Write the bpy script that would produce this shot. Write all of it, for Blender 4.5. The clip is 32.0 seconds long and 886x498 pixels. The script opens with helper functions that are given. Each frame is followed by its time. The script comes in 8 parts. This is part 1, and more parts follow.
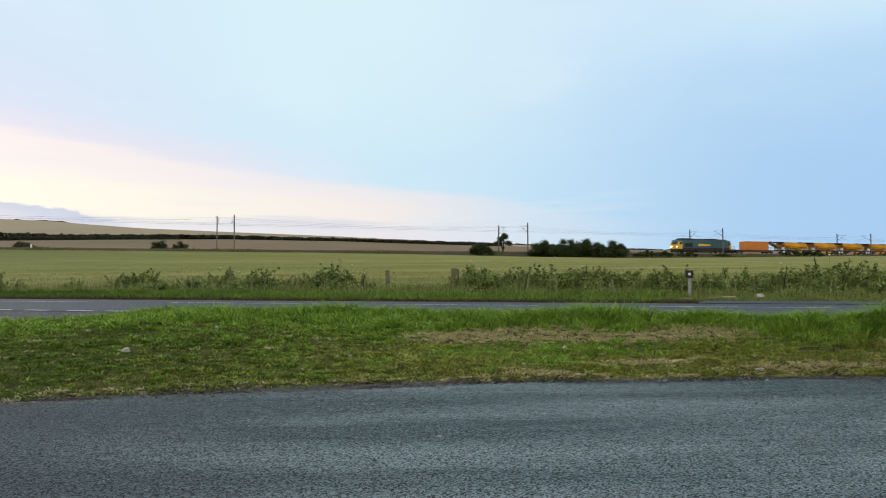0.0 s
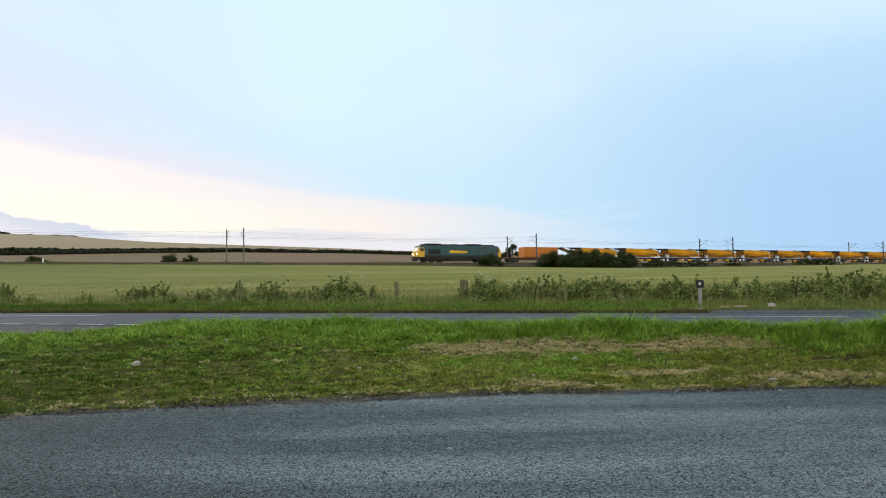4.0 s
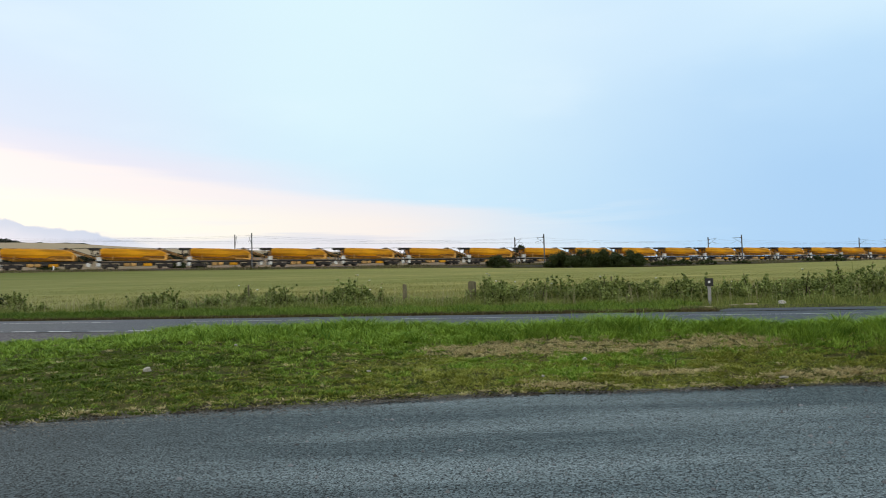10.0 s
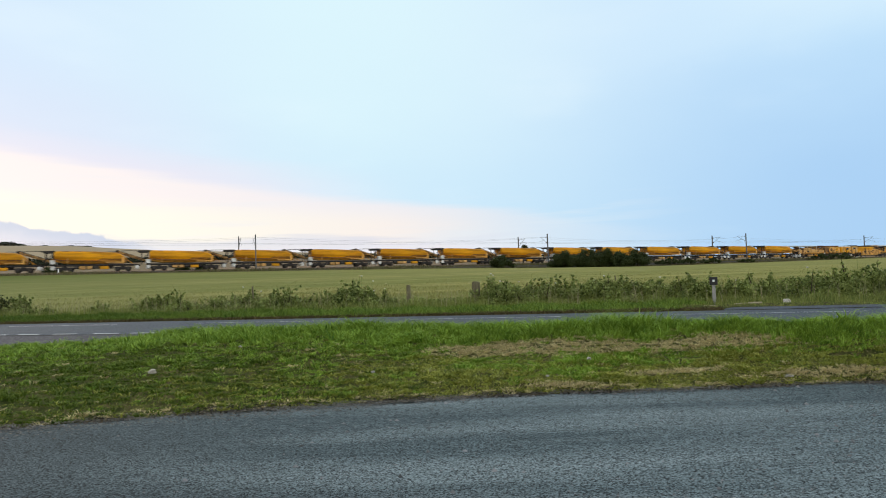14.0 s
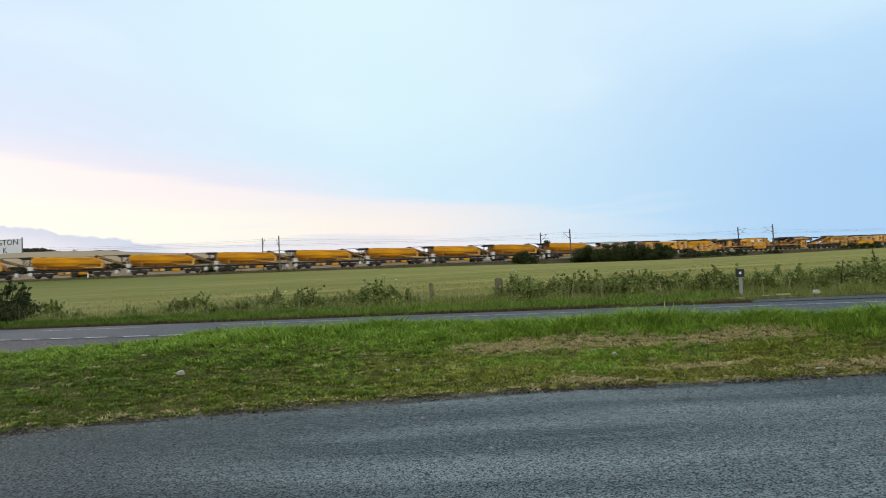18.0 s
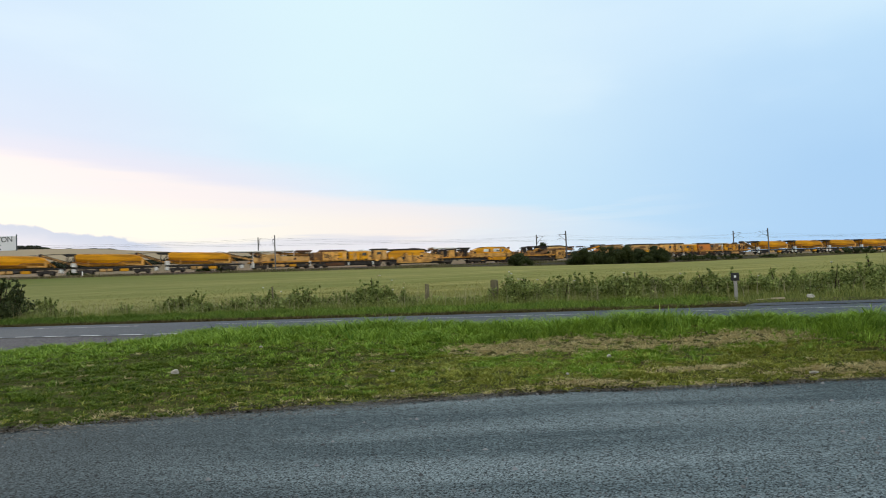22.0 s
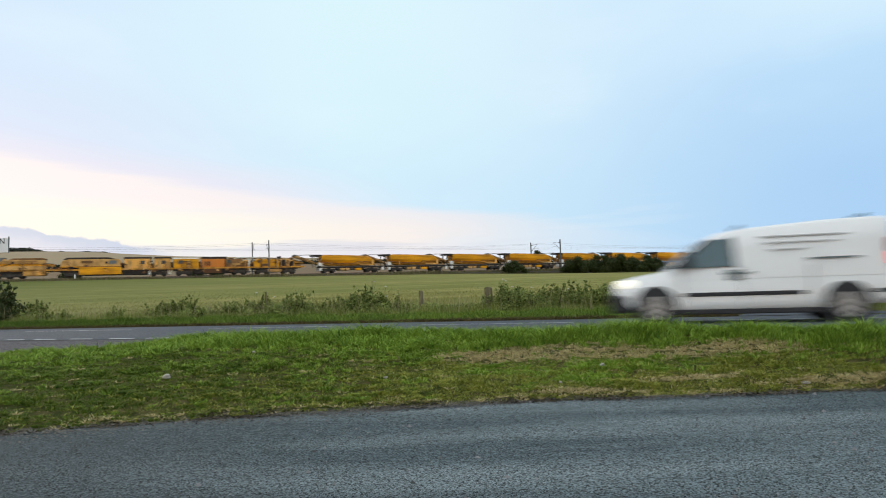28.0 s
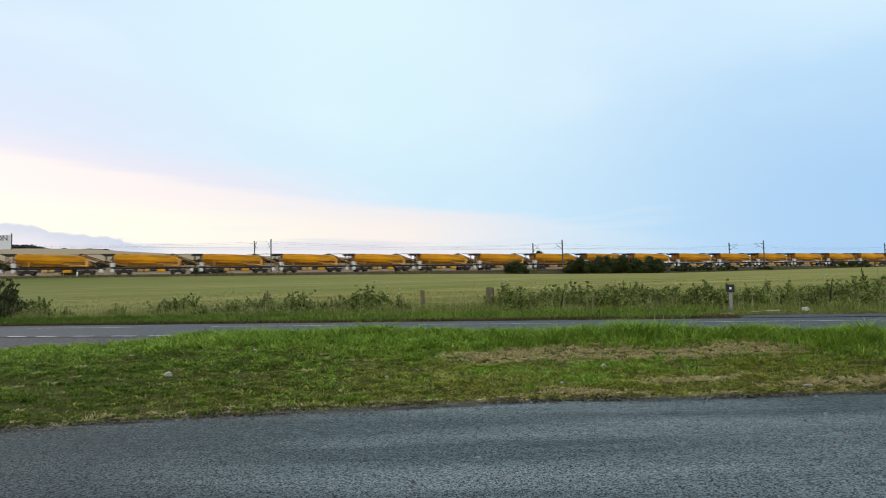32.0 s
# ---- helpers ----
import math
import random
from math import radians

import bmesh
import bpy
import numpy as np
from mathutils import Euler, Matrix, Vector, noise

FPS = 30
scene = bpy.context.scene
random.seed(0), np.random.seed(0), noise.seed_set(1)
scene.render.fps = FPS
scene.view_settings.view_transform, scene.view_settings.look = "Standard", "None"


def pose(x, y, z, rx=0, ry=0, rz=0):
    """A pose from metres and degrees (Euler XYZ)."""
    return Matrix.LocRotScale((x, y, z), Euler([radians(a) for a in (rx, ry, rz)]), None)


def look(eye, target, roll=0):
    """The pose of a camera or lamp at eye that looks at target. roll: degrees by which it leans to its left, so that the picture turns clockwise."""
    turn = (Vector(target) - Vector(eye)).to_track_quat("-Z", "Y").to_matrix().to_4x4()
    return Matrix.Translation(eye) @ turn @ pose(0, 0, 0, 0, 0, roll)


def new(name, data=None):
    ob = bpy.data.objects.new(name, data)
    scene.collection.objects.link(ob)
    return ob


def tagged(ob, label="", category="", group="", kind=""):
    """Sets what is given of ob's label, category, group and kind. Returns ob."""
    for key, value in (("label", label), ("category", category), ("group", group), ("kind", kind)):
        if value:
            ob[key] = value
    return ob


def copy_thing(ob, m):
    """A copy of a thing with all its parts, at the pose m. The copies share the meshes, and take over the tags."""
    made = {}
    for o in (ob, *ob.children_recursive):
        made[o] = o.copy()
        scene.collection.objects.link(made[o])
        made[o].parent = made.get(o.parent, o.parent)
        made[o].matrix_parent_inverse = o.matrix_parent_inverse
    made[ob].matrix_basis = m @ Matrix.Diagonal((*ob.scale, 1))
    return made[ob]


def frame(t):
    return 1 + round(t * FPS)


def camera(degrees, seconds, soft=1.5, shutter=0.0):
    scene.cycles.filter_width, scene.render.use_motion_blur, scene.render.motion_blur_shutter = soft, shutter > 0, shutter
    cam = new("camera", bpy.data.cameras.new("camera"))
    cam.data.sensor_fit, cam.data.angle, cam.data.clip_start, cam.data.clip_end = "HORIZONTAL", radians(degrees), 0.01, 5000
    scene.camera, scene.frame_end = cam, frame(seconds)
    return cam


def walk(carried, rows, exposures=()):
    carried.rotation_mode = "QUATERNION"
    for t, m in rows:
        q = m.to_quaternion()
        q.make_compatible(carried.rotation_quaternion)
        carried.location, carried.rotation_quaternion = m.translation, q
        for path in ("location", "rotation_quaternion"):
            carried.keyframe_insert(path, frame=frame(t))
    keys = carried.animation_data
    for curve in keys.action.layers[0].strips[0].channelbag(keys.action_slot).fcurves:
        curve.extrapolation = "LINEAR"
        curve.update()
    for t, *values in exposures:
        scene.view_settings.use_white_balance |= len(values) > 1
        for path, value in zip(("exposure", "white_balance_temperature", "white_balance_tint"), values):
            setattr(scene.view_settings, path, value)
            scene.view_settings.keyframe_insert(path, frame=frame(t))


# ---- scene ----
cam = camera(68.0, 32.0, soft=1.0, shutter=0.55)
EYE = (0.0, 0.0, 1.4)
# seconds, point looked at, roll
PATH = [
    (0, (0.507, 9.982, 1.712), -0.30),
    (0.5, (0.597, 9.974, 1.804), -0.52),
    (1, (0.557, 9.973, 1.873), -0.49),
    (1.5, (0.519, 9.976, 1.868), -0.44),
    (2, (0.496, 9.977, 1.868), -0.30),
    (2.5, (0.465, 9.979, 1.856), -0.48),
    (3, (0.451, 9.980, 1.851), -0.62),
    (3.5, (0.401, 9.981, 1.871), -0.66),
    (5.5, (0.359, 9.981, 1.896), -0.76),
    (6, (0.355, 9.982, 1.888), -0.85),
    (6.5, (0.318, 9.984, 1.864), -1.04),
    (7, (0.291, 9.985, 1.865), -1.10),
    (7.5, (0.283, 9.985, 1.867), -1.08),
    (8, (0.279, 9.984, 1.885), -1.16),
    (8.5, (0.289, 9.984, 1.888), -1.32),
    (9, (0.280, 9.984, 1.898), -1.26),
    (9.5, (0.253, 9.984, 1.905), -1.31),
    (10, (0.263, 9.983, 1.919), -1.55),
    (10.5, (0.272, 9.983, 1.916), -1.59),
    (11, (0.268, 9.984, 1.895), -1.66),
    (11.5, (0.271, 9.983, 1.907), -1.57),
    (12, (0.266, 9.983, 1.913), -1.72),
    (12.5, (0.257, 9.984, 1.909), -1.80),
    (13, (0.235, 9.985, 1.897), -1.69),
    (13.5, (0.238, 9.985, 1.894), -1.83),
    (14, (0.209, 9.984, 1.927), -1.89),
    (14.5, (0.220, 9.984, 1.930), -2.04),
    (16.5, (0.104, 9.984, 1.963), -2.29),
    (17, (-0.165, 9.986, 1.912), -3.33),
    (17.5, (-0.060, 9.988, 1.895), -2.85),
    (18, (-0.127, 9.987, 1.903), -2.96),
    (18.5, (-0.105, 9.987, 1.897), -2.86),
    (19, (-0.118, 9.987, 1.896), -2.83),
    (19.5, (-0.093, 9.988, 1.887), -2.86),
    (20, (-0.073, 9.988, 1.889), -2.78),
    (20.5, (-0.055, 9.989, 1.869), -2.68),
    (21, (-0.037, 9.988, 1.880), -2.45),
    (21.5, (-0.132, 9.987, 1.882), -2.55),
    (22, (-0.065, 9.986, 1.917), -2.47),
    (22.5, (-0.093, 9.986, 1.912), -2.49),
    (23, (-0.167, 9.983, 1.950), -2.03),
    (23.5, (-0.064, 9.982, 1.991), -1.89),
    (24, (-0.069, 9.979, 2.037), -1.98),
    (24.5, (-0.015, 9.980, 2.039), -2.10),
    (25, (-0.005, 9.979, 2.054), -2.06),
    (25.5, (0.002, 9.979, 2.044), -1.92),
    (27.5, (0.016, 9.980, 2.030), -1.72),
    (28, (0.023, 9.981, 2.018), -1.86),
    (28.5, (-0.020, 9.982, 2.003), -1.76),
    (29, (-0.013, 9.982, 1.993), -1.75),
    (29.5, (-0.001, 9.983, 1.989), -1.79),
    (30, (0.000, 9.983, 1.984), -1.83),
    (30.5, (-0.016, 9.982, 1.992), -1.81),
    (31, (-0.012, 9.982, 2.006), -1.58),
    (31.5, (0.001, 9.980, 2.026), -1.50),
    (32, (-0.007, 9.981, 2.015), -1.47),
]
walk(cam, [(t, look(EYE, target, roll)) for t, target, roll in PATH], exposures=[(0.0, -0.06), (1.5, -0.03), (3.0, 0.03), (7.0, 0.02), (14.0, 0.0), (32.0, 0.0)])

# ---------------------------------------------------------------- sky and light
SUN_AZ, SUN_EL = -38.0, 7.0     # degrees, left of straight ahead, above the horizon


def build_world():
    w = bpy.data.worlds.new("dusk_sky")
    scene.world = w
    w.use_nodes = True
    nt = w.node_tree
    nt.nodes.clear()
    N, L = nt.nodes.new, nt.links.new

    def math_node(op, a, b=None, clamp=False):
        n = N("ShaderNodeMath")
        n.operation, n.use_clamp = op, clamp
        for i, v in enumerate((a, b)):
            if v is None:
                continue
            if isinstance(v, (int, float)):
                n.inputs[i].default_value = v
            else:
                L(v, n.inputs[i])
        return n.outputs[0]

    def smooth(v, a, b):
        n = N("ShaderNodeMapRange")
        n.interpolation_type = "SMOOTHSTEP"
        L(v, n.inputs["Value"])
        n.inputs["From Min"].default_value, n.inputs["From Max"].default_value = a, b
        return n.outputs["Result"]

    def mix(f, a, b):
        n = N("ShaderNodeMix")
        n.data_type = "RGBA"
        if isinstance(f, (int, float)):
            n.inputs[0].default_value = f
        else:
            L(f, n.inputs[0])
        for i, v in ((6, a), (7, b)):
            if isinstance(v, tuple):
                n.inputs[i].default_value = (*v, 1)
            else:
                L(v, n.inputs[i])
        return n.outputs[2]

    tc = N("ShaderNodeTexCoord")
    sep = N("ShaderNodeSeparateXYZ")
    L(tc.outputs["Generated"], sep.inputs[0])
    x, y, z = sep.outputs
    # streaky noise: clouds drawn out along the horizon
    mp = N("ShaderNodeMapping")
    mp.inputs["Rotation"].default_value = (0, radians(6), 0)
    mp.inputs["Scale"].default_value = (1.6, 1.6, 7.0)
    L(tc.outputs["Generated"], mp.inputs[0])
    streak = N("ShaderNodeTexNoise")
    streak.inputs["Scale"].default_value, streak.inputs["Detail"].default_value = 1.7, 7
    streak.inputs["Roughness"].default_value = 0.5
    L(mp.outputs[0], streak.inputs["Vector"])
    mp2 = N("ShaderNodeMapping")
    mp2.inputs["Location"].default_value = (3.1, 0.4, 1.7)
    mp2.inputs["Scale"].default_value = (1.0, 1.0, 2.2)
    L(tc.outputs["Generated"], mp2.inputs[0])
    soft = N("ShaderNodeTexNoise")
    soft.inputs["Scale"].default_value, soft.inputs["Detail"].default_value = 1.9, 4
    L(mp2.outputs[0], soft.inputs["Vector"])
    st = math_node("SUBTRACT", streak.outputs["Fac"], 0.5)
    sf = math_node("SUBTRACT", soft.outputs["Fac"], 0.5)

    sky = N("ShaderNodeTexSky")
    sky.sky_type, sky.sun_disc = "NISHITA", False
    sky.sun_elevation, sky.sun_rotation = radians(SUN_EL), radians(SUN_AZ)
    dim = N("ShaderNodeVectorMath")
    dim.operation = "SCALE"
    L(sky.outputs[0], dim.inputs[0])
    dim.inputs["Scale"].default_value = 0.07

    # high thin overcast: deeper blue low on the side away from the sunset, palest overhead ahead
    near, away = smooth(x, -0.50, -0.05), smooth(x, 0.0, 0.60)
    low = mix(away, mix(near, (0.68, 0.80, 0.99), (0.635, 0.855, 1.01)), (0.425, 0.665, 0.955))
    pale = math_node("MULTIPLY", smooth(x, -0.58, -0.12), smooth(x, 0.42, -0.10))
    high = mix(pale, mix(away, (0.69, 0.85, 1.03), (0.61, 0.845, 1.04)), (0.745, 0.955, 1.03))
    up = math_node("ADD", z, math_node("MULTIPLY", sf, 0.26))
    veil = mix(smooth(up, 0.08, 0.38), low, high)
    bright = smooth(math_node("ADD", math_node("MULTIPLY", st, 1.0), sf), 0.0, 0.40)
    veil = mix(math_node("MULTIPLY", bright, 0.38), veil, (0.84, 0.98, 1.05))
    corner = math_node("MULTIPLY", smooth(up, 0.24, 0.37), smooth(x, 0.26, 0.52))
    veil = mix(math_node("MULTIPLY", corner, 0.55), veil, (0.80, 0.96, 1.04))
    # overhead the veil of cloud is whiter
    veil = mix(smooth(z, 0.42, 0.75), veil, (0.86, 0.89, 0.90))
    # lilac haze on the left, above the glow
    lil = math_node("MULTIPLY", smooth(x, -0.22, -0.55), smooth(z, 0.34, 0.18))
    veil = mix(math_node("MULTIPLY", lil, 0.55), veil, (0.775, 0.815, 0.975))
    # thin drawn-out layers
    mp3 = N("ShaderNodeMapping")
    mp3.inputs["Rotation"].default_value = (0, radians(-3), 0)
    mp3.inputs["Scale"].default_value = (2.2, 2.2, 34.0)
    L(tc.outputs["Generated"], mp3.inputs[0])
    thin = N("ShaderNodeTexNoise")
    thin.inputs["Scale"].default_value, thin.inputs["Detail"].default_value = 2.0, 6
    L(mp3.outputs[0], thin.inputs["Vector"])
    tn = math_node("SUBTRACT", thin.outputs["Fac"], 0.5)
    # the sunset's glow: its upper edge sinks to the right
    e = math_node("ADD", z, math_node("MULTIPLY", x, 0.105))
    e = math_node("ADD", e, math_node("ADD", math_node("MULTIPLY", st, 0.022), math_node("MULTIPLY", tn, 0.020)))
    fringe = math_node("MULTIPLY", smooth(e, 0.176, 0.126), smooth(x, 0.02, -0.36))
    veil = mix(math_node("MULTIPLY", fringe, 0.72), veil, (0.885, 0.845, 0.945))
    e = math_node("ADD", e, math_node("SUBTRACT", math_node("MULTIPLY", smooth(x, 0.04, 0.40), 0.018), math_node("MULTIPLY", smooth(x, -0.25, -0.55), 0.012)))
    band = math_node("MULTIPLY", smooth(e, 0.130, 0.110), smooth(x, 0.42, 0.02))
    rosy = mix(smooth(x, 0.06, -0.45), (0.90, 0.885, 0.925), (1.0, 0.925, 0.925))
    cream = mix(smooth(x, 0.02, -0.42), (1.0, 0.905, 0.86), (1.03, 1.0, 0.885))
    glow = mix(smooth(math_node("ADD", z, math_node("MULTIPLY", x, 0.05)), 0.122, 0.086), rosy, cream)
    glow = mix(math_node("MULTIPLY", smooth(tn, 0.02, 0.20), 0.45), glow, (0.93, 0.915, 0.94))
    glow = mix(smooth(x, -0.10, 0.20), glow, (0.77, 0.845, 0.94))
    veil = mix(math_node("MULTIPLY", band, 0.95), veil, glow)
    # pale streaks low ahead, where the glow runs out
    wisp = math_node("MULTIPLY", math_node("MULTIPLY", smooth(z, 0.15, 0.10), smooth(tn, -0.03, 0.14)), math_node("MULTIPLY", smooth(x, 0.42, 0.16), smooth(x, -0.05, 0.08)))
    veil = mix(math_node("MULTIPLY", wisp, 0.35), veil, (0.80, 0.88, 0.95))
    # blue-grey layers just above the horizon
    lay = math_node("MULTIPLY", smooth(math_node("ADD", z, math_node("MULTIPLY", tn, 0.045)), 0.0795, 0.0700), smooth(x, 0.22, -0.12))
    veil = mix(math_node("MULTIPLY", lay, 0.60), veil, mix(smooth(z, 0.052, 0.070), (0.80, 0.82, 0.93), (0.67, 0.715, 0.87)))
    # the cloud bank low on the left
    puff = N("ShaderNodeTexNoise")
    puff.inputs["Scale"].default_value, puff.inputs["Detail"].default_value = 30.0, 6
    L(tc.outputs["Generated"], puff.inputs["Vector"])
    b = math_node("ADD", z, math_node("MULTIPLY", math_node("ADD", x, 0.442), 0.19))
    b = math_node("ADD", b, math_node("MULTIPLY", math_node("SUBTRACT", puff.outputs["Fac"], 0.5), 0.022))
    bank = math_node("MULTIPLY", smooth(b, 0.0785, 0.0745), smooth(x, -0.36, -0.44))
    veil = mix(math_node("MULTIPLY", bank, 0.92), veil, mix(smooth(b, 0.050, 0.076), (0.70, 0.745, 0.89), (0.545, 0.645, 0.84)))
    # unseen sky behind the viewer, brightened to light near sides, rosy towards the horizon
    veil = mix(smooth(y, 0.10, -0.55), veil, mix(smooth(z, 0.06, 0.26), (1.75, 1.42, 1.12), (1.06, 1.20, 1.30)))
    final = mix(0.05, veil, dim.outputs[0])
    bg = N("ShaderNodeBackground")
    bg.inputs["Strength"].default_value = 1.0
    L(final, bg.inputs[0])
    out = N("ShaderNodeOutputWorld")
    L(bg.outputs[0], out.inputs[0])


build_world()
sun_data = bpy.data.lights.new("sun", "SUN")
sun_data.energy, sun_data.angle, sun_data.color = 0.5, radians(20), (1.0, 0.86, 0.70)
sun = new("sun", sun_data)
_a, _e = radians(SUN_AZ), radians(SUN_EL + 8)
sun.matrix_basis = look((60 * math.sin(_a), 60 * math.cos(_a), 60 * math.tan(_e)), (0, 0, 0))

# ---------------------------------------------------------------- materials
def rgb(r, g, b):
    return (r, g, b, 1.0)


def material(name, base, other=None, scale=3.0, rough=0.7, metal=0.0, bump=0.0, bump_scale=40.0, spread=0.5,
             grime=None, grime_amount=0.0, grime_scale=0.6, per_object=0.0, island=0.0, coat=0.0, stretch=(1, 1, 1), spec=None,
             chips=0.0, chip_size=70.0, fade=None):
    """A surface of two mixed tones, with fine relief, larger grime, and a change of tone per object or island."""
    m = bpy.data.materials.new(name)
    m.use_nodes = True
    nt = m.node_tree
    N, L = nt.nodes.new, nt.links.new
    bsdf = nt.nodes["Principled BSDF"]
    bsdf.inputs["Roughness"].default_value = rough
    bsdf.inputs["Metallic"].default_value = metal
    bsdf.inputs["Specular IOR Level"].default_value = spec if spec is not None else (0.08 if rough >= 0.85 else 0.2 if rough >= 0.6 else 0.4)
    bsdf.inputs["Coat Weight"].default_value = coat
    tc = N("ShaderNodeTexCoord")
    mp = N("ShaderNodeMapping")
    mp.inputs["Scale"].default_value = stretch
    L(tc.outputs["Object"], mp.inputs[0])

    def noise_node(sc, detail=5):
        n = N("ShaderNodeTexNoise")
        n.inputs["Scale"].default_value, n.inputs["Detail"].default_value = sc, detail
        L(mp.outputs[0], n.inputs["Vector"])
        return n.outputs["Fac"]

    def ranged(v, a, b, hi=1.0):
        n = N("ShaderNodeMapRange")
        n.inputs["From Min"].default_value, n.inputs["From Max"].default_value = a, b
        n.inputs["To Max"].default_value = hi
        L(v, n.inputs["Value"])
        return n.outputs["Result"]

    def mix(f, a, b):
        n = N("ShaderNodeMix")
        n.data_type = "RGBA"
        L(f, n.inputs[0])
        for i, v in ((6, a), (7, b)):
            if isinstance(v, tuple):
                n.inputs[i].default_value = v
            else:
                L(v, n.inputs[i])
        return n.outputs[2]

    other = other or tuple(c * 0.75 for c in base[:3]) + (1,)
    col = mix(ranged(noise_node(scale), 0.5 - spread / 2, 0.5 + spread / 2), base, other)
    if grime:
        col = mix(ranged(noise_node(grime_scale, 6), 0.42, 0.72, grime_amount), col, grime)
    if fade:
        # a darker tone mixed in on one side, its border uneven
        sx = N("ShaderNodeSeparateXYZ")
        L(tc.outputs["Object"], sx.inputs[0])
        ad = N("ShaderNodeMath")
        ad.operation = "MULTIPLY_ADD"
        L(noise_node(0.5), ad.inputs[0])
        ad.inputs[1].default_value = 5.0
        sl = N("ShaderNodeMath")
        sl.operation = "MULTIPLY_ADD"
        L(sx.outputs[1], sl.inputs[0])
        sl.inputs[1].default_value = fade[4] if len(fade) > 4 else 0.0
        L(sx.outputs[0], sl.inputs[2])
        L(sl.outputs[0], ad.inputs[2])
        col = mix(ranged(ad.outputs[0], fade[1] + 2.5, fade[0] + 2.5, fade[3]), col, fade[2])
    if chips:
        vo = N("ShaderNodeTexVoronoi")
        vo.inputs["Scale"].default_value = chip_size
        L(tc.outputs["Object"], vo.inputs["Vector"])
        hc = N("ShaderNodeHueSaturation")
        rc = N("ShaderNodeMapRange")
        rc.inputs["To Min"].default_value, rc.inputs["To Max"].default_value = 1 - chips, 1 + chips
        sc = N("ShaderNodeSeparateColor")
        L(vo.outputs["Color"], sc.inputs[0])
        L(sc.outputs[0], rc.inputs["Value"])
        L(rc.outputs["Result"], hc.inputs["Value"])
        L(col, hc.inputs["Color"])
        col = hc.outputs["Color"]
    if per_object or island:
        if per_object:
            src = N("ShaderNodeObjectInfo").outputs["Random"]
        else:
            src = N("ShaderNodeNewGeometry").outputs["Random Per Island"]
        hv = N("ShaderNodeHueSaturation")
        amt = per_object or island
        v = N("ShaderNodeMapRange")
        v.inputs["To Min"].default_value, v.inputs["To Max"].default_value = 1 - amt, 1 + amt
        L(src, v.inputs["Value"])
        L(v.outputs["Result"], hv.inputs["Value"])
        L(col, hv.inputs["Color"])
        col = hv.outputs["Color"]
    L(col, bsdf.inputs["Base Color"])
    if bump:
        b = N("ShaderNodeBump")
        b.inputs["Strength"].default_value, b.inputs["Distance"].default_value = bump, 0.02
        nb2 = N("ShaderNodeTexNoise")
        nb2.inputs["Scale"].default_value, nb2.inputs["Detail"].default_value = bump_scale, 6
        L(tc.outputs["Object"] if chips else mp.outputs[0], nb2.inputs["Vector"])
        L(nb2.outputs["Fac"], b.inputs["Height"])
        L(b.outputs["Normal"], bsdf.inputs["Normal"])
    return m


def glowing(name, colour, strength):
    m = material(name, rgb(*colour), rough=0.3)
    b = m.node_tree.nodes["Principled BSDF"]
    b.inputs["Emission Color"].default_value = rgb(*colour)
    b.inputs["Emission Strength"].default_value = strength
    return m


def leafy(name, a, b, rough=0.6, island=0.35, trans=0.25, patch=0.45, fade=None):
    """Leaves and blades: two greens per island, some light passes through."""
    m = bpy.data.materials.new(name)
    m.use_nodes = True
    nt = m.node_tree
    N, L = nt.nodes.new, nt.links.new
    bsdf = nt.nodes["Principled BSDF"]
    bsdf.inputs["Roughness"].default_value = rough
    bsdf.inputs["Specular IOR Level"].default_value = 0.15
    geo = N("ShaderNodeNewGeometry")
    tc = N("ShaderNodeTexCoord")
    big = N("ShaderNodeTexNoise")
    big.inputs["Scale"].default_value, big.inputs["Detail"].default_value = patch, 4
    L(tc.outputs["Object"], big.inputs["Vector"])
    add = N("ShaderNodeMath")
    add.operation = "MULTIPLY_ADD"
    L(geo.outputs["Random Per Island"], add.inputs[0])
    add.inputs[1].default_value = island * 1.6
    L(big.outputs["Fac"], add.inputs[2])
    rng = N("ShaderNodeMapRange")
    rng.inputs["From Min"].default_value, rng.inputs["From Max"].default_value = 0.35, 0.75 + island * 1.3
    L(add.outputs[0], rng.inputs["Value"])
    mx = N("ShaderNodeMix")
    mx.data_type = "RGBA"
    L(rng.outputs["Result"], mx.inputs[0])
    mx.inputs[6].default_value, mx.inputs[7].default_value = a, b
    col = mx.outputs[2]
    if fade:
        # greener to one side of the field, its dimmer exposure put into colour
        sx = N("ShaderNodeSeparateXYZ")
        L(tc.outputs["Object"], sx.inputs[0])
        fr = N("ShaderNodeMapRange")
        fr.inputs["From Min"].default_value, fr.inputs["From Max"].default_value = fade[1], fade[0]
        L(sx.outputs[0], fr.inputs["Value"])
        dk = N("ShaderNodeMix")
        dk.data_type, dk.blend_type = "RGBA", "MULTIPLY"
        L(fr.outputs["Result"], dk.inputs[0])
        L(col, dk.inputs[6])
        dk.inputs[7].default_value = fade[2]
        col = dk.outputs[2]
    L(col, bsdf.inputs["Base Color"])
    if trans:
        tr = N("ShaderNodeBsdfTranslucent")
        L(col, tr.inputs["Color"])
        ms = N("ShaderNodeMixShader")
        ms.inputs[0].default_value = trans
        L(bsdf.outputs[0], ms.inputs[1])
        L(tr.outputs[0], ms.inputs[2])
        L(ms.outputs[0], nt.nodes["Material Output"].inputs[0])
    return m


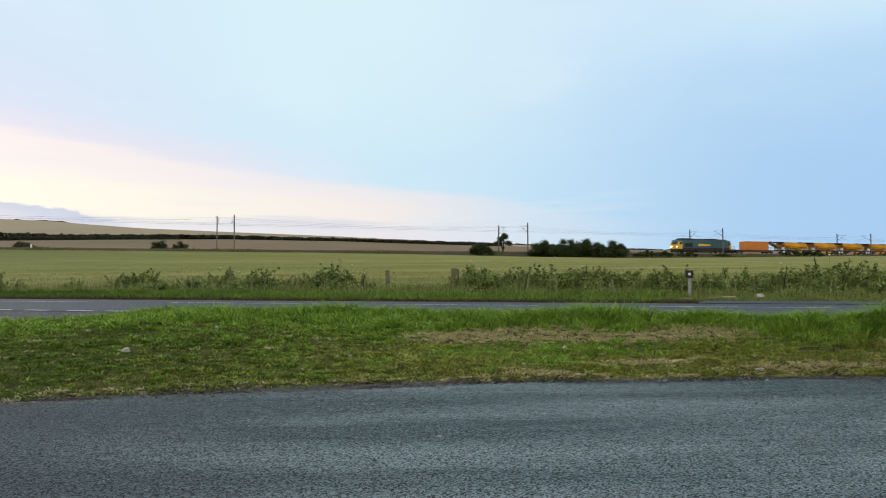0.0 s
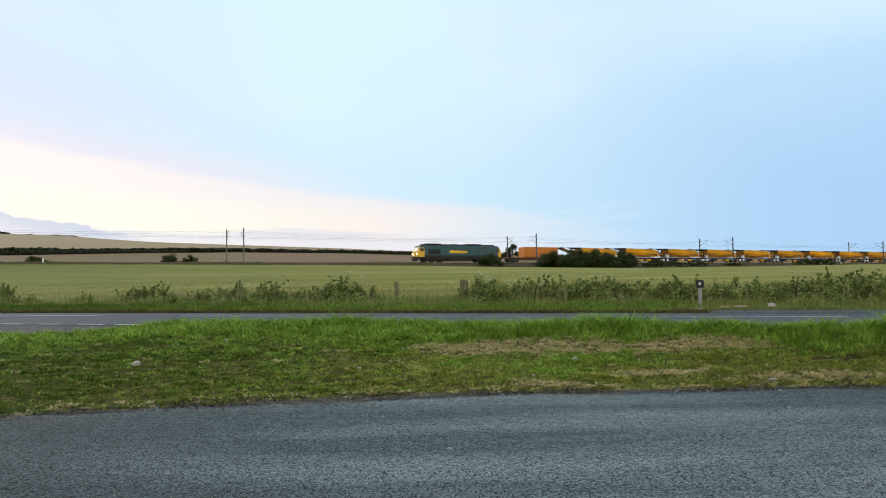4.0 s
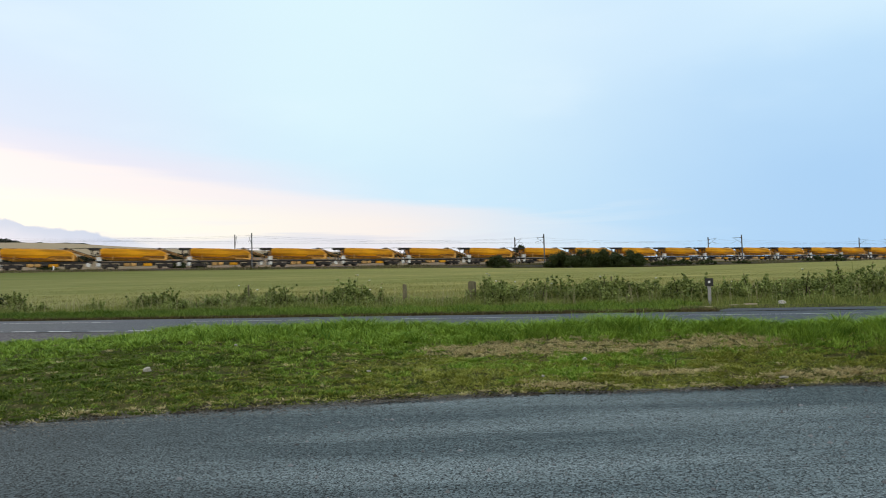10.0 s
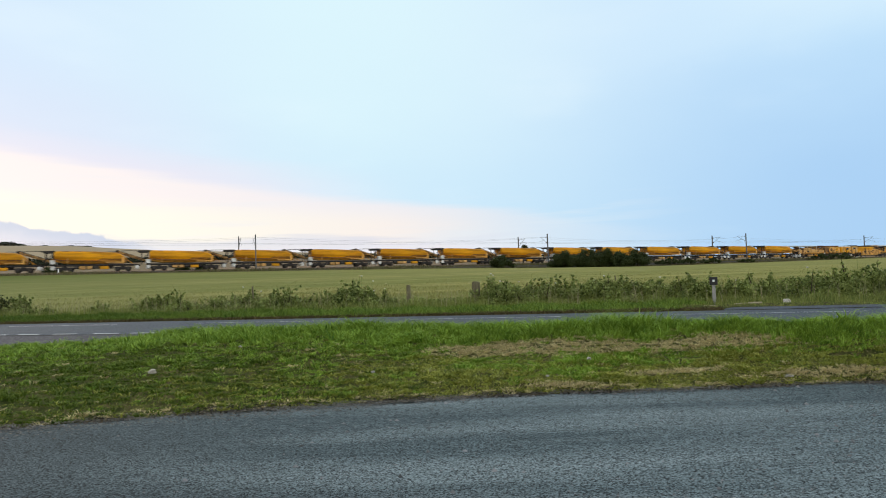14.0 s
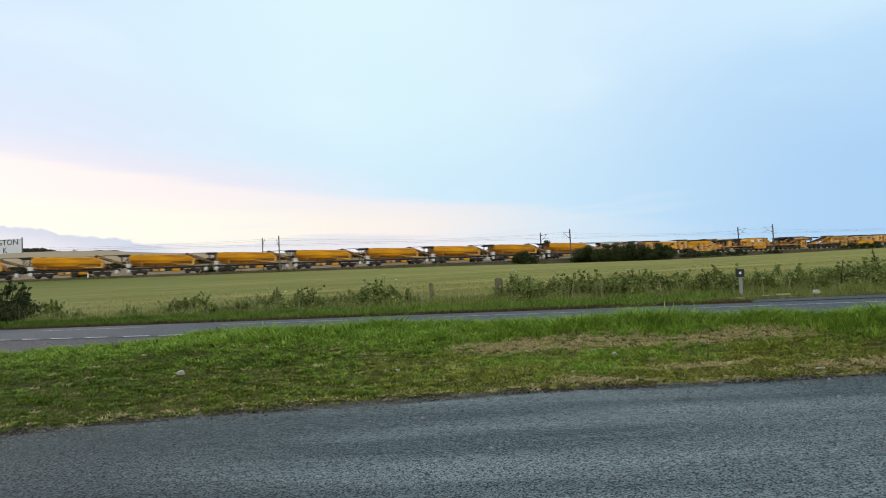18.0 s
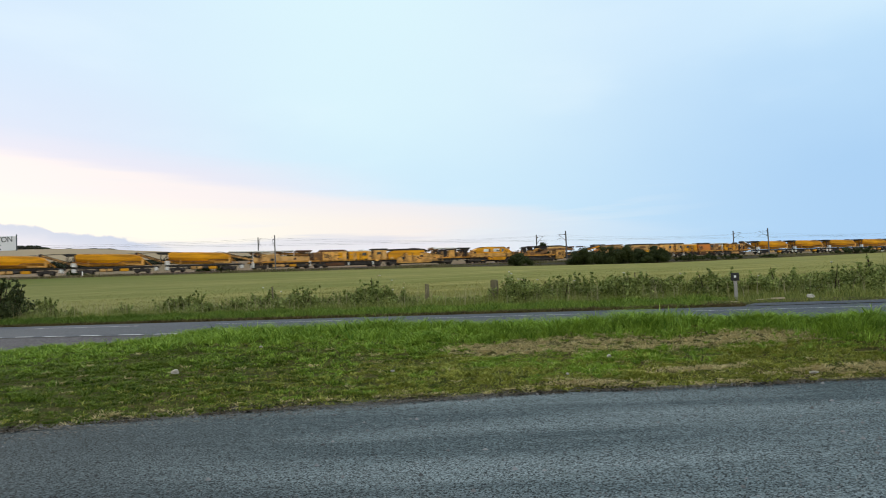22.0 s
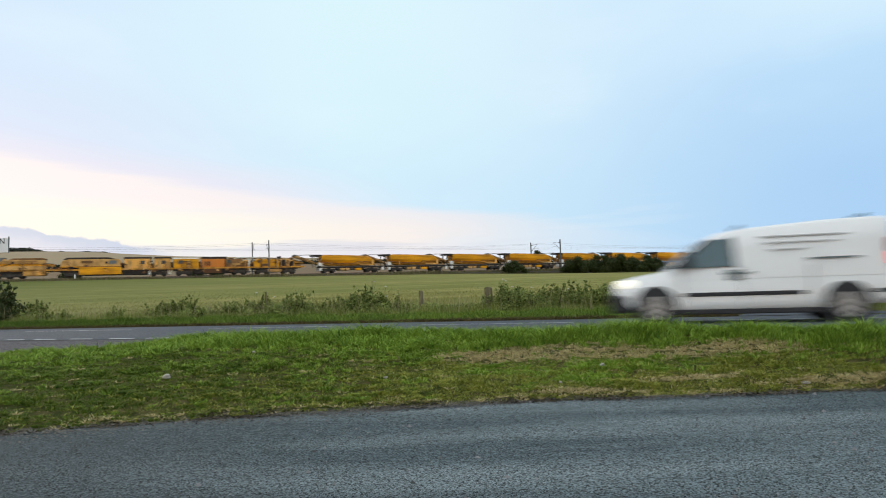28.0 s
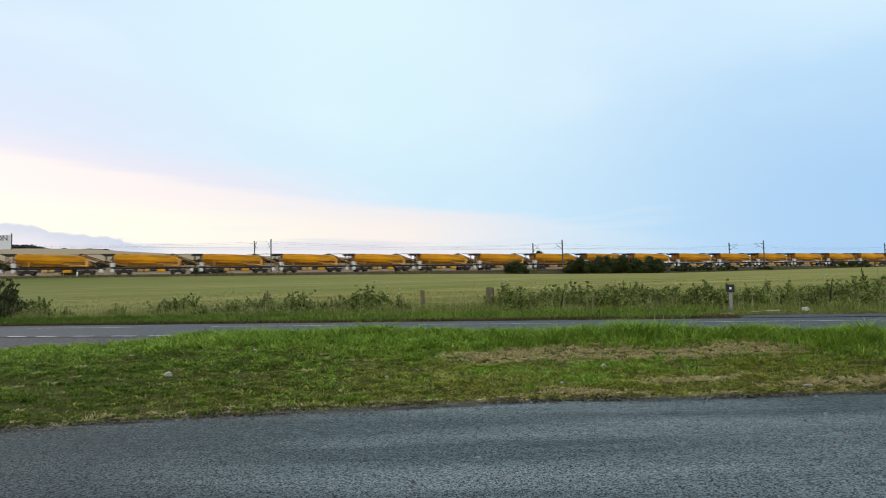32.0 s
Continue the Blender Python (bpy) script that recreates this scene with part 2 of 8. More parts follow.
M = {
    "asphalt_near": material("worn_chipped_asphalt", rgb(0.053, 0.072, 0.078), rgb(0.082, 0.107, 0.114), scale=26, rough=0.88, bump=0.12, bump_scale=150, spread=0.4,
                             grime=rgb(0.172, 0.206, 0.212), grime_amount=0.95, grime_scale=1.25, stretch=(0.16, 1.15, 1), spec=0.12, chips=1.0, chip_size=104,
                             fade=(0.0, 2.6, rgb(0.046, 0.060, 0.065), 0.85, 0.6)),
    "asphalt_road": material("road_asphalt", rgb(0.050, 0.061, 0.076), rgb(0.074, 0.087, 0.104), scale=22, rough=0.8, bump=0.4, bump_scale=50, spread=0.3,
                             grime=rgb(0.088, 0.090, 0.100), grime_amount=0.6, grime_scale=0.3, stretch=(0.3, 1.2, 1), spec=0.15, chips=0.3, chip_size=40),
    "asphalt_apron": material("faded_apron_asphalt", rgb(0.084, 0.079, 0.085), rgb(0.108, 0.102, 0.108), scale=12, rough=0.85, bump=0.4, bump_scale=50, spread=0.3,
                              grime=rgb(0.10, 0.10, 0.11), grime_amount=0.5, grime_scale=0.6, spec=0.1, chips=0.3, chip_size=40),
    "road_paint": material("worn_white_road_paint", rgb(0.72, 0.73, 0.72), rgb(0.45, 0.46, 0.46), scale=14, rough=0.7),
    "verge_soil": material("verge_soil_and_thatch", rgb(0.034, 0.038, 0.011), rgb(0.100, 0.084, 0.034), scale=8, rough=0.95, bump=1.0, bump_scale=24, spread=0.25,
                           grime=rgb(0.036, 0.052, 0.012), grime_amount=0.9, grime_scale=1.4, spec=0.03),
    # barley fades greener to the left, with that side's dimmer exposure painted in
    "crop": material("ripening_barley", rgb(0.190, 0.188, 0.056), rgb(0.312, 0.280, 0.098), scale=1.5, rough=0.95, bump=0.9, bump_scale=9, spread=0.22,
                     grime=rgb(0.145, 0.170, 0.045), grime_amount=0.8, grime_scale=0.22, stretch=(0.10, 1, 1), spec=0.02, fade=(-60, 4, rgb(0.112, 0.136, 0.036), 0.8)),
    "rough_grass": material("rough_lineside_grass", rgb(0.085, 0.085, 0.035), rgb(0.16, 0.135, 0.065), scale=1.2, rough=0.95, bump=0.8, bump_scale=4, spread=0.3, spec=0.03),
    "brown_field": material("brown_stubble_field", rgb(0.225, 0.145, 0.092), rgb(0.18, 0.128, 0.072), scale=0.03, rough=0.95, bump=0.4, bump_scale=2,
                            grime=rgb(0.14, 0.13, 0.06), grime_amount=0.5, grime_scale=0.012),
    "wheat_hill": material("pale_wheat_field", rgb(0.345, 0.265, 0.160), rgb(0.285, 0.225, 0.140), scale=0.012, rough=0.95, stretch=(1, 0.4, 1)),
    "ballast": material("railway_ballast", rgb(0.050, 0.047, 0.037), rgb(0.088, 0.081, 0.064), scale=9, rough=0.95, bump=0.8, bump_scale=14),
    "rail": material("rusty_rail", rgb(0.14, 0.085, 0.06), rgb(0.22, 0.17, 0.14), scale=4, rough=0.55, metal=0.6),
    "concrete": material("concrete", rgb(0.33, 0.32, 0.30), rgb(0.25, 0.24, 0.22), scale=3, rough=0.9, bump=0.3, bump_scale=30),
    "galvanised": material("weathered_galvanised_steel", rgb(0.20, 0.205, 0.21), rgb(0.13, 0.13, 0.135), scale=2, rough=0.6, metal=0.4),
    "wire": material("copper_wire", rgb(0.16, 0.16, 0.17), rough=0.6, metal=0.3),
    "insulator": material("brown_insulator", rgb(0.10, 0.055, 0.04), rough=0.3),
    "wagon_yellow": material("wagon_yellow_paint", rgb(0.88, 0.40, 0.010), rgb(0.74, 0.31, 0.008), scale=0.7, rough=0.55, per_object=0.10,
                             grime=rgb(0.34, 0.14, 0.015), grime_amount=0.8, grime_scale=0.7, stretch=(0.35, 1, 2.0), spec=0.2),
    "wagon_yellow_pale": material("faded_yellow_paint", rgb(0.86, 0.46, 0.115), rgb(0.70, 0.35, 0.08), scale=0.8, rough=0.6, per_object=0.12,
                                  grime=rgb(0.22, 0.11, 0.04), grime_amount=0.85, grime_scale=1.1, spec=0.2),
    "wagon_tan": material("dusty_yellow_brown_paint", rgb(0.78, 0.46, 0.165), rgb(0.60, 0.33, 0.11), scale=0.9, rough=0.75, per_object=0.15,
                          grime=rgb(0.15, 0.085, 0.04), grime_amount=0.7, grime_scale=0.8, spec=0.12),
    "wagon_conveyor": material("worn_yellow_conveyor_paint", rgb(0.70, 0.33, 0.045), rgb(0.46, 0.20, 0.04), scale=1.1, rough=0.7, per_object=0.15,
                               grime=rgb(0.12, 0.07, 0.035), grime_amount=0.7, grime_scale=0.9, spec=0.12),
    "wagon_brown": material("dirty_brown_steel", rgb(0.31, 0.155, 0.055), rgb(0.17, 0.088, 0.04), scale=1.2, rough=0.75, per_object=0.2,
                            grime=rgb(0.06, 0.04, 0.03), grime_amount=0.7, grime_scale=0.9),
    "container": material("orange_container_paint", rgb(0.66, 0.205, 0.02), rgb(0.58, 0.18, 0.02), scale=0.5, rough=0.55,
                          grime=rgb(0.40, 0.13, 0.03), grime_amount=0.3, grime_scale=0.7),
    "dark_steel": material("oily_dark_steel", rgb(0.030, 0.028, 0.027), rgb(0.055, 0.045, 0.04), scale=2, rough=0.75),
    "under_grey": material("dusty_grey_running_gear", rgb(0.10, 0.088, 0.078), rgb(0.055, 0.05, 0.045), scale=2, rough=0.85),
    "rust_frame": material("rust_brown_frame", rgb(0.16, 0.075, 0.04), rgb(0.10, 0.055, 0.035), scale=2, rough=0.85),
    "white_steel": material("dirty_white_steel", rgb(0.82, 0.80, 0.76), rgb(0.60, 0.58, 0.54), scale=2.5, rough=0.6),
    "canopy_white": material("white_canopy", rgb(0.80, 0.80, 0.79), rgb(0.68, 0.68, 0.66), scale=0.8, rough=0.55),
    "black_rubber": material("black_rubber", rgb(0.018, 0.018, 0.019), rgb(0.03, 0.03, 0.03), scale=8, rough=0.8),
    "loco_green": material("dark_green_loco_paint", rgb(0.014, 0.066, 0.074), rgb(0.020, 0.082, 0.088), scale=0.6, rough=0.45, coat=0.1,
                           grime=rgb(0.03, 0.05, 0.045), grime_amount=0.5, grime_scale=0.5),
    "loco_yellow": material("warning_yellow_paint", rgb(0.80, 0.45, 0.02), rgb(0.68, 0.36, 0.02), scale=1.5, rough=0.45),
    "loco_roof": material("sooty_roof", rgb(0.025, 0.04, 0.04), rgb(0.014, 0.016, 0.016), scale=1.2, rough=0.75),
    "glass_dark": material("dark_window_glass", rgb(0.014, 0.026, 0.028), rgb(0.022, 0.036, 0.038), scale=1, rough=0.06, spec=0.45),
    # teal base paints in the sky seen through and mirrored by panes
    "window_grey": material("grey_cab_window", rgb(0.075, 0.125, 0.14), rgb(0.055, 0.095, 0.105), scale=1, rough=0.05, spec=0.6),
    "timber": material("weathered_grey_timber", rgb(0.19, 0.165, 0.10), rgb(0.12, 0.105, 0.062), scale=4, rough=0.9, bump=0.6, bump_scale=20, stretch=(4, 4, 0.6)),
    "sign_white": material("white_sign_paint", rgb(0.80, 0.80, 0.79), rgb(0.72, 0.72, 0.71), scale=2, rough=0.4),
    "sign_black": material("black_sign_paint", rgb(0.014, 0.014, 0.015), rgb(0.02, 0.02, 0.02), scale=4, rough=0.5),
    "litter_white": material("pale_litter", rgb(0.54, 0.51, 0.45), rgb(0.30, 0.28, 0.24), scale=22, rough=0.8, spread=0.25),
    "chalk": material("pale_chalk_stone", rgb(0.50, 0.42, 0.31), rgb(0.34, 0.28, 0.20), scale=9, rough=0.9, bump=0.5, bump_scale=30),
    "bark": material("bark", rgb(0.060, 0.045, 0.032), rgb(0.035, 0.028, 0.02), scale=6, rough=0.95, bump=0.8, bump_scale=12),
    "van_white": material("white_van_paint", rgb(0.84, 0.84, 0.83), rgb(0.80, 0.80, 0.79), scale=0.6, rough=0.28, coat=0.4,
                          grime=rgb(0.55, 0.53, 0.49), grime_amount=0.35, grime_scale=0.8),
    "silver_paint": material("silver_car_paint", rgb(0.56, 0.57, 0.59), rgb(0.52, 0.53, 0.55), scale=0.6, rough=0.17, metal=0.88, coat=0.4),
    "black_paint": material("black_car_paint", rgb(0.004, 0.004, 0.006), rgb(0.006, 0.006, 0.008), scale=0.6, rough=0.08, spec=0.14),
    "black_plastic": material("black_plastic_trim", rgb(0.025, 0.025, 0.027), rgb(0.04, 0.04, 0.042), scale=5, rough=0.6),
    "alloy": material("alloy_wheel", rgb(0.44, 0.43, 0.42), rgb(0.32, 0.31, 0.30), scale=4, rough=0.35, metal=0.5),
    "number_plate": material("number_plate_plastic", rgb(0.74, 0.74, 0.72), rgb(0.68, 0.68, 0.66), scale=4, rough=0.4),
    "tail_lamp": glowing("red_tail_lamp", (0.85, 0.05, 0.03), 0.9),
    "tail_lens": material("red_lamp_lens", rgb(0.42, 0.02, 0.02), rgb(0.30, 0.015, 0.015), scale=4, rough=0.2),
    "head_lamp": glowing("lit_head_lamp", (1.0, 0.96, 0.82), 0.8),
    "loco_lamp": glowing("lit_loco_lamp", (1.0, 0.80, 0.40), 6.0),
    "head_lens": material("clear_lamp_lens", rgb(0.55, 0.58, 0.60), rgb(0.4, 0.42, 0.44), scale=3, rough=0.12),
    "grass_lush": leafy("lush_grass", rgb(0.036, 0.108, 0.007), rgb(0.345, 0.50, 0.072), island=0.6, trans=0.12, patch=3.5),
    "grass_short": leafy("short_worn_grass", rgb(0.052, 0.092, 0.009), rgb(0.43, 0.44, 0.088), island=0.6, trans=0.10, patch=4.5),
    "grass_deep": leafy("dark_olive_grass", rgb(0.017, 0.048, 0.004), rgb(0.155, 0.215, 0.027), island=0.6, trans=0.08, patch=3.5),
    "edge_thatch": leafy("brown_edge_shade_thatch", rgb(0.035, 0.028, 0.012), rgb(0.15, 0.115, 0.045), island=0.6, trans=0.05, patch=1.5),
    "thatch": leafy("dead_grass_thatch", rgb(0.12, 0.105, 0.04), rgb(0.36, 0.30, 0.14), island=0.6, trans=0.2, patch=3.0),
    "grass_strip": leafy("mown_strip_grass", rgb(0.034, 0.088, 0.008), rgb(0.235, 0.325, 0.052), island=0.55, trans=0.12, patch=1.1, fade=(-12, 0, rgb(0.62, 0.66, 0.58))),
    "pale_stem": leafy("pale_grass_stem", rgb(0.25, 0.23, 0.11), rgb(0.42, 0.37, 0.21), island=0.5),
    "grass_tall": leafy("tall_seeding_grass", rgb(0.062, 0.098, 0.019), rgb(0.29, 0.31, 0.082), island=0.5, trans=0.12, patch=1.5),
    "bank_growth": leafy("rough_bank_growth", rgb(0.070, 0.080, 0.028), rgb(0.19, 0.155, 0.075), island=0.5, patch=0.5),
    "straw": leafy("dry_straw", rgb(0.42, 0.35, 0.17), rgb(0.68, 0.58, 0.31), island=0.5),
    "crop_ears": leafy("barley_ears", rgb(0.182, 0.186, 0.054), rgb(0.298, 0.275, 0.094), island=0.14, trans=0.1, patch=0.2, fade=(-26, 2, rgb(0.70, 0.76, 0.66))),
    "bramble": leafy("bramble_leaf", rgb(0.026, 0.048, 0.009), rgb(0.36, 0.42, 0.12), island=0.45, patch=1.6),
    "hedge_leaf": leafy("dark_hawthorn_leaf", rgb(0.020, 0.032, 0.010), rgb(0.060, 0.075, 0.022), trans=0.15, island=0.5),
    "far_leaf": leafy("far_hedge_leaf", rgb(0.016, 0.022, 0.012), rgb(0.038, 0.044, 0.020), trans=0.1),
    "faded_print": material("faded_grey_print", rgb(0.50, 0.50, 0.50), rgb(0.60, 0.60, 0.60), scale=3, rough=0.4),
    "umbel": material("white_flower_umbel", rgb(0.70, 0.70, 0.62), rgb(0.55, 0.56, 0.46), scale=20, rough=0.8),
}


# ---------------------------------------------------------------- mesh helpers
def part(name, bm, mat, parent=None, label=""):
    """Links a bmesh as one mesh object, under parent where one is given."""
    me = bpy.data.meshes.new(name)
    bm.normal_update()
    bm.to_mesh(me)
    bm.free()
    me.materials.append(M[mat] if isinstance(mat, str) else mat)
    ob = new(name, me)
    ob.parent = parent
    if label:
        ob["label"] = label
    return ob


def raw(name, verts, faces, mat, parent=None, smooth=False):
    me = bpy.data.meshes.new(name)
    me.from_pydata(verts, [], faces)
    me.materials.append(M[mat] if isinstance(mat, str) else mat)
    if smooth:
        me.shade_smooth()
    ob = new(name, me)
    ob.parent = parent
    return ob


def thing(name, m, label, category, group=""):
    ob = new(name)
    ob.empty_display_size = 0.2
    ob.matrix_basis = m
    return tagged(ob, label, category, group)


def quads(name, points, mat, parent=None):
    """Many loose quads at once: points is an (n, 4, 3) array."""
    n = len(points)
    me = bpy.data.meshes.new(name)
    me.vertices.add(4 * n)
    me.vertices.foreach_set("co", np.asarray(points, dtype=np.float32).ravel())
    me.loops.add(4 * n)
    me.loops.foreach_set("vertex_index", np.arange(4 * n, dtype=np.int32))
    me.polygons.add(n)
    me.polygons.foreach_set("loop_start", np.arange(0, 4 * n, 4, dtype=np.int32))
    me.polygons.foreach_set("loop_total", np.full(n, 4, dtype=np.int32))
    me.materials.append(M[mat])
    me.update(calc_edges=True)
    ob = new(name, me)
    ob.parent = parent
    return ob


def box(bm, x0, x1, y0, y1, z0, z1, bevel=0.0):
    r = bmesh.ops.create_cube(bm, size=1.0, matrix=Matrix.LocRotScale(
        ((x0 + x1) / 2, (y0 + y1) / 2, (z0 + z1) / 2), None, (abs(x1 - x0), abs(y1 - y0), abs(z1 - z0))))
    if bevel:
        edges = list({e for v in r["verts"] for e in v.link_edges})
        bmesh.ops.bevel(bm, geom=edges, offset=bevel, segments=2, affect="EDGES", profile=0.5)
    return bm


def prism(bm, profile, y0, y1, bevel=0.0, taper=0.0, under=0.0):
    """A side profile (x, z) drawn across from y0 to y1; taper narrows the upper half, under the lower half."""
    zs = [p[1] for p in profile]
    mid, top, low = (min(zs) + max(zs)) / 2, max(zs), min(zs)

    def inset(z):
        return taper * max(0.0, (z - mid) / (top - mid)) + under * max(0.0, (mid - z) / (mid - low))

    a = [bm.verts.new((x, y0 + inset(z), z)) for x, z in profile]
    b = [bm.verts.new((x, y1 - inset(z), z)) for x, z in profile]
    faces = [bm.faces.new(a), bm.faces.new(b[::-1])]
    n = len(a)
    for i in range(n):
        faces.append(bm.faces.new((a[i], b[i], b[(i + 1) % n], a[(i + 1) % n])))
    bmesh.ops.recalc_face_normals(bm, faces=faces)
    if bevel:
        edges = list({e for f in faces[:2] for e in f.edges})
        bmesh.ops.bevel(bm, geom=edges, offset=bevel, segments=2, affect="EDGES", profile=0.5)
    return bm


def rod(bm, a, b, r, seg=8, r2=None):
    a, b = Vector(a), Vector(b)
    d = b - a
    m = Matrix.Translation((a + b) / 2) @ d.to_track_quat("Z", "Y").to_matrix().to_4x4()
    bmesh.ops.create_cone(bm, cap_ends=True, segments=seg, radius1=r, radius2=r if r2 is None else r2, depth=d.length, matrix=m)
    return bm


def bar(bm, a, b, w, h=None):
    """A square bar from a to b."""
    a, b = Vector(a), Vector(b)
    d = b - a
    m = Matrix.Translation((a + b) / 2) @ d.to_track_quat("Z", "Y").to_matrix().to_4x4() @ Matrix.Diagonal((w, h or w, d.length, 1))
    bmesh.ops.create_cube(bm, size=1.0, matrix=m)
    return bm


def B():
    return bmesh.new()

# ---------------------------------------------------------------- the lie of the land
TX, TY = -58.754, 112.316          # a point of the near track
SX, SY = 0.91237, 0.40937          # the way along it, to the right
RAIL = 5.35
TRACK_TURN = math.degrees(math.atan2(SY, SX))
ROAD_M = -0.30                     # the road runs along y = c + ROAD_M * x
ROAD_NEAR, ROAD_MID, ROAD_FAR = 9.9, 15.1, 17.75
LAYBY = 0.2                        # height of the lay-by
HEDGE_C = 21.0


def on_track(s, off, z):
    """A point s metres along the near track and off metres beyond it."""
    return (TX + s * SX - off * SY, TY + s * SY + off * SX, z)


def edge_y(x):
    """The edge of the lay-by's asphalt."""
    d = max(0.0, 2.0 - x / 0.857)
    bend = 0.0215 * d * d if d < 9 else 1.74 + 0.387 * (d - 9)
    return 0.857 * (8.22 - bend) + 0.07 * noise.noise((x * 1.5, 0, 0)) + 0.05 * noise.noise((x * 4.5, 3, 0))


def road_z(c, x=0.0):
    """The carriageway falls a little to its far side."""
    return 0.69 - 0.022 * (c - 11.0)


APRON = [(-30.0, 2.0), (-12.0, 7.4), (-7.05, 8.88), (-6.3, 9.11), (-5.57, 9.29), (-4.87, 9.57), (-4.2, 9.85), (60.0, 9.85)]


def near_c(x):
    """Where the verge ends: at the carriageway, or on the left at the asphalt apron before it."""
    return table(APRON, x)


def apron_z(c):
    return road_z(ROAD_NEAR) - 0.12 * (ROAD_NEAR - c)


FIELD_EDGE = [(-300, 4.75), (-3, 4.68), (14, 4.66), (32, 4.58), (54, 4.47), (66, 4.36), (79, 4.14), (93, 3.78), (101, 3.72), (117, 3.86), (136, 4.02), (156, 4.17), (178, 4.40), (203, 4.70), (500, 5.0)]
HEDGEROW_AZ = [(-62, 0.041), (-31, 0.0465), (-24, 0.0475), (-15.4, 0.0475), (-6, 0.0440), (1.2, 0.0393), (5.2, 0.0372), (20, 0.028), (62, 0.024)]
CREST_AZ = [(-62, 0.098), (-36, 0.0800), (-31, 0.0768), (-27.6, 0.0730), (-25.7, 0.0690), (-21.8, 0.0625), (-15.4, 0.0565), (-10.8, 0.0528), (-6, 0.0490), (1.2, 0.0415), (5.2, 0.0392), (20, 0.026), (62, 0.022)]


def table(rows, v):
    for (a, za), (b, zb) in zip(rows, rows[1:]):
        if v <= b:
            k = min(1.0, max(0.0, (v - a) / (b - a)))
            return za + (zb - za) * k
    return rows[-1][1]


def verge_z(x, y):
    """Bank between lay-by and road."""
    e = edge_y(x)
    nc = near_c(x)
    near = nc + ROAD_M * x
    k = min(1.0, max(0.0, (y - e) / max(0.4, near - e)))
    bump = 0.03 * noise.noise((x * 0.9, y * 0.9, 1.0)) + 0.02 * noise.noise((x * 3.1, y * 3.1, 5.0))
    rise = (apron_z(nc) - 0.01 - LAYBY) * k ** 0.85
    bank = min(1.0, max(0.0, (x + 4.8) / 1.4))
    rise += 0.06 * bank * max(0.0, 1 - ((k - 0.85) / 0.4) ** 2) if k < 0.85 else 0.06 * bank * max(0.0, 1 - ((k - 0.85) / 0.17) ** 2)
    return LAYBY + rise + bump * min(1.0, 4 * k) * min(1.0, 6 * (1 - k) + 0.15)


def field_z(x, y):
    """The barley field, from the hedge up to the railway."""
    c = y - ROAD_M * x
    dr = max(0.0, (c - 20.0) / 1.044)
    off = -(x - TX) * SY + (y - TY) * SX
    s = (x - TX) * SX + (y - TY) * SY
    dt = max(0.0, -9.0 - off)
    w = dr / (dr + dt + 1e-6)
    return 0.62 + (table(FIELD_EDGE, s) - 0.62) * w


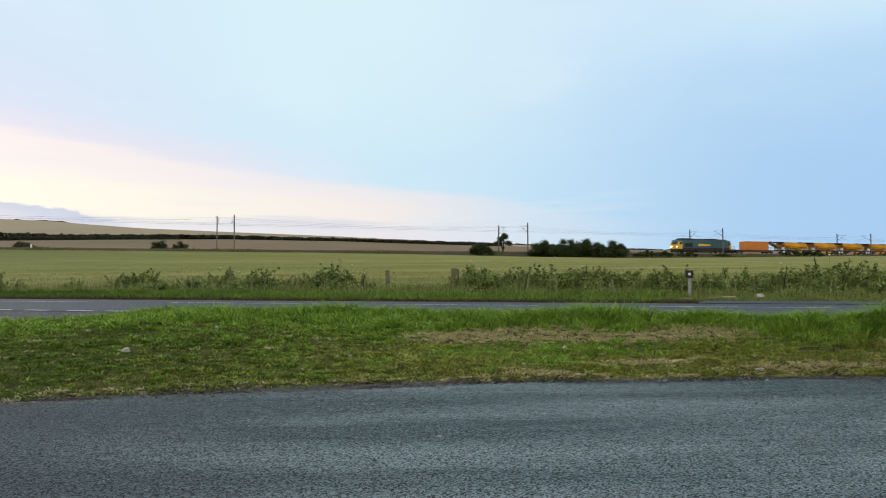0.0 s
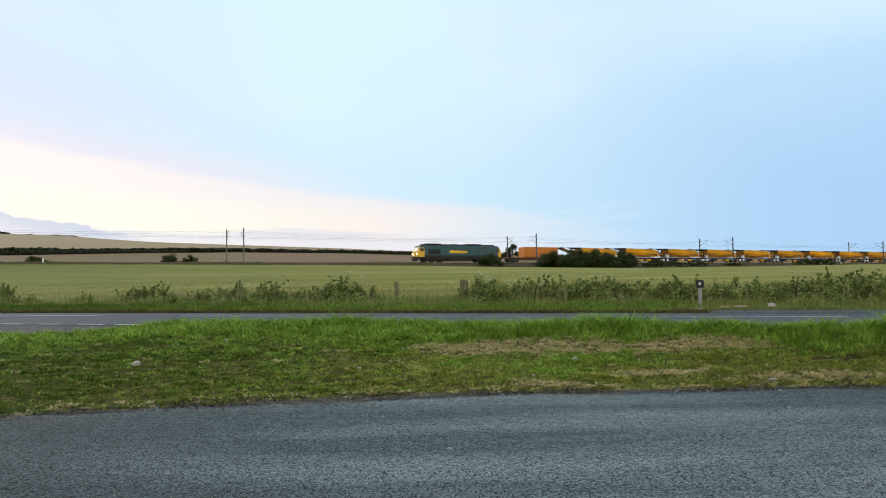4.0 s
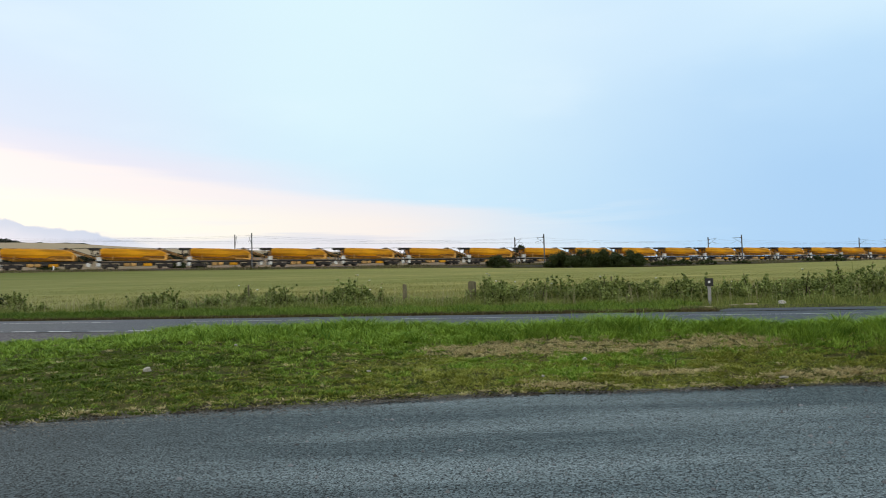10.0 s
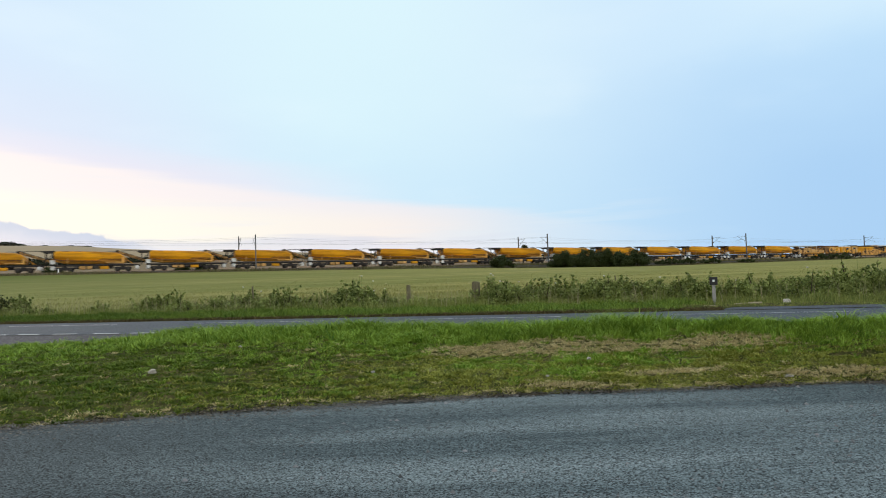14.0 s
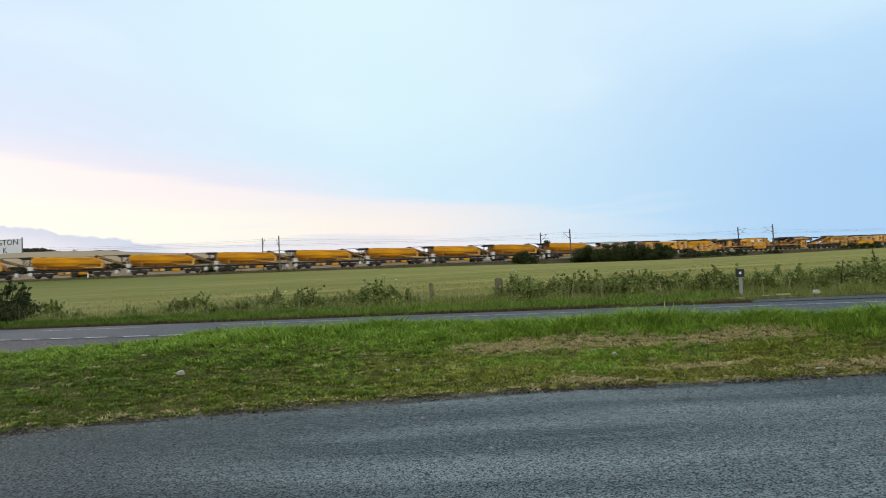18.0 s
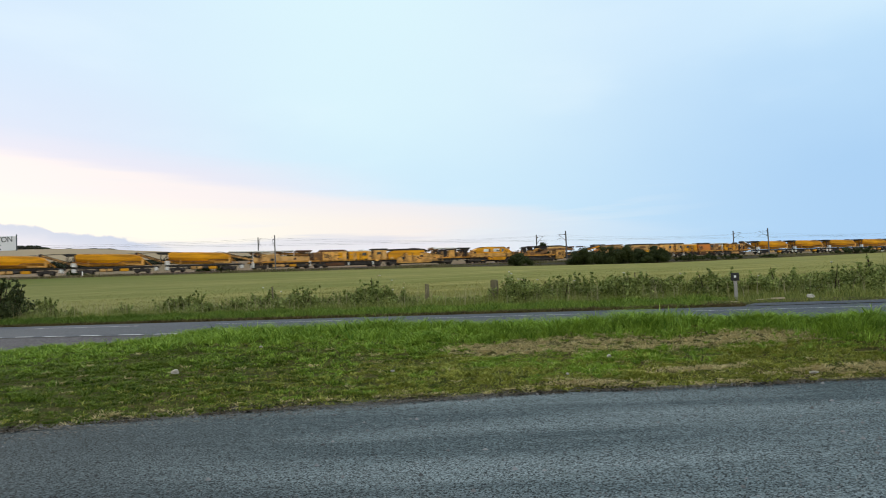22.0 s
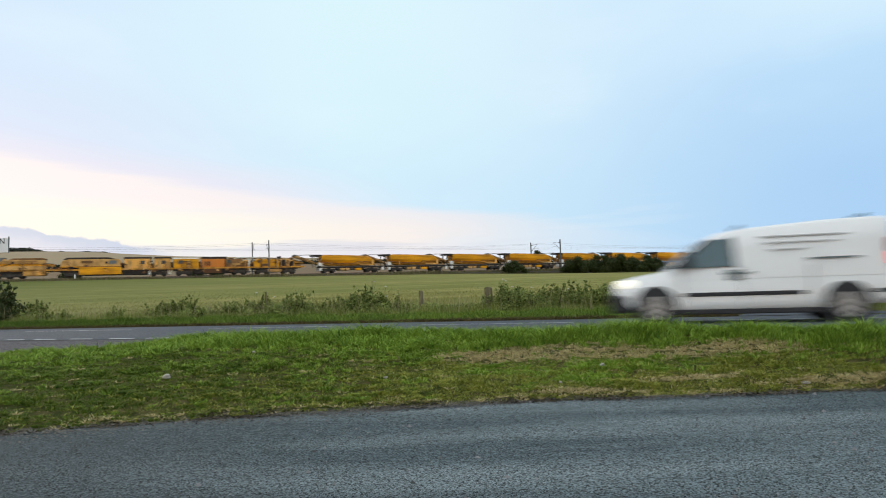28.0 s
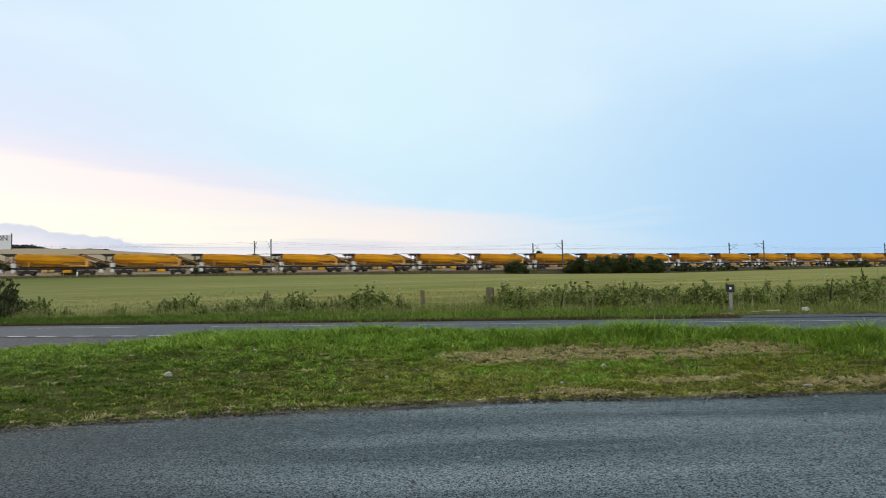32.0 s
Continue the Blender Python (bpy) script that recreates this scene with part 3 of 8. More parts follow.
def ground():
    """One sheet, ring by ring, from under the lay-by out to the horizon."""
    spots, zone = [], []
    az_list = []
    a = -180.0
    while a < 180.0 - 1e-6:
        az_list.append(a)
        a += 0.5 if -44 <= a < 44 else (2.0 if -62 <= a < 62 else 6.0)
    field_steps = 26
    rings = []
    for az in az_list:
        ac = max(-58.0, min(58.0, az))
        fade = min(1.0, max(0.0, (abs(az) - 58.0) / 8.0))
        sn, cs = math.sin(radians(ac)), math.cos(radians(ac))
        rs, zs, mats = [], [], []

        def add(r, z, m):
            rs.append(r), zs.append(z), mats.append(m)

        r_road = lambda c: c / (cs - ROAD_M * sn)
        r_off = lambda k: (k + TY * SX - TX * SY) / (SX * cs - SY * sn)
        # where this ray leaves the asphalt, and where it meets the apron or the road
        lo, hi = 1.0, 9.0
        for _ in range(24):
            mid = (lo + hi) / 2
            lo, hi = (mid, hi) if mid * cs < edge_y(mid * sn) else (lo, mid)
        r_n = r_road(9.6)
        for _ in range(12):
            r_n = r_road(near_c(max(-9.0, r_n * sn)))
        r_e = min(lo, r_n - 0.6)
        for k in (0.05, 0.5, 0.97):
            add(r_e * k, LAYBY - 0.03, 0)
        for k in range(13):
            r = r_e + (r_n - r_e) * k / 12
            add(r, verge_z(r * sn, r * cs) - (0.02 if k == 0 else 0), 0)
        for q in (0.02, 0.25, 0.5, 0.75, 0.97):
            c0 = r_n * (cs - ROAD_M * sn)
            c = c0 + (ROAD_FAR - c0) * q
            add(r_road(c), (road_z(c) if c > ROAD_NEAR else apron_z(c)) - 0.06, 0)
        for c, z in ((ROAD_FAR + 0.03, 0.53), (18.2, 0.60), (19.0, 0.63), (20.0, 0.62)):
            r = r_road(c)
            add(r, z + 0.03 * noise.noise((r * sn, r * cs, 2)), 0)
        r0, r1 = r_road(20.0), r_off(-9.0)
        for k in range(1, field_steps + 1):
            r = r0 + (r1 - r0) * (k / field_steps) ** 1.6
            add(r, field_z(r * sn, r * cs), 1)
        for off in (-8.0, -6.5, -5.0):
            r = r_off(off)
            add(r, field_z(r * sn, r * cs) + 0.12 * noise.noise((r * sn * 0.3, r * cs * 0.3, 4)) + 0.1, 2)
        for off, z in ((-3.0, 4.7), (3.0, 4.6), (7.5, 4.7), (10.0, 4.9)):
            add(r_off(off), z, 2)
        zh, zc = 1.4 + table(HEDGEROW_AZ, ac) * 380 * cs, 1.4 + table(CREST_AZ, ac) * 800 * cs
        r0 = r_off(10.0)
        for k in range(1, 9):
            r = max(r0 + 5 * k, r0 + (380 - r0) * k / 8)
            add(r, 4.9 + (zh - 4.9) * (k / 8) ** 1.1, 3)
        last = rs[-1]
        for k in range(1, 9):
            r = last + max(420.0, 800 - last) * k / 8
            add(r, zh + (zc - zh) * (1 - (1 - k / 8) ** 1.25), 4)
        last = rs[-1]
        add(last + 300, zs[-1] - 3, 4), add(last + 1200, zs[-2] - 10, 4), add(4600, zs[-3] - 10, 4)
        if fade:
            # off to the sides and behind, level rough grass
            zs = [z + (min(z, 0.15) - z) * fade for r, z in zip(rs, zs)]
        sn, cs = math.sin(radians(az)), math.cos(radians(az))
        rings.append([(r * sn, r * cs, z) for r, z in zip(rs, zs)])
        zone = mats if az == az_list[0] else zone
    n, m = len(rings), len(rings[0])
    verts = [v for ring in rings for v in ring] + [(0, 0, LAYBY - 0.03)]
    faces, idx = [], []
    for i in range(n):
        j = (i + 1) % n
        faces.append((n * m, i * m, j * m))
        idx.append(0)
        for k in range(m - 1):
            faces.append((i * m + k, i * m + k + 1, j * m + k + 1, j * m + k))
            side = abs(az_list[i]) > 60
            idx.append(2 if side and zone[k + 1] < 3 else zone[k + 1])
    ob = raw("ground", verts, faces, "verge_soil", smooth=True)
    for name in ("crop", "rough_grass", "brown_field", "wheat_hill"):
        ob.data.materials.append(M[name])
    ob.data.polygons.foreach_set("material_index", idx)
    tagged(ob, "gently rising farmland of barley, brown stubble and pale wheat", "ground", kind="structure")


ground()


def strip(name, mat, c0, c1, x0, x1, step, lift, label, category):
    verts, faces = [], []
    n = int((x1 - x0) / step) + 1
    cols = 7
    for i in range(n):
        for k in range(cols):
            c = c0 + (c1 - c0) * k / (cols - 1)
            x = x0 + i * step
            jit = 0.05 * noise.noise((x * 0.8, c, 7)) if k in (0, cols - 1) else 0
            verts.append((x, c + jit + ROAD_M * x, road_z(c, x) + lift))
    for i in range(n - 1):
        for k in range(cols - 1):
            a = i * cols + k
            faces.append((a, a + cols, a + cols + 1, a + 1))
    return tagged(raw(name, verts, faces, mat, smooth=True), label, category, kind="structure")


strip("road", "asphalt_road", ROAD_NEAR, ROAD_FAR, -640, 640, 1.0, 0.0, "grey asphalt country road, worn and dry", "road")


def apron():
    verts, faces = [], []
    cols = 6
    xs = [-40.0 + 0.4 * i for i in range(91)]
    for x in xs:
        for k in range(cols):
            c = near_c(x) - 0.03 + (ROAD_NEAR + 0.02 - near_c(x)) * k / (cols - 1)
            verts.append((x, c + ROAD_M * x, apron_z(c) - 0.004))
    for i in range(len(xs) - 1):
        for k in range(cols - 1):
            a = i * cols + k
            faces.append((a, a + cols, a + cols + 1, a + 1))
    tagged(raw("road_apron", verts, faces, "asphalt_apron", smooth=True), "faded pinkish grey asphalt apron beside the road", "road", kind="structure")


apron()


def layby():
    verts, faces = [], []
    xs = [-16 + 0.25 * i for i in range(129)]
    rows = 40
    for x in xs:
        e = edge_y(x)
        for k in range(rows):
            y = -14 + (e + 14) * (k / (rows - 1)) ** 0.6
            dip = 0.012 * noise.noise((x * 0.5, y * 0.5, 9))
            verts.append((x, y, LAYBY + 0.004 + dip - (0.015 if k == rows - 1 else 0)))
    for i in range(len(xs) - 1):
        for k in range(rows - 1):
            a = i * rows + k
            faces.append((a, a + rows, a + rows + 1, a + 1))
    tagged(raw("pavement", verts, faces, "asphalt_near", smooth=True), "worn lay-by asphalt with loose grey chippings", "lay-by", kind="structure")


layby()


def road_marks():
    """Thin painted strips on the road: the short dashes along the near edge, and the centre line."""
    def stripe(x0, x1, c, w, name):
        bm = B()
        n = max(2, int((x1 - x0) / 0.6))
        rows = []
        for i in range(n + 1):
            x = x0 + (x1 - x0) * i / n
            rows.append([bm.verts.new((x, cc + ROAD_M * x, road_z(cc, x) + 0.006)) for cc in (c - w / 2, c + w / 2)])
        for a, b in zip(rows, rows[1:]):
            bm.faces.new((a[0], b[0], b[1], a[1]))
        ob = part(name, bm, "road_paint")
        tagged(ob, "worn white painted line on the road", "road marking", "lines on the road", kind="structure")
    for x0, x1 in DASHES:
        stripe(x0 + 0.04, x1 - 0.05, 10.1, 0.16, "road_marking")
    for x0, x1 in EDGE_DASHES:
        stripe(x0, x1, ROAD_MID, 0.10, "road_marking")


DASHES = [(-14.9, -14.4), (-14.1, -13.6), (-13.3, -12.8), (-12.5, -12.0), (-11.7, -11.15), (-10.85, -10.3), (-10.0, -9.45), (-9.2, -8.65), (-8.4, -7.9), (-7.72, -7.15), (-6.92, -6.36), (-6.07, -5.46), (-5.30, -4.70), (-4.45, -3.85), (-3.55, -3.0)]
EDGE_DASHES = [(-30, -21.5), (-17.4, -13.9), (-11.8, -8.3), (-6.0, -2.6), (-0.6, 2.8), (5.0, 8.4), (10.4, 13.8), (16, 19.4)]
road_marks()


def gateway():
    """Worn paving where a field gateway meets the road."""
    v, f = [], []
    for i in range(15):
        x = 6.9 + 0.5 * i
        for j, (c, z) in enumerate(((17.70, 0.556), (17.88, 0.578), (18.05, 0.598))):
            xx = x + 0.22 * j * (1 - i / 14)
            v.append((xx, c + ROAD_M * xx + 0.02 * math.sin(3.1 * i + j), z))
    for i in range(14):
        for j in range(2):
            a = 3 * i + j
            f.append((a, a + 3, a + 4, a + 1))
    tagged(raw("gateway_paving", v, f, "asphalt_road"), "worn grey paving of a field gateway", "paving", kind="structure")


gateway()


# ---------------------------------------------------------------- the railway
def railway():
    bm = B()
    prof = [(-11.0, 0.0), (-3.1, RAIL - 0.28), (-2.2, RAIL - 0.16), (5.6, RAIL - 0.16), (6.5, RAIL - 0.28), (14.0, 0.0)]
    rows = []
    for i in range(141):
        s = -620 + 12.0 * i
        rows.append([bm.verts.new(on_track(s, o, z + (0.05 * noise.noise((s * 0.4, o, 3)) if 0 < k < 5 else 0))) for k, (o, z) in enumerate(prof)])
    for a, b in zip(rows, rows[1:]):
        for k in range(len(prof) - 1):
            bm.faces.new((a[k], b[k], b[k + 1], a[k + 1]))
    tagged(part("track_bed", bm, "ballast"), "grey brown ballast bed of a double railway line", "track bed", kind="structure")
    for c in (0.0, 3.4):
        track = thing("railway_track", Matrix.Identity(4), "pair of rusty steel rails on the ballast", "railway track", "tracks of the line")
        for side in (-0.75, 0.75):
            bm = B()
            bar(bm, on_track(-620, c + side, RAIL - 0.08), on_track(1050, c + side, RAIL - 0.08), 0.07, 0.16)
            part("rail", bm, "rail", track)


railway()


def mast(s, off, top, side, name="catenary_mast"):
    """Steel mast; its cantilever reaches over the track on the side given (+1: away from the road)."""
    m = thing(name, pose(*on_track(s, off, RAIL - 0.9), 0, 0, TRACK_TURN), "slim grey steel catenary mast beside the line", "catenary mast", "masts of the line")
    h = top - (RAIL - 0.9)
    bm = B()
    for y in (-0.11, 0.11):
        box(bm, -0.09, 0.09, y - 0.014, y + 0.014, 0, h)
    box(bm, -0.014, 0.014, -0.10, 0.10, 0, h)
    part("post", bm, "galvanised", m)
    bm = B()
    box(bm, -0.3, 0.3, -0.3, 0.3, -1.2, 0.15)
    part("foundation", bm, "concrete", m)
    r = 2.9 * side
    wz = 4.75 + 0.9
    bm = B()
    rod(bm, (0, 0.1 * side, h - 0.75), (0, r * 0.98, h - 0.55), 0.035, 6)
    part("top_tube", bm, "galvanised", m)
    bm = B()
    rod(bm, (0, 0.1 * side, h - 2.1), (0, r * 0.95, h - 0.62), 0.04, 6)
    part("stay_tube", bm, "galvanised", m)
    bm = B()
    rod(bm, (0, r * 0.45, h - 1.45), (0, r, wz + 0.25), 0.03, 6)
    rod(bm, (0, r, wz + 0.25), (0, r * 1.25, wz + 0.05), 0.02, 6)
    part("registration_arm", bm, "galvanised", m)
    for z in (h - 0.72, h - 1.95):
        bm = B()
        for k in range(4):
            rod(bm, (0, side * (0.22 + 0.09 * k), z), (0, side * (0.27 + 0.09 * k), z), 0.09, 8)
        part("insulator", bm, "insulator", m)
    return m


MASTS = [(-36.5, 11.5, 11.9), (28.1, 11.54, 11.96), (92.2, 11.85, 11.85), (155.5, 12.15, 12.3), (222.8, 12.05, 12.45), (288, 12.1, 12.4), (352, 12.1, 12.4)]
for s, near_top, far_top in MASTS:
    mast(s, -3.2, near_top, 1)
    mast(s - 1.6, 6.6, far_top, -1)


def wires():
    for off in (-0.3, 3.7):
        line = thing("overhead_line", Matrix.Identity(4), "thin overhead contact and catenary wires", "overhead wire", "wires of the line")
        for (s0, *_), (s1, *_) in zip(MASTS, MASTS[1:]):
            cu = []
            for k in range(9):
                q = k / 8
                cu.append((s0 + (s1 - s0) * q, RAIL + 5.95 - 3.4 * q * (1 - q)))
            # the catenary's span is one bent wire
            v, f = [], []
            for a, z in cu:
                x, y, _ = on_track(a, off, z)
                v += [(x, y, z + 0.012), (x, y - 0.012, z - 0.008), (x, y + 0.012, z - 0.008)]
            for k in range(8):
                for j in range(3):
                    f.append((3 * k + j, 3 * k + 3 + j, 3 * k + 3 + (j + 1) % 3, 3 * k + (j + 1) % 3))
            raw("catenary_wire", v, f, "wire", line)
            bm = B()
            rod(bm, on_track(s0, off, RAIL + 4.75), on_track(s1, off, RAIL + 4.75), 0.011, 4)
            part("contact_wire", bm, "wire", line)
            for a, z in cu[1:8]:
                bm = B()
                rod(bm, on_track(a, off, z), on_track(a, off, RAIL + 4.75), 0.003, 3)
                part("dropper", bm, "wire", line)


wires()

# ---------------------------------------------------------------- the train
SPEED, START = 19.3, 140.36        # metres a second to the left; the nose's place on the track at the start
MOVING = []                        # (thing, metres behind the nose)


def coach(name, behind, label, category, group=""):
    s = START + behind
    ob = thing(name, pose(*on_track(s, 0, RAIL), 0, 0, TRACK_TURN), label, category, group)
    MOVING.append((ob, behind))
    return ob


def bogie(parent, x, wheelbase=1.8, axles=2, r=0.44, mat="under_grey", box_mat="under_grey", name="bogie"):
    bm = B()
    half = wheelbase / 2 * (axles - 1)
    for y in (-1.02, 0.96):
        prism(bm, [(x - half - 0.55, 0.62), (x - half - 0.45, 0.78), (x - 0.4, 0.78), (x - 0.25, 0.92), (x + 0.25, 0.92), (x + 0.4, 0.78),
                   (x + half + 0.45, 0.78), (x + half + 0.55, 0.62), (x + half + 0.4, 0.50), (x + 0.35, 0.36), (x - 0.35, 0.36), (x - half - 0.4, 0.50)], y, y + 0.10)
    box(bm, x - 0.25, x + 0.25, -0.95, 0.95, 0.55, 0.8)
    frame_ob = part(name, bm, mat, parent)
    for k in range(axles):
        xa = x - half + wheelbase * k
        bm = B()
        for y in (-0.78, 0.72):
            rod(bm, (xa, y, r), (xa, y + 0.13, r), r, 18)
            rod(bm, (xa, y - 0.02, r), (xa, y + 0.15, r), r * 0.55, 12)
        rod(bm, (xa, -1.05, r), (xa, 1.05, r), 0.08, 8)
        part("wheelset", bm, "dark_steel", frame_ob)
        for y in (-1.12, 1.0):
            bm = B()
            box(bm, xa - 0.16, xa + 0.16, y, y + 0.14, r - 0.16, r + 0.2, 0.02)
            part("axle_box", bm, box_mat, frame_ob)
    return frame_ob


def buffers(parent, x, way):
    for y in (-0.87, 0.87):
        bm = B()
        rod(bm, (x, y, 1.05), (x + way * 0.35, y, 1.05), 0.10, 10)
        rod(bm, (x + way * 0.35, y, 1.05), (x + way * 0.42, y, 1.05), 0.23, 14)
        part("buffer", bm, "dark_steel", parent)


def locomotive():
    t = coach("diesel_locomotive", 0.0, "dark green diesel locomotive with yellow ends, headlamps lit", "locomotive")
    bm = B()
    prism(bm, [(0.95, 1.15), (0.55, 1.3), (0.55, 2.25), (1.05, 3.35), (1.25, 3.55), (20.1, 3.55), (20.3, 3.35), (20.8, 2.25), (20.8, 1.3), (20.4, 1.15)], -1.32, 1.32, 0.05, taper=0.0)
    body = part("body", bm, "loco_green", t)
    for x, way in ((0.5, 1), (20.85, -1)):
        bm = B()
        deep = 1.6 if way > 0 else 0.75
        prism(bm, [(x, 1.15), (x, 2.28), (x + way * 0.40, 3.12), (x + way * deep, 3.12), (x + way * deep, 1.15)], -1.34, 1.34, 0.04)
        end = part("cab_end", bm, "loco_yellow", t, "yellow cab end")
        bm = B()
        prism(bm, [(x + way * 0.06, 2.40), (x + way * 0.02, 2.36), (x + way * 0.36, 3.12), (x + way * 0.42, 3.14)], -1.08, 1.08)
        part("windscreen", bm, "glass_dark", end)
        for y in (-1.352, 1.30):
            bm = B()
            box(bm, x + way * 0.55, x + way * 1.5, y, y + 0.05, 2.30, 3.04, 0.02)
            part("cab_window", bm, "glass_dark", end)
        for y in (-0.95, 0.95):
            bm = B()
            rod(bm, (x - way * 0.02, y, 1.75), (x - way * 0.08, y, 1.75), 0.16, 12)
            part("headlamp", bm, "loco_lamp" if way > 0 else "tail_lens", end, "lit headlamp" if way > 0 else "red tail lamp")
    bm = B()
    prism(bm, [(1.7, 3.5), (2.0, 3.85), (3.2, 3.9), (19.4, 3.9), (19.8, 3.5)], -1.0, 1.0, 0.06, taper=0.35)
    roof = part("roof", bm, "loco_roof", t)
    for x0, x1 in ((2.6, 6.3), (12.4, 16.0)):
        bm = B()
        box(bm, x0, x1, -0.85, 0.85, 3.80, 4.02, 0.05)
        part("roof_vent", bm, "dark_steel", roof)
    bm = B()
    box(bm, 9.2, 10.2, -0.4, 0.4, 3.8, 4.0, 0.04)
    part("exhaust", bm, "dark_steel", roof)
    for y in (-1.345, 1.30):
        bm = B()
        for k in range(7):
            box(bm, 2.95 + 0.42 * k, 3.31 + 0.42 * k, y, y + 0.05, 1.72, 2.75)
        part("grille", bm, "black_rubber", body)
        bm = B()
        prism(bm, [(7.9, 1.98), (8.1, 2.62), (9.3, 2.56), (12.2, 2.46), (12.5, 2.15), (11.6, 2.0), (9.0, 1.95)], y, y + 0.045)
        part("side_emblem", bm, "loco_yellow", body, "plain yellow side emblem")
        for k in range(6):
            bm = B()
            box(bm, 13.2 + 1.05 * k, 13.23 + 1.05 * k, y, y + 0.05, 1.4, 3.35)
            part("panel_joint", bm, "loco_roof", body)
        bm = B()
        box(bm, 2.2, 20.0, y, y + 0.05, 1.12, 1.52)
        part("sill_band", bm, "dark_steel", body)
    bm = B()
    box(bm, 0.5, 20.85, -1.25, 1.25, 0.78, 1.16, 0.02)
    part("underframe", bm, "dark_steel", t)
    bm = B()
    box(bm, 7.6, 13.7, -1.2, 1.2, 0.28, 0.95, 0.12)
    part("fuel_tank", bm, "dark_steel", t)
    bogie(t, 4.35, 1.85, 3, 0.50, "dark_steel", "dark_steel")
    bogie(t, 17.0, 1.85, 3, 0.50, "dark_steel", "dark_steel")
    for x, way in ((0.55, -1), (20.8, 1)):
        bm = B()
        prism(bm, [(x, 0.95), (x + way * 0.25, 0.85), (x + way * 0.1, 0.25), (x - way * 0.2, 0.3)], -1.2, 1.2)
        part("snowplough", bm, "dark_steel", t)
        buffers(t, x, way)
        for k in range(3):
            bm = B()
            box(bm, x - way * 0.9 - 0.2, x - way * 0.9 + 0.2, -1.40, -1.3, 0.35 + 0.28 * k, 0.39 + 0.28 * k)
            part("step", bm, "under_grey", t)


def container_wagon():
    t = coach("flat_wagon", 21.9, "long flat wagon with a brown frame", "wagon")
    bm = B()
    box(bm, 0.2, 17.6, -1.25, 1.25, 0.95, 1.12, 0.02)
    for y in (-1.2, 1.12):
        prism(bm, [(2.8, 0.95), (15.0, 0.95), (13.2, 0.55), (4.8, 0.55)], y, y + 0.08)
    part("deck", bm, "rust_frame", t)
    for x in (2.6, 15.2):
        bogie(t, x, 1.8, 2, 0.42)
    buffers(t, 0.2, -1), buffers(t, 17.6, 1)
    for x in (0.3, 17.5):
        bm = B()
        for y in (-1.1, 1.1):
            bar(bm, (x, y, 1.1), (x, y, 2.0), 0.05)
        bar(bm, (x, -1.1, 2.0), (x, 1.1, 2.0), 0.05)
        bar(bm, (x, -1.1, 1.55), (x, 1.1, 1.55), 0.05)
        part("end_rail", bm, "rust_frame", t)
    c = coach("shipping_container", 27.1, "plain orange steel container on a flat wagon", "container")
    bm = B()
    box(bm, 0.06, 9.2, -1.2, 1.2, 1.16, 3.5)
    body = part("body", bm, "container", c)
    for y in (-1.225, 1.195):
        bm = B()
        for k in range(30):
            box(bm, 0.30 + 0.29 * k, 0.44 + 0.29 * k, y, y + 0.03, 1.32, 3.36)
        part("side_panel", bm, "container", body)
    for z in (1.16, 3.40):
        for y in (-1.24, 1.16):
            bm = B()
            box(bm, 0.0, 9.26, y, y + 0.08, z, z + 0.14)
            part("side_rail", bm, "container", body)
    for x in (0.0, 9.14):
        for y in (-1.24, 1.12):
            bm = B()
            box(bm, x, x + 0.12, y, y + 0.12, 1.16, 3.54)
            part("corner_post", bm, "container", body)


def conveyor(parent, x0, z0, x1, z1, width=1.25, mat="wagon_tan", name="conveyor"):
    """An inclined belt in a steel trough with lattice sides."""
    bm = B()
    d = 0.36
    prism(bm, [(x0, z0), (x1, z1), (x1 - 0.05, z1 - d), (x0 + 0.05, z0 - d)], -width / 2, width / 2)
    ob = part(name, bm, mat, parent)
    bm = B()
    prism(bm, [(x0, z0 + 0.02), (x1, z1 + 0.02), (x1, z1 + 0.10), (x0, z0 + 0.10)], -width / 2 + 0.12, width / 2 - 0.12)
    rod(bm, (x1, -width / 2, z1), (x1, width / 2, z1), 0.16, 10)
    part("belt", bm, "black_rubber", ob)
    n = 6
    for y in (-width / 2 - 0.04, width / 2 + 0.04):
        bm = B()
        for k in range(n):
            a, b = k / n, (k + 1) / n
            pa = (x0 + (x1 - x0) * a, y, z0 + (z1 - z0) * a)
            pb = (x0 + (x1 - x0) * b, y, z0 + (z1 - z0) * b - d)
            bar(bm, pa, pb, 0.05)
        part("lattice", bm, "wagon_brown", ob)
    return ob


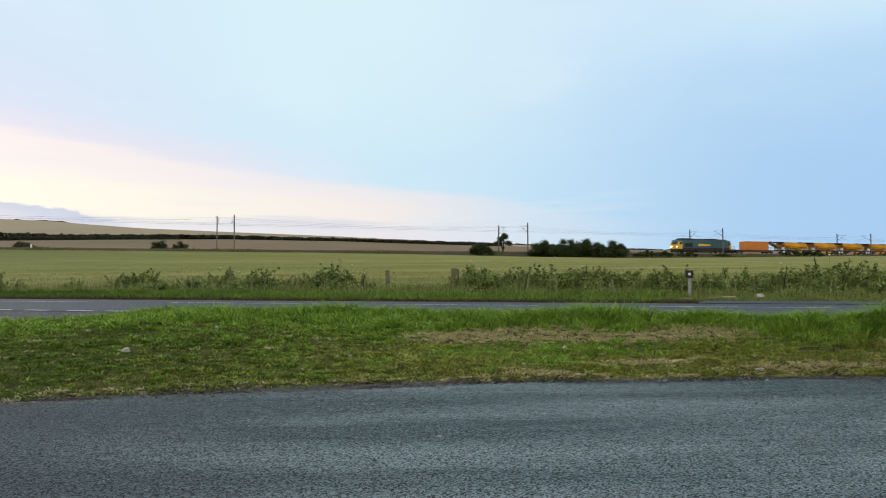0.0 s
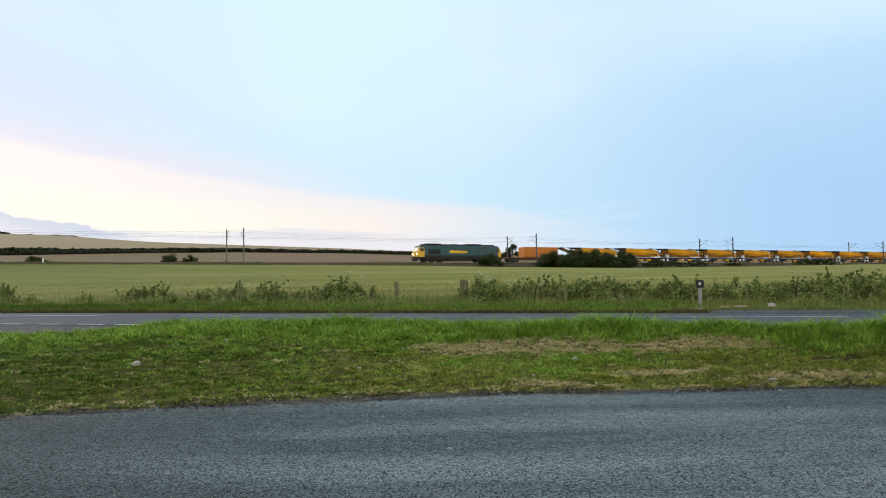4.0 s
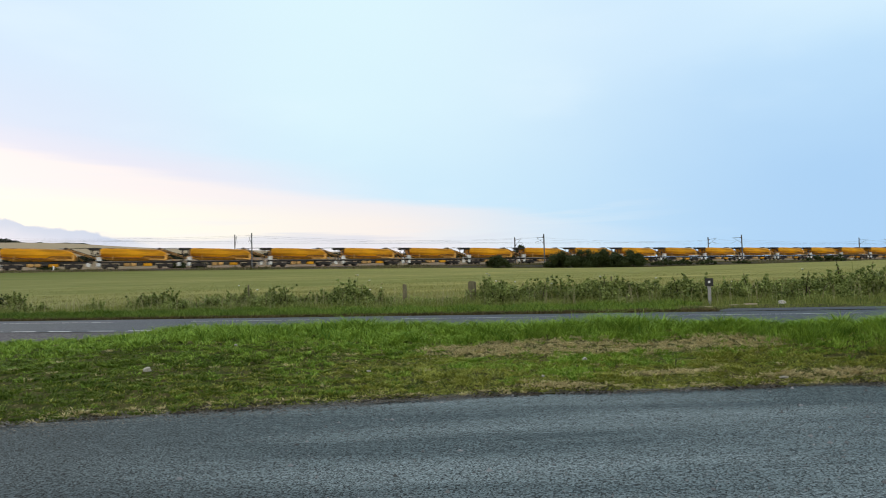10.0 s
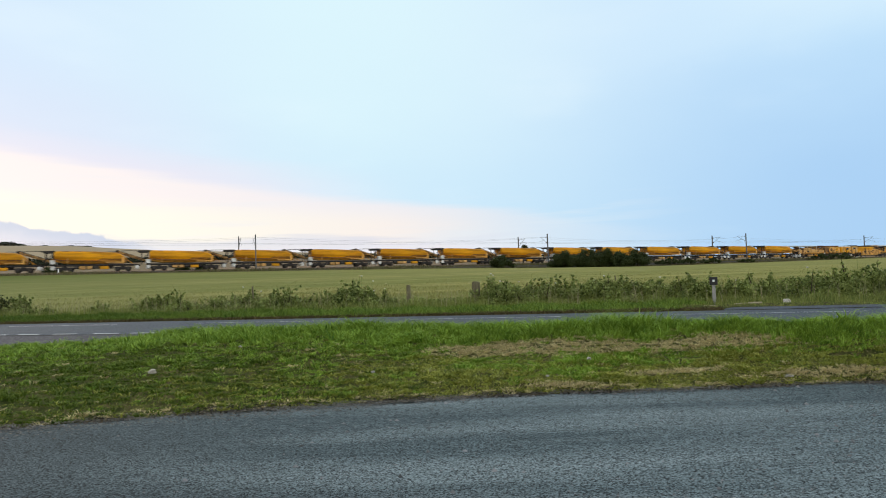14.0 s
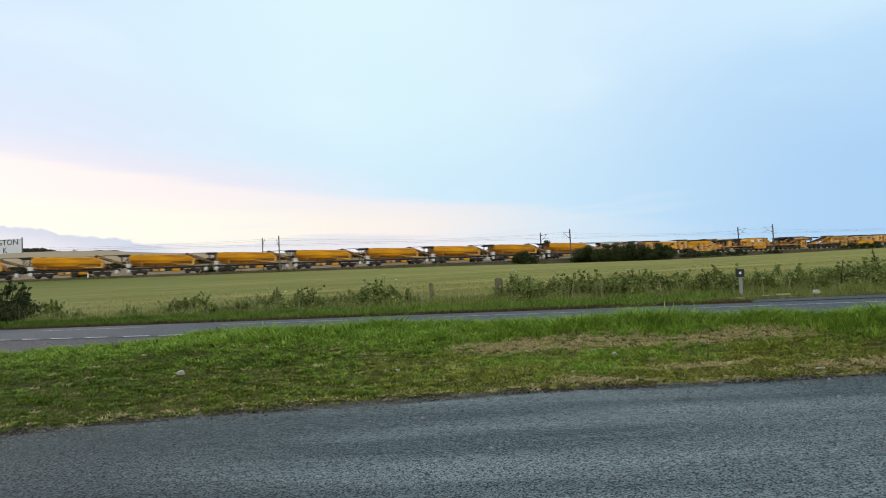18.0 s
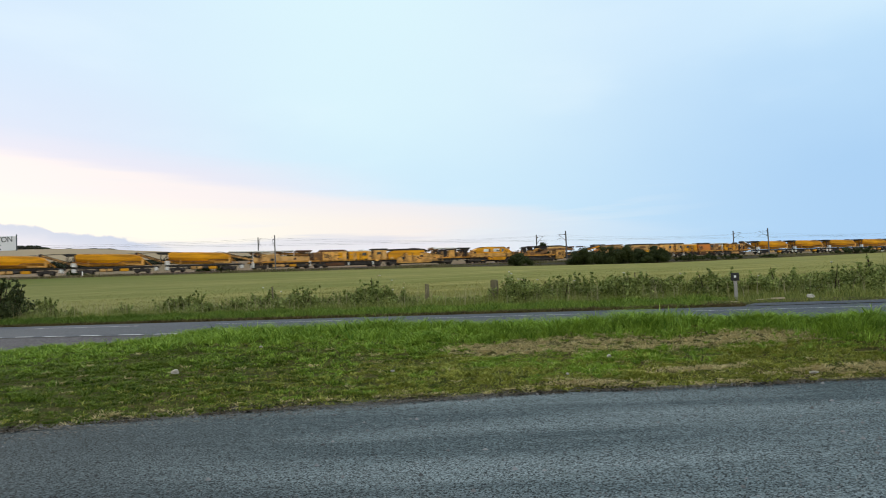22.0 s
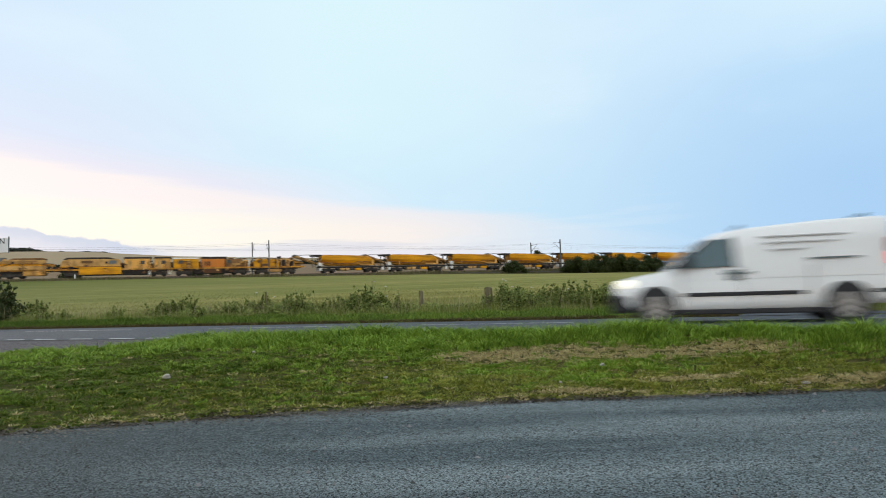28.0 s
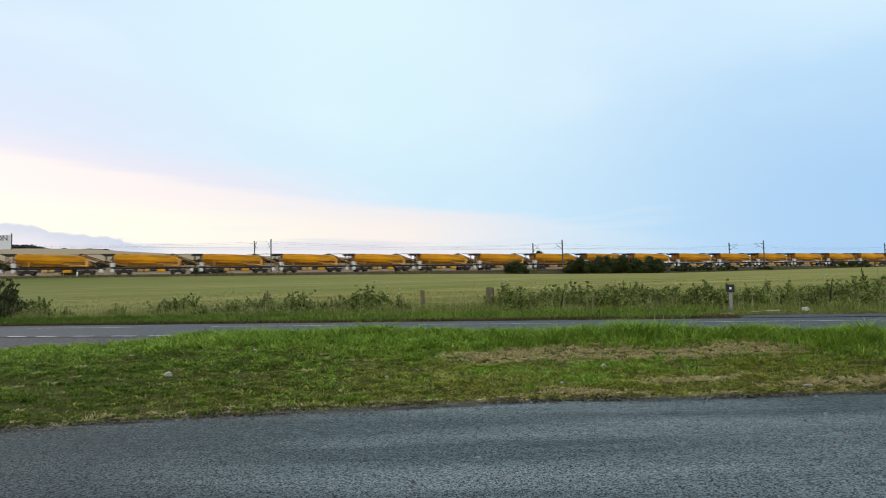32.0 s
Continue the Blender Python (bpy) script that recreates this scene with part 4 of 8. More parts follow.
def hopper_wagon(behind, first=None):
    label = "dusty yellow ballast hopper wagon with a tilted conveyor belt"
    if first:
        ob = copy_thing(first, first.matrix_basis)
        MOVING.append((ob, behind))
        return ob
    t = coach("hopper_wagon", behind, label, "wagon", "hopper wagons of the train")
    # the hopper: a long trough, steep at its ends, its lower sides drawn in
    bm = B()
    rings = []
    for x, zb, zt in ((1.20, 2.30, 3.30), (1.45, 2.16, 3.46), (3.0, 1.86, 3.45), (6.4, 1.72, 3.36), (8.6, 1.66, 3.28), (10.2, 1.62, 3.20), (11.0, 1.66, 2.98), (11.75, 1.90, 2.45)):
        half = [(0.80, zb), (1.18, zb + 0.16 * (zt - zb)), (1.38, zb + 0.42 * (zt - zb)), (1.42, zt - 0.20), (1.38, zt - 0.05), (1.24, zt)]
        rings.append([bm.verts.new((x, -y, z)) for y, z in half] + [bm.verts.new((x, y, z)) for y, z in half[::-1]])
    for a, b in zip(rings, rings[1:]):
        for k in range(len(a)):
            bm.faces.new((a[k], a[(k + 1) % len(a)], b[(k + 1) % len(a)], b[k]))
    bm.faces.new(rings[0][::-1]), bm.faces.new(rings[-1])
    bmesh.ops.recalc_face_normals(bm, faces=bm.faces)
    body = part("hopper", bm, "wagon_yellow", t)
    # the floor belt's housing under it, with its stepped guard
    # darker orange puts the shade of the drawn-in lower sides into colour
    bm = B()
    prism(bm, [(0.75, 1.85), (0.80, 2.18), (3.1, 1.88), (7.6, 1.80), (8.3, 2.05), (11.8, 2.00), (12.0, 1.50), (8.6, 1.38), (3.0, 1.42)], -1.30, 1.30, 0.03, under=0.45)
    part("chute", bm, "wagon_conveyor", body, "dirty orange lower chute, darkened for its inward slope")
    for y in (-1.45, 1.40):
        # rail in paler paint, a painted highlight for the lit upper rim
        bm = B()
        prism(bm, [(1.5, 3.40), (1.6, 3.54), (6.4, 3.44), (10.25, 3.26), (11.1, 3.02), (11.0, 2.92), (10.2, 3.14), (6.4, 3.33)], y, y + 0.05)
        part("top_rail", bm, "wagon_yellow_pale", body)
        for k in range(9):
            bm = B()
            x = 2.2 + 1.02 * k
            box(bm, x, x + 0.05, y + (0.02 if y < 0 else 0), y + (0.05 if y < 0 else 0.03), 2.55 - 0.03 * k, 3.20 - 0.03 * k)
            part("side_rib", bm, "wagon_yellow", body)
        for pts in ([(0.9, 2.22), (3.1, 1.96), (3.1, 1.84), (0.9, 2.08)], [(3.1, 1.94), (7.5, 1.86), (7.5, 1.76), (3.1, 1.84)], [(7.4, 1.78), (8.2, 2.18), (8.35, 2.12), (7.6, 1.74)], [(8.2, 2.18), (11.6, 2.12), (11.6, 2.02), (8.3, 2.08)]):
            bm = B()
            prism(bm, pts, y + 0.04, y + 0.12)
            part("belt_guard", bm, "wagon_brown", body)
        for x0, x1, z0, z1 in ((3.05, 3.22, 1.45, 2.25), (11.25, 11.65, 1.40, 2.40)):
            bm = B()
            box(bm, x0, x1, y - 0.02, y + 0.10, z0, z1, 0.02)
            part("end_stanchion", bm, "wagon_yellow_pale", body)
        bm = B()
        box(bm, 8.8, 11.3, y + 0.04, y + 0.10, 1.44, 1.66, 0.02)
        part("lower_panel", bm, "wagon_yellow_pale", body)
        bm = B()
        bar(bm, (11.7, y + 0.05, 2.3), (12.9, y + 0.05, 1.35), 0.09)
        part("end_brace", bm, "wagon_conveyor", body)
    bm = B()
    prism(bm, [(2.0, 3.30), (2.1, 3.48), (6.0, 3.38), (10.1, 3.17), (10.1, 3.0)], -1.15, 1.15)
    part("load", bm, "ballast", body, "grey ballast in the hopper")
    # frame and running gear: open between the bogies
    bm = B()
    for y in (-1.15, 1.03):
        box(bm, 0.75, 13.7, y, y + 0.12, 1.02, 1.26)
    box(bm, 0.75, 13.7, -0.28, 0.28, 0.98, 1.30)
    # added dark box that stands in for the shade under the wagon
    box(bm, 4.3, 9.9, -0.45, 0.45, 0.55, 1.02)
    for x in (0.8, 4.2, 7.2, 10.2, 13.5):
        box(bm, x, x + 0.14, -1.1, 1.1, 1.04, 1.24)
    part("underframe", bm, "dark_steel", t)
    for x in (2.7, 11.4):
        bogie(t, x, 1.7, 2, 0.42, "dark_steel", "under_grey")
    for x in (0.95, 13.62):
        for y in (-1.3, 1.12):
            bm = B()
            box(bm, x - 0.27, x + 0.27, y, y + 0.18, 0.42, 1.00, 0.02)
            part("end_step", bm, "white_steel", t, "dirty white steel step")
    bm = B()
    box(bm, 0.62, 1.36, -1.3, 1.3, 1.34, 2.02, 0.03)
    part("drive_box", bm, "white_steel", t, "dirty white drive box")
    for x0, x1 in ((4.85, 5.75), (5.95, 6.75)):
        for y in (-1.28, 0.7):
            bm = B()
            box(bm, x0, x1, y, y + 0.58, 0.45, 0.95, 0.10)
            part("air_tank_box", bm, "wagon_tan", t)
    bm = B()
    box(bm, 7.9, 9.25, -1.3, -0.6, 0.42, 0.90, 0.08)
    part("equipment_box", bm, "wagon_yellow", t, "yellow equipment box")
    for x0, x1, rr in ((4.15, 4.6, 0.20), (6.95, 7.7, 0.20)):
        bm = B()
        rod(bm, (x0, -1.0, 0.74), (x1, -1.0, 0.74), rr, 12)
        part("air_reservoir", bm, "under_grey", t)
    for a, b in (((3.9, 1.05), (5.0, 0.62)), ((9.9, 1.05), (9.3, 0.62))):
        bm = B()
        bar(bm, (a[0], -1.1, a[1]), (b[0], -1.1, b[1]), 0.07)
        part("brake_rigging", bm, "dark_steel", t)
    # the raised belt and its tower
    belt = conveyor(t, 1.15, 1.78, -3.75, 3.50, 1.3, "wagon_tan")
    for y in (-0.72, 0.72):
        bm = B()
        bar(bm, (-3.7, y, 3.26), (1.1, y, 1.54), 0.06)
        part("lower_chord", bm, "dark_steel", belt)
    bm = B()
    rod(bm, (-3.95, -0.7, 3.40), (-3.95, 0.7, 3.40), 0.24, 10)
    part("head_drum", bm, "dark_steel", belt)
    for y in (-1.05, 1.05):
        bm = B()
        for x in (-0.05, 0.95):
            bar(bm, (x, y, 1.2), (x, y, 3.30), 0.12)
        bar(bm, (-0.05, y, 2.0), (0.95, y, 2.9), 0.08)
        part("tower", bm, "dark_steel", t)
        bm = B()
        pts = [(-3.6, 3.48), (-2.4, 3.58), (-1.0, 3.60), (0.2, 3.54)]
        for (xa, za), (xb, zb) in zip(pts, pts[1:]):
            rod(bm, (xa, y * 0.7, za), (xb, y * 0.7, zb), 0.026, 6)
        part("stay_rod", bm, "dark_steel", t)
    bm = B()
    prism(bm, [(-0.75, 3.46), (-0.35, 3.26), (1.05, 3.26), (1.45, 3.44), (1.25, 3.58), (-0.5, 3.58)], -1.2, 1.2)
    part("tower_top", bm, "dark_steel", t)
    for y in (-1.3, 1.3):
        bm = B()
        pts = [(8.8, 3.20), (9.1, 3.40), (9.7, 3.48), (10.3, 3.40)]
        for (xa, za), (xb, zb) in zip(pts, pts[1:]):
            rod(bm, (xa, y, za), (xb, y, zb), 0.035, 6)
        part("hose_guard", bm, "galvanised", t)
    buffers(t, 13.7, 1)
    return t


locomotive()
container_wagon()
FIRST = hopper_wagon(42.0)
for k in range(1, 19):
    hopper_wagon(41.75 + 14.0 * k if k > 1 else 55.75, FIRST)
for k in range(21):
    hopper_wagon(437.4 + 13.9 * k, FIRST)


# ---------------------------------------------------------------- the ballast cleaning machine in the middle of the train
def slab(parent, name, mat, x0, x1, z0, z1, half=1.35, bevel=0.04, label=""):
    bm = B()
    box(bm, x0, x1, -half, half, z0, z1, bevel)
    return part(name, bm, mat, parent, label)


def shape(parent, name, mat, profile, half=1.3, bevel=0.03, taper=0.0, label=""):
    bm = B()
    prism(bm, profile, -half, half, bevel, taper)
    return part(name, bm, mat, parent, label)


def pane(parent, x0, x1, z0, z1, half=1.35, mat="glass_dark", name="window"):
    for y in (-half - 0.025, half - 0.02):
        bm = B()
        box(bm, x0, x1, y, y + 0.045, z0, z1, 0.015)
        part(name, bm, mat, parent)


def vents(parent, x0, x1, z0, z1, n, half=1.35, mat="dark_steel", name="louvre"):
    bm = B()
    for k in range(n):
        x = x0 + (x1 - x0) * k / n
        box(bm, x, x + (x1 - x0) / n * 0.55, -half - 0.03, -half + 0.01, z0, z1)
    part(name, bm, mat, parent)


def chassis(t, x0, x1, mat="dark_steel", bogies=(), axles=2):
    bm = B()
    for y in (-1.15, 0.95):
        box(bm, x0, x1, y, y + 0.2, 0.92, 1.22)
    box(bm, x0, x1, -1.0, 1.0, 1.0, 1.12)
    part("underframe", bm, mat, t)
    bm = B()
    box(bm, x0 + 3.4, x1 - 3.4, -1.0, 1.0, 0.36, 0.93, 0.05)
    part("underfloor_gear", bm, "dark_steel", t)
    for x in bogies:
        bogie(t, x, 1.7, axles, 0.44)


def rails_along(t, x0, x1, z0, z1, y=-1.32):
    bm = B()
    n = max(2, int((x1 - x0) / 1.2))
    for k in range(n + 1):
        x = x0 + (x1 - x0) * k / n
        bar(bm, (x, y, z0), (x, y, z1), 0.045)
    bar(bm, (x0, y, z1), (x1, y, z1), 0.05)
    bar(bm, (x0, y, (z0 + z1) / 2), (x1, y, (z0 + z1) / 2), 0.04)
    part("handrail", bm, "wagon_brown", t)


def pipes(t, x0, x1, z, n, seed):
    rnd = random.Random(seed)
    for k in range(n):
        bm = B()
        a = x0 + (x1 - x0) * rnd.random()
        b = min(x1, a + rnd.uniform(0.8, 2.6))
        zz = z + rnd.uniform(-0.35, 0.35)
        rod(bm, (a, -1.1, zz), (b, -1.1, zz + rnd.uniform(-0.3, 0.3)), rnd.uniform(0.05, 0.12), 7)
        part("hydraulic_pipe", bm, rnd.choice(("dark_steel", "wagon_brown", "wagon_tan")), t)


def apparatus(t, x0, x1, seed, n=44):
    """Small fittings bolted to the near side and top: boxes, valves, ladders, hoses."""
    rnd = random.Random(seed)
    for k in range(n):
        x = rnd.uniform(x0, x1)
        z = rnd.choice((rnd.uniform(0.45, 1.2), rnd.uniform(1.2, 2.6), rnd.uniform(2.9, 3.35)))
        w, h = rnd.uniform(0.12, 0.75), rnd.uniform(0.10, 0.42)
        mat = rnd.choice(("dark_steel", "dark_steel", "dark_steel", "wagon_brown", "wagon_brown", "wagon_tan", "rust_frame", "wagon_yellow_pale"))
        bm = B()
        if z > 2.8:
            box(bm, x, x + w * 1.6, -0.9, -0.9 + rnd.uniform(0.4, 1.4), 2.95, z, 0.02)
        elif k % 5 == 4:
            for j in (0.0, 0.32):
                bar(bm, (x + j, -1.43, 0.7), (x + j, -1.43, 2.6), 0.05)
            for j in range(6):
                bar(bm, (x, -1.43, 0.85 + 0.3 * j), (x + 0.32, -1.43, 0.85 + 0.3 * j), 0.04)
        elif k % 5 == 3:
            rod(bm, (x, -1.42, z), (x + w * 2.2, -1.42, z + rnd.uniform(-0.4, 0.4)), 0.05, 7)
        else:
            box(bm, x, x + w, -1.44, -1.30, z, z + h, 0.015)
        part("ladder" if z <= 2.8 and k % 5 == 4 else "hose" if z <= 2.8 and k % 5 == 3 else "fitting", bm, mat, t)


def works(t, x0, x1, seed, belt=None, top=2.9):
    """The inside of a unit: dark fill blocks standing for shaded machinery behind the side plates, a walkway beam along
    the side and, where given, a long belt (x0, z0, x1, z1) over it.
    """
    rnd = random.Random(seed)
    x = x0
    while x < x1 - 0.6:
        w = rnd.uniform(0.7, 2.1)
        slab(t, "inner_gear", rnd.choice(("dark_steel", "dark_steel", "rust_frame", "wagon_brown")), x, min(x1, x + w), 1.1, rnd.uniform(1.7, top), rnd.uniform(0.75, 1.05))
        x += w + rnd.uniform(0.02, 0.25)
    for y in (-1.36, 1.30):
        bm = B()
        box(bm, x0 - 0.4, x1 + 0.4, y, y + 0.06, 1.20, 1.48)
        part("walkway_beam", bm, "wagon_conveyor", t)
    x = x0 + 0.3
    while x < x1 - 0.5:
        bm = B()
        h = rnd.uniform(1.9, 2.7)
        bar(bm, (x, -1.20, 1.3), (x + rnd.uniform(-0.5, 0.9), -1.18, h), rnd.uniform(0.08, 0.18))
        part("strut", bm, rnd.choice(("wagon_tan", "wagon_conveyor", "dark_steel", "wagon_brown")), t)
        x += rnd.uniform(0.7, 1.6)
    if belt:
        conveyor(t, *belt, 1.5, "wagon_conveyor", "long_belt")


def machine():
    group = "machine units of the train"
    # transfer wagon with a long white canopy
    t = coach("transfer_wagon", 308.1, "tan ballast transfer wagon under a long white canopy", "rail machine", group)
    works(t, 0.6, 12.2, 71, (11.8, 2.75, 6.0, 3.12), 2.6)
    chassis(t, 0.6, 11.7, bogies=(2.2, 10.2))
    conveyor(t, 1.4, 1.95, -4.1, 3.25)
    shape(t, "hopper", "wagon_tan", [(1.0, 1.45), (1.0, 2.2), (1.6, 2.75), (5.5, 2.8), (6.0, 2.4), (11.4, 2.25), (11.4, 1.4)])
    bm = B()
    prism(bm, [(-3.6, 3.30), (8.6, 3.28), (8.6, 3.48), (-3.4, 3.50)], -1.2, 1.2, 0.03)
    part("canopy", bm, "canopy_white", t, "white canopy")
    for x in (0.8, 2.4, 4.2, 6.2, 8.3):
        bm = B()
        bar(bm, (x, -1.15, 1.3), (x + 0.25, -1.15, 3.3), 0.09)
        part("canopy_post", bm, "white_steel", t)
    conveyor(t, 3.4, 2.85, 0.7, 3.2, 1.0, "wagon_brown", "chute")
    for x in (1.3, 1.75, 2.25):
        slab(t, "gearbox", "dark_steel", x, x + 0.3, 2.2, 2.75, 1.36)
    slab(t, "roof_rack", "rust_frame", 8.9, 12.0, 3.18, 3.46, 1.1)
    rails_along(t, 6.2, 11.4, 2.25, 3.0)
    pipes(t, 6.0, 11.6, 2.5, 9, 1)
    for x in (0.75, 11.3):
        slab(t, "end_step", "white_steel", x, x + 0.35, 0.35, 1.4, 1.38)
    slab(t, "tool_box", "wagon_tan", 4.5, 6.6, 0.4, 0.9, 1.3)
    slab(t, "tool_box", "wagon_yellow", 7.6, 8.8, 0.4, 0.9, 1.3)

    # power house
    t = coach("generator_wagon", 319.9, "yellow generator wagon with a closed engine house", "rail machine", group)
    works(t, 0.0, 15.0, 72, None, 2.8)
    chassis(t, 0.1, 14.8, bogies=(1.9, 12.6))
    b = slab(t, "engine_house", "wagon_yellow_pale", 2.0, 6.7, 1.22, 3.05, 1.36)
    vents(b, 2.3, 3.1, 1.9, 2.6, 4), pane(b, 5.0, 5.9, 1.35, 2.85, mat="wagon_yellow", name="door")
    slab(t, "roof_unit", "rust_frame", 1.6, 6.5, 3.05, 3.42, 1.1)
    slab(t, "radiator", "wagon_brown", 0.2, 1.9, 1.22, 2.95, 1.25)
    pipes(t, 0.0, 2.0, 2.2, 7, 2)
    slab(t, "fuel_tank", "rust_frame", 2.6, 6.3, 0.32, 0.92, 1.25)
    b = slab(t, "crew_cabin", "wagon_yellow", 7.25, 11.7, 1.25, 3.0, 1.36)
    pane(b, 9.85, 10.75, 2.15, 2.75), pane(b, 8.0, 8.75, 1.3, 2.8, mat="wagon_yellow_pale", name="door")
    slab(t, "cabin_roof", "canopy_white", 7.2, 11.8, 3.0, 3.22, 1.25, label="white roof")
    slab(t, "cabin_end", "wagon_yellow_pale", 11.0, 11.75, 1.25, 3.0, 1.38)
    slab(t, "equipment_box", "dark_steel", 8.2, 10.6, 0.4, 0.95, 1.3)
    b = slab(t, "driving_cab", "wagon_yellow_pale", 12.3, 15.0, 1.25, 3.15, 1.36)
    pane(b, 12.9, 13.75, 2.15, 2.8), pane(b, 14.1, 14.7, 1.35, 2.85, mat="wagon_tan", name="door")
    slab(t, "cab_roof", "dark_steel", 12.0, 15.3, 3.15, 3.5, 1.15)
    for x in (6.85, 11.85):
        slab(t, "gangway", "dark_steel", x, x + 0.35, 1.2, 2.9, 0.8)
        slab(t, "end_step", "white_steel", x + 0.05, x + 0.35, 0.35, 0.95, 1.36)

    # screening unit
    t = coach("screening_unit", 334.6, "yellow ballast screening machine with a brown conveyor", "rail machine", group)
    works(t, 0.2, 18.0, 73, None, 2.5)
    chassis(t, 0.3, 17.6, bogies=(1.9, 13.4))
    b = shape(t, "screen_body", "wagon_yellow", [(0.5, 1.2), (0.5, 2.55), (1.6, 3.0), (8.2, 3.0), (8.4, 2.6), (4.4, 2.55), (3.0, 1.75), (2.2, 1.45), (2.2, 1.2)], 1.36)
    shape(t, "lower_body", "wagon_yellow_pale", [(2.3, 0.45), (2.3, 1.4), (3.1, 1.72), (4.5, 2.5), (8.2, 2.45), (12.6, 1.85), (12.6, 1.25), (9.5, 1.2), (9.5, 0.45)], 1.38)
    shape(t, "side_ledge", "wagon_brown", [(3.1, 1.70), (9.4, 1.70), (9.4, 1.62), (3.1, 1.62)], 1.42)
    slab(t, "panel", "wagon_yellow", 4.6, 7.4, 2.0, 2.75, 1.40)
    slab(t, "end_box", "wagon_tan", 9.6, 11.2, 0.75, 1.25, 1.36)
    shape(t, "roof_cover", "dark_steel", [(0.2, 3.05), (0.4, 3.32), (6.8, 3.42), (8.8, 3.20), (8.4, 3.0)], 1.2)
    conveyor(t, 11.6, 1.95, 4.6, 3.25, 1.5, "wagon_brown")
    shape(t, "belt_roof", "dark_steel", [(4.9, 3.40), (6.2, 3.50), (9.9, 2.85), (9.7, 2.72), (6.1, 3.33)], 1.1)
    shape(t, "canopy", "canopy_white", [(10.7, 3.08), (11.2, 3.20), (15.7, 3.24), (15.9, 3.42), (10.9, 3.42), (10.3, 3.62), (10.1, 3.52)], 1.2)
    shape(t, "rear_cover", "under_grey", [(16.2, 3.22), (16.3, 3.38), (19.0, 3.36), (19.0, 3.20)], 1.1)
    for x in (11.2, 12.4, 13.3, 15.5, 17.0):
        slab(t, "canopy_post", "dark_steel", x, x + 0.14, 1.2, 3.1, 1.2)
    slab(t, "control_box", "wagon_yellow_pale", 13.8, 15.2, 1.4, 2.85, 1.30)
    slab(t, "winch", "dark_steel", 11.2, 13.6, 1.2, 2.1, 1.1)
    slab(t, "hydraulic_pack", "wagon_brown", 15.8, 17.4, 1.3, 2.3, 1.2)
    pipes(t, 12.8, 16.4, 2.4, 10, 3)
    shape(t, "gantry", "dark_steel", [(17.8, 1.2), (17.8, 2.6), (18.6, 3.35), (19.0, 3.3), (18.3, 2.5), (18.3, 1.2)], 1.1)

    # cutter control unit
    t = coach("control_unit", 353.0, "rounded yellow control unit with pale windows", "rail machine", group)
    works(t, -0.8, 13.4, 74, None, 2.3)
    chassis(t, 0.3, 12.6, bogies=(2.3, 9.4), axles=3)
    b = shape(t, "upper_body", "wagon_yellow", [(1.1, 1.9), (1.6, 2.75), (2.6, 3.18), (3.6, 3.30), (8.6, 3.28), (9.7, 2.9), (10.4, 2.3), (10.4, 1.9)], 1.3, 0.05)
    shape(t, "cabin_roof", "dark_steel", [(2.5, 3.24), (3.4, 3.42), (8.7, 3.40), (9.2, 3.20)], 1.1)
    pane(b, 3.6, 4.7, 2.35, 2.95, 1.3, "canopy_white"), pane(b, 5.9, 7.4, 2.35, 2.98, 1.3, "canopy_white")
    pane(b, 4.85, 5.2, 2.3, 3.0, 1.3, "wagon_brown", "pillar"), pane(b, 7.9, 8.5, 2.3, 2.95, 1.3, "window_grey")
    shape(t, "lower_body", "wagon_yellow_pale", [(0.0, 1.25), (0.0, 1.75), (0.8, 2.0), (10.2, 2.1), (10.4, 1.5), (9.8, 1.25)], 1.38)
    shape(t, "skirt", "wagon_yellow", [(4.6, 0.55), (4.6, 1.2), (9.2, 1.2), (8.6, 0.55)], 1.36)
    conveyor(t, 9.5, 1.0, 12.5, 1.9, 1.2, "wagon_tan")
    shape(t, "arm", "wagon_brown", [(9.8, 1.7), (9.8, 2.35), (13.2, 2.2), (13.2, 1.75)], 1.0)
    slab(t, "end_frame", "dark_steel", -0.9, -0.1, 1.2, 3.1, 0.9)
    pipes(t, -1.0, 1.6, 2.4, 6, 4), pipes(t, 9.8, 12.8, 1.6, 6, 5)

    # excavating unit
    t = coach("excavating_unit", 366.8, "brown excavating unit with a curved dark roof", "rail machine", group)
    works(t, -0.6, 13.6, 75, (0.6, 2.35, 5.6, 2.95), 2.3)
    chassis(t, 0.2, 13.4, bogies=(3.0, 6.6), axles=3)
    shape(t, "roof", "dark_steel", [(-0.2, 3.05), (0.8, 3.38), (9.4, 3.46), (11.6, 3.15), (13.2, 2.75), (11.4, 2.95), (9.2, 3.28), (1.0, 3.18)], 1.2)
    shape(t, "main_arm", "wagon_brown", [(-1.0, 1.75), (3.4, 1.85), (6.4, 2.75), (12.6, 2.75), (13.2, 2.35), (6.9, 2.35), (3.9, 1.5), (-1.0, 1.35)], 1.25, label="brown bent steel arm")
    shape(t, "upper_truss", "wagon_tan", [(5.6, 2.75), (6.6, 3.15), (10.5, 3.15), (11.8, 2.8)], 1.15)
    b = shape(t, "cutter_housing", "wagon_yellow_pale", [(8.0, 0.45), (7.9, 2.1), (8.5, 2.4), (10.4, 2.4), (10.6, 1.6), (10.0, 0.45)], 1.38)
    pane(b, 8.6, 9.3, 1.3, 1.9, 1.38, "wagon_brown", "hatch")
    slab(t, "chain_drum", "dark_steel", 10.7, 12.2, 0.8, 1.9, 1.2)
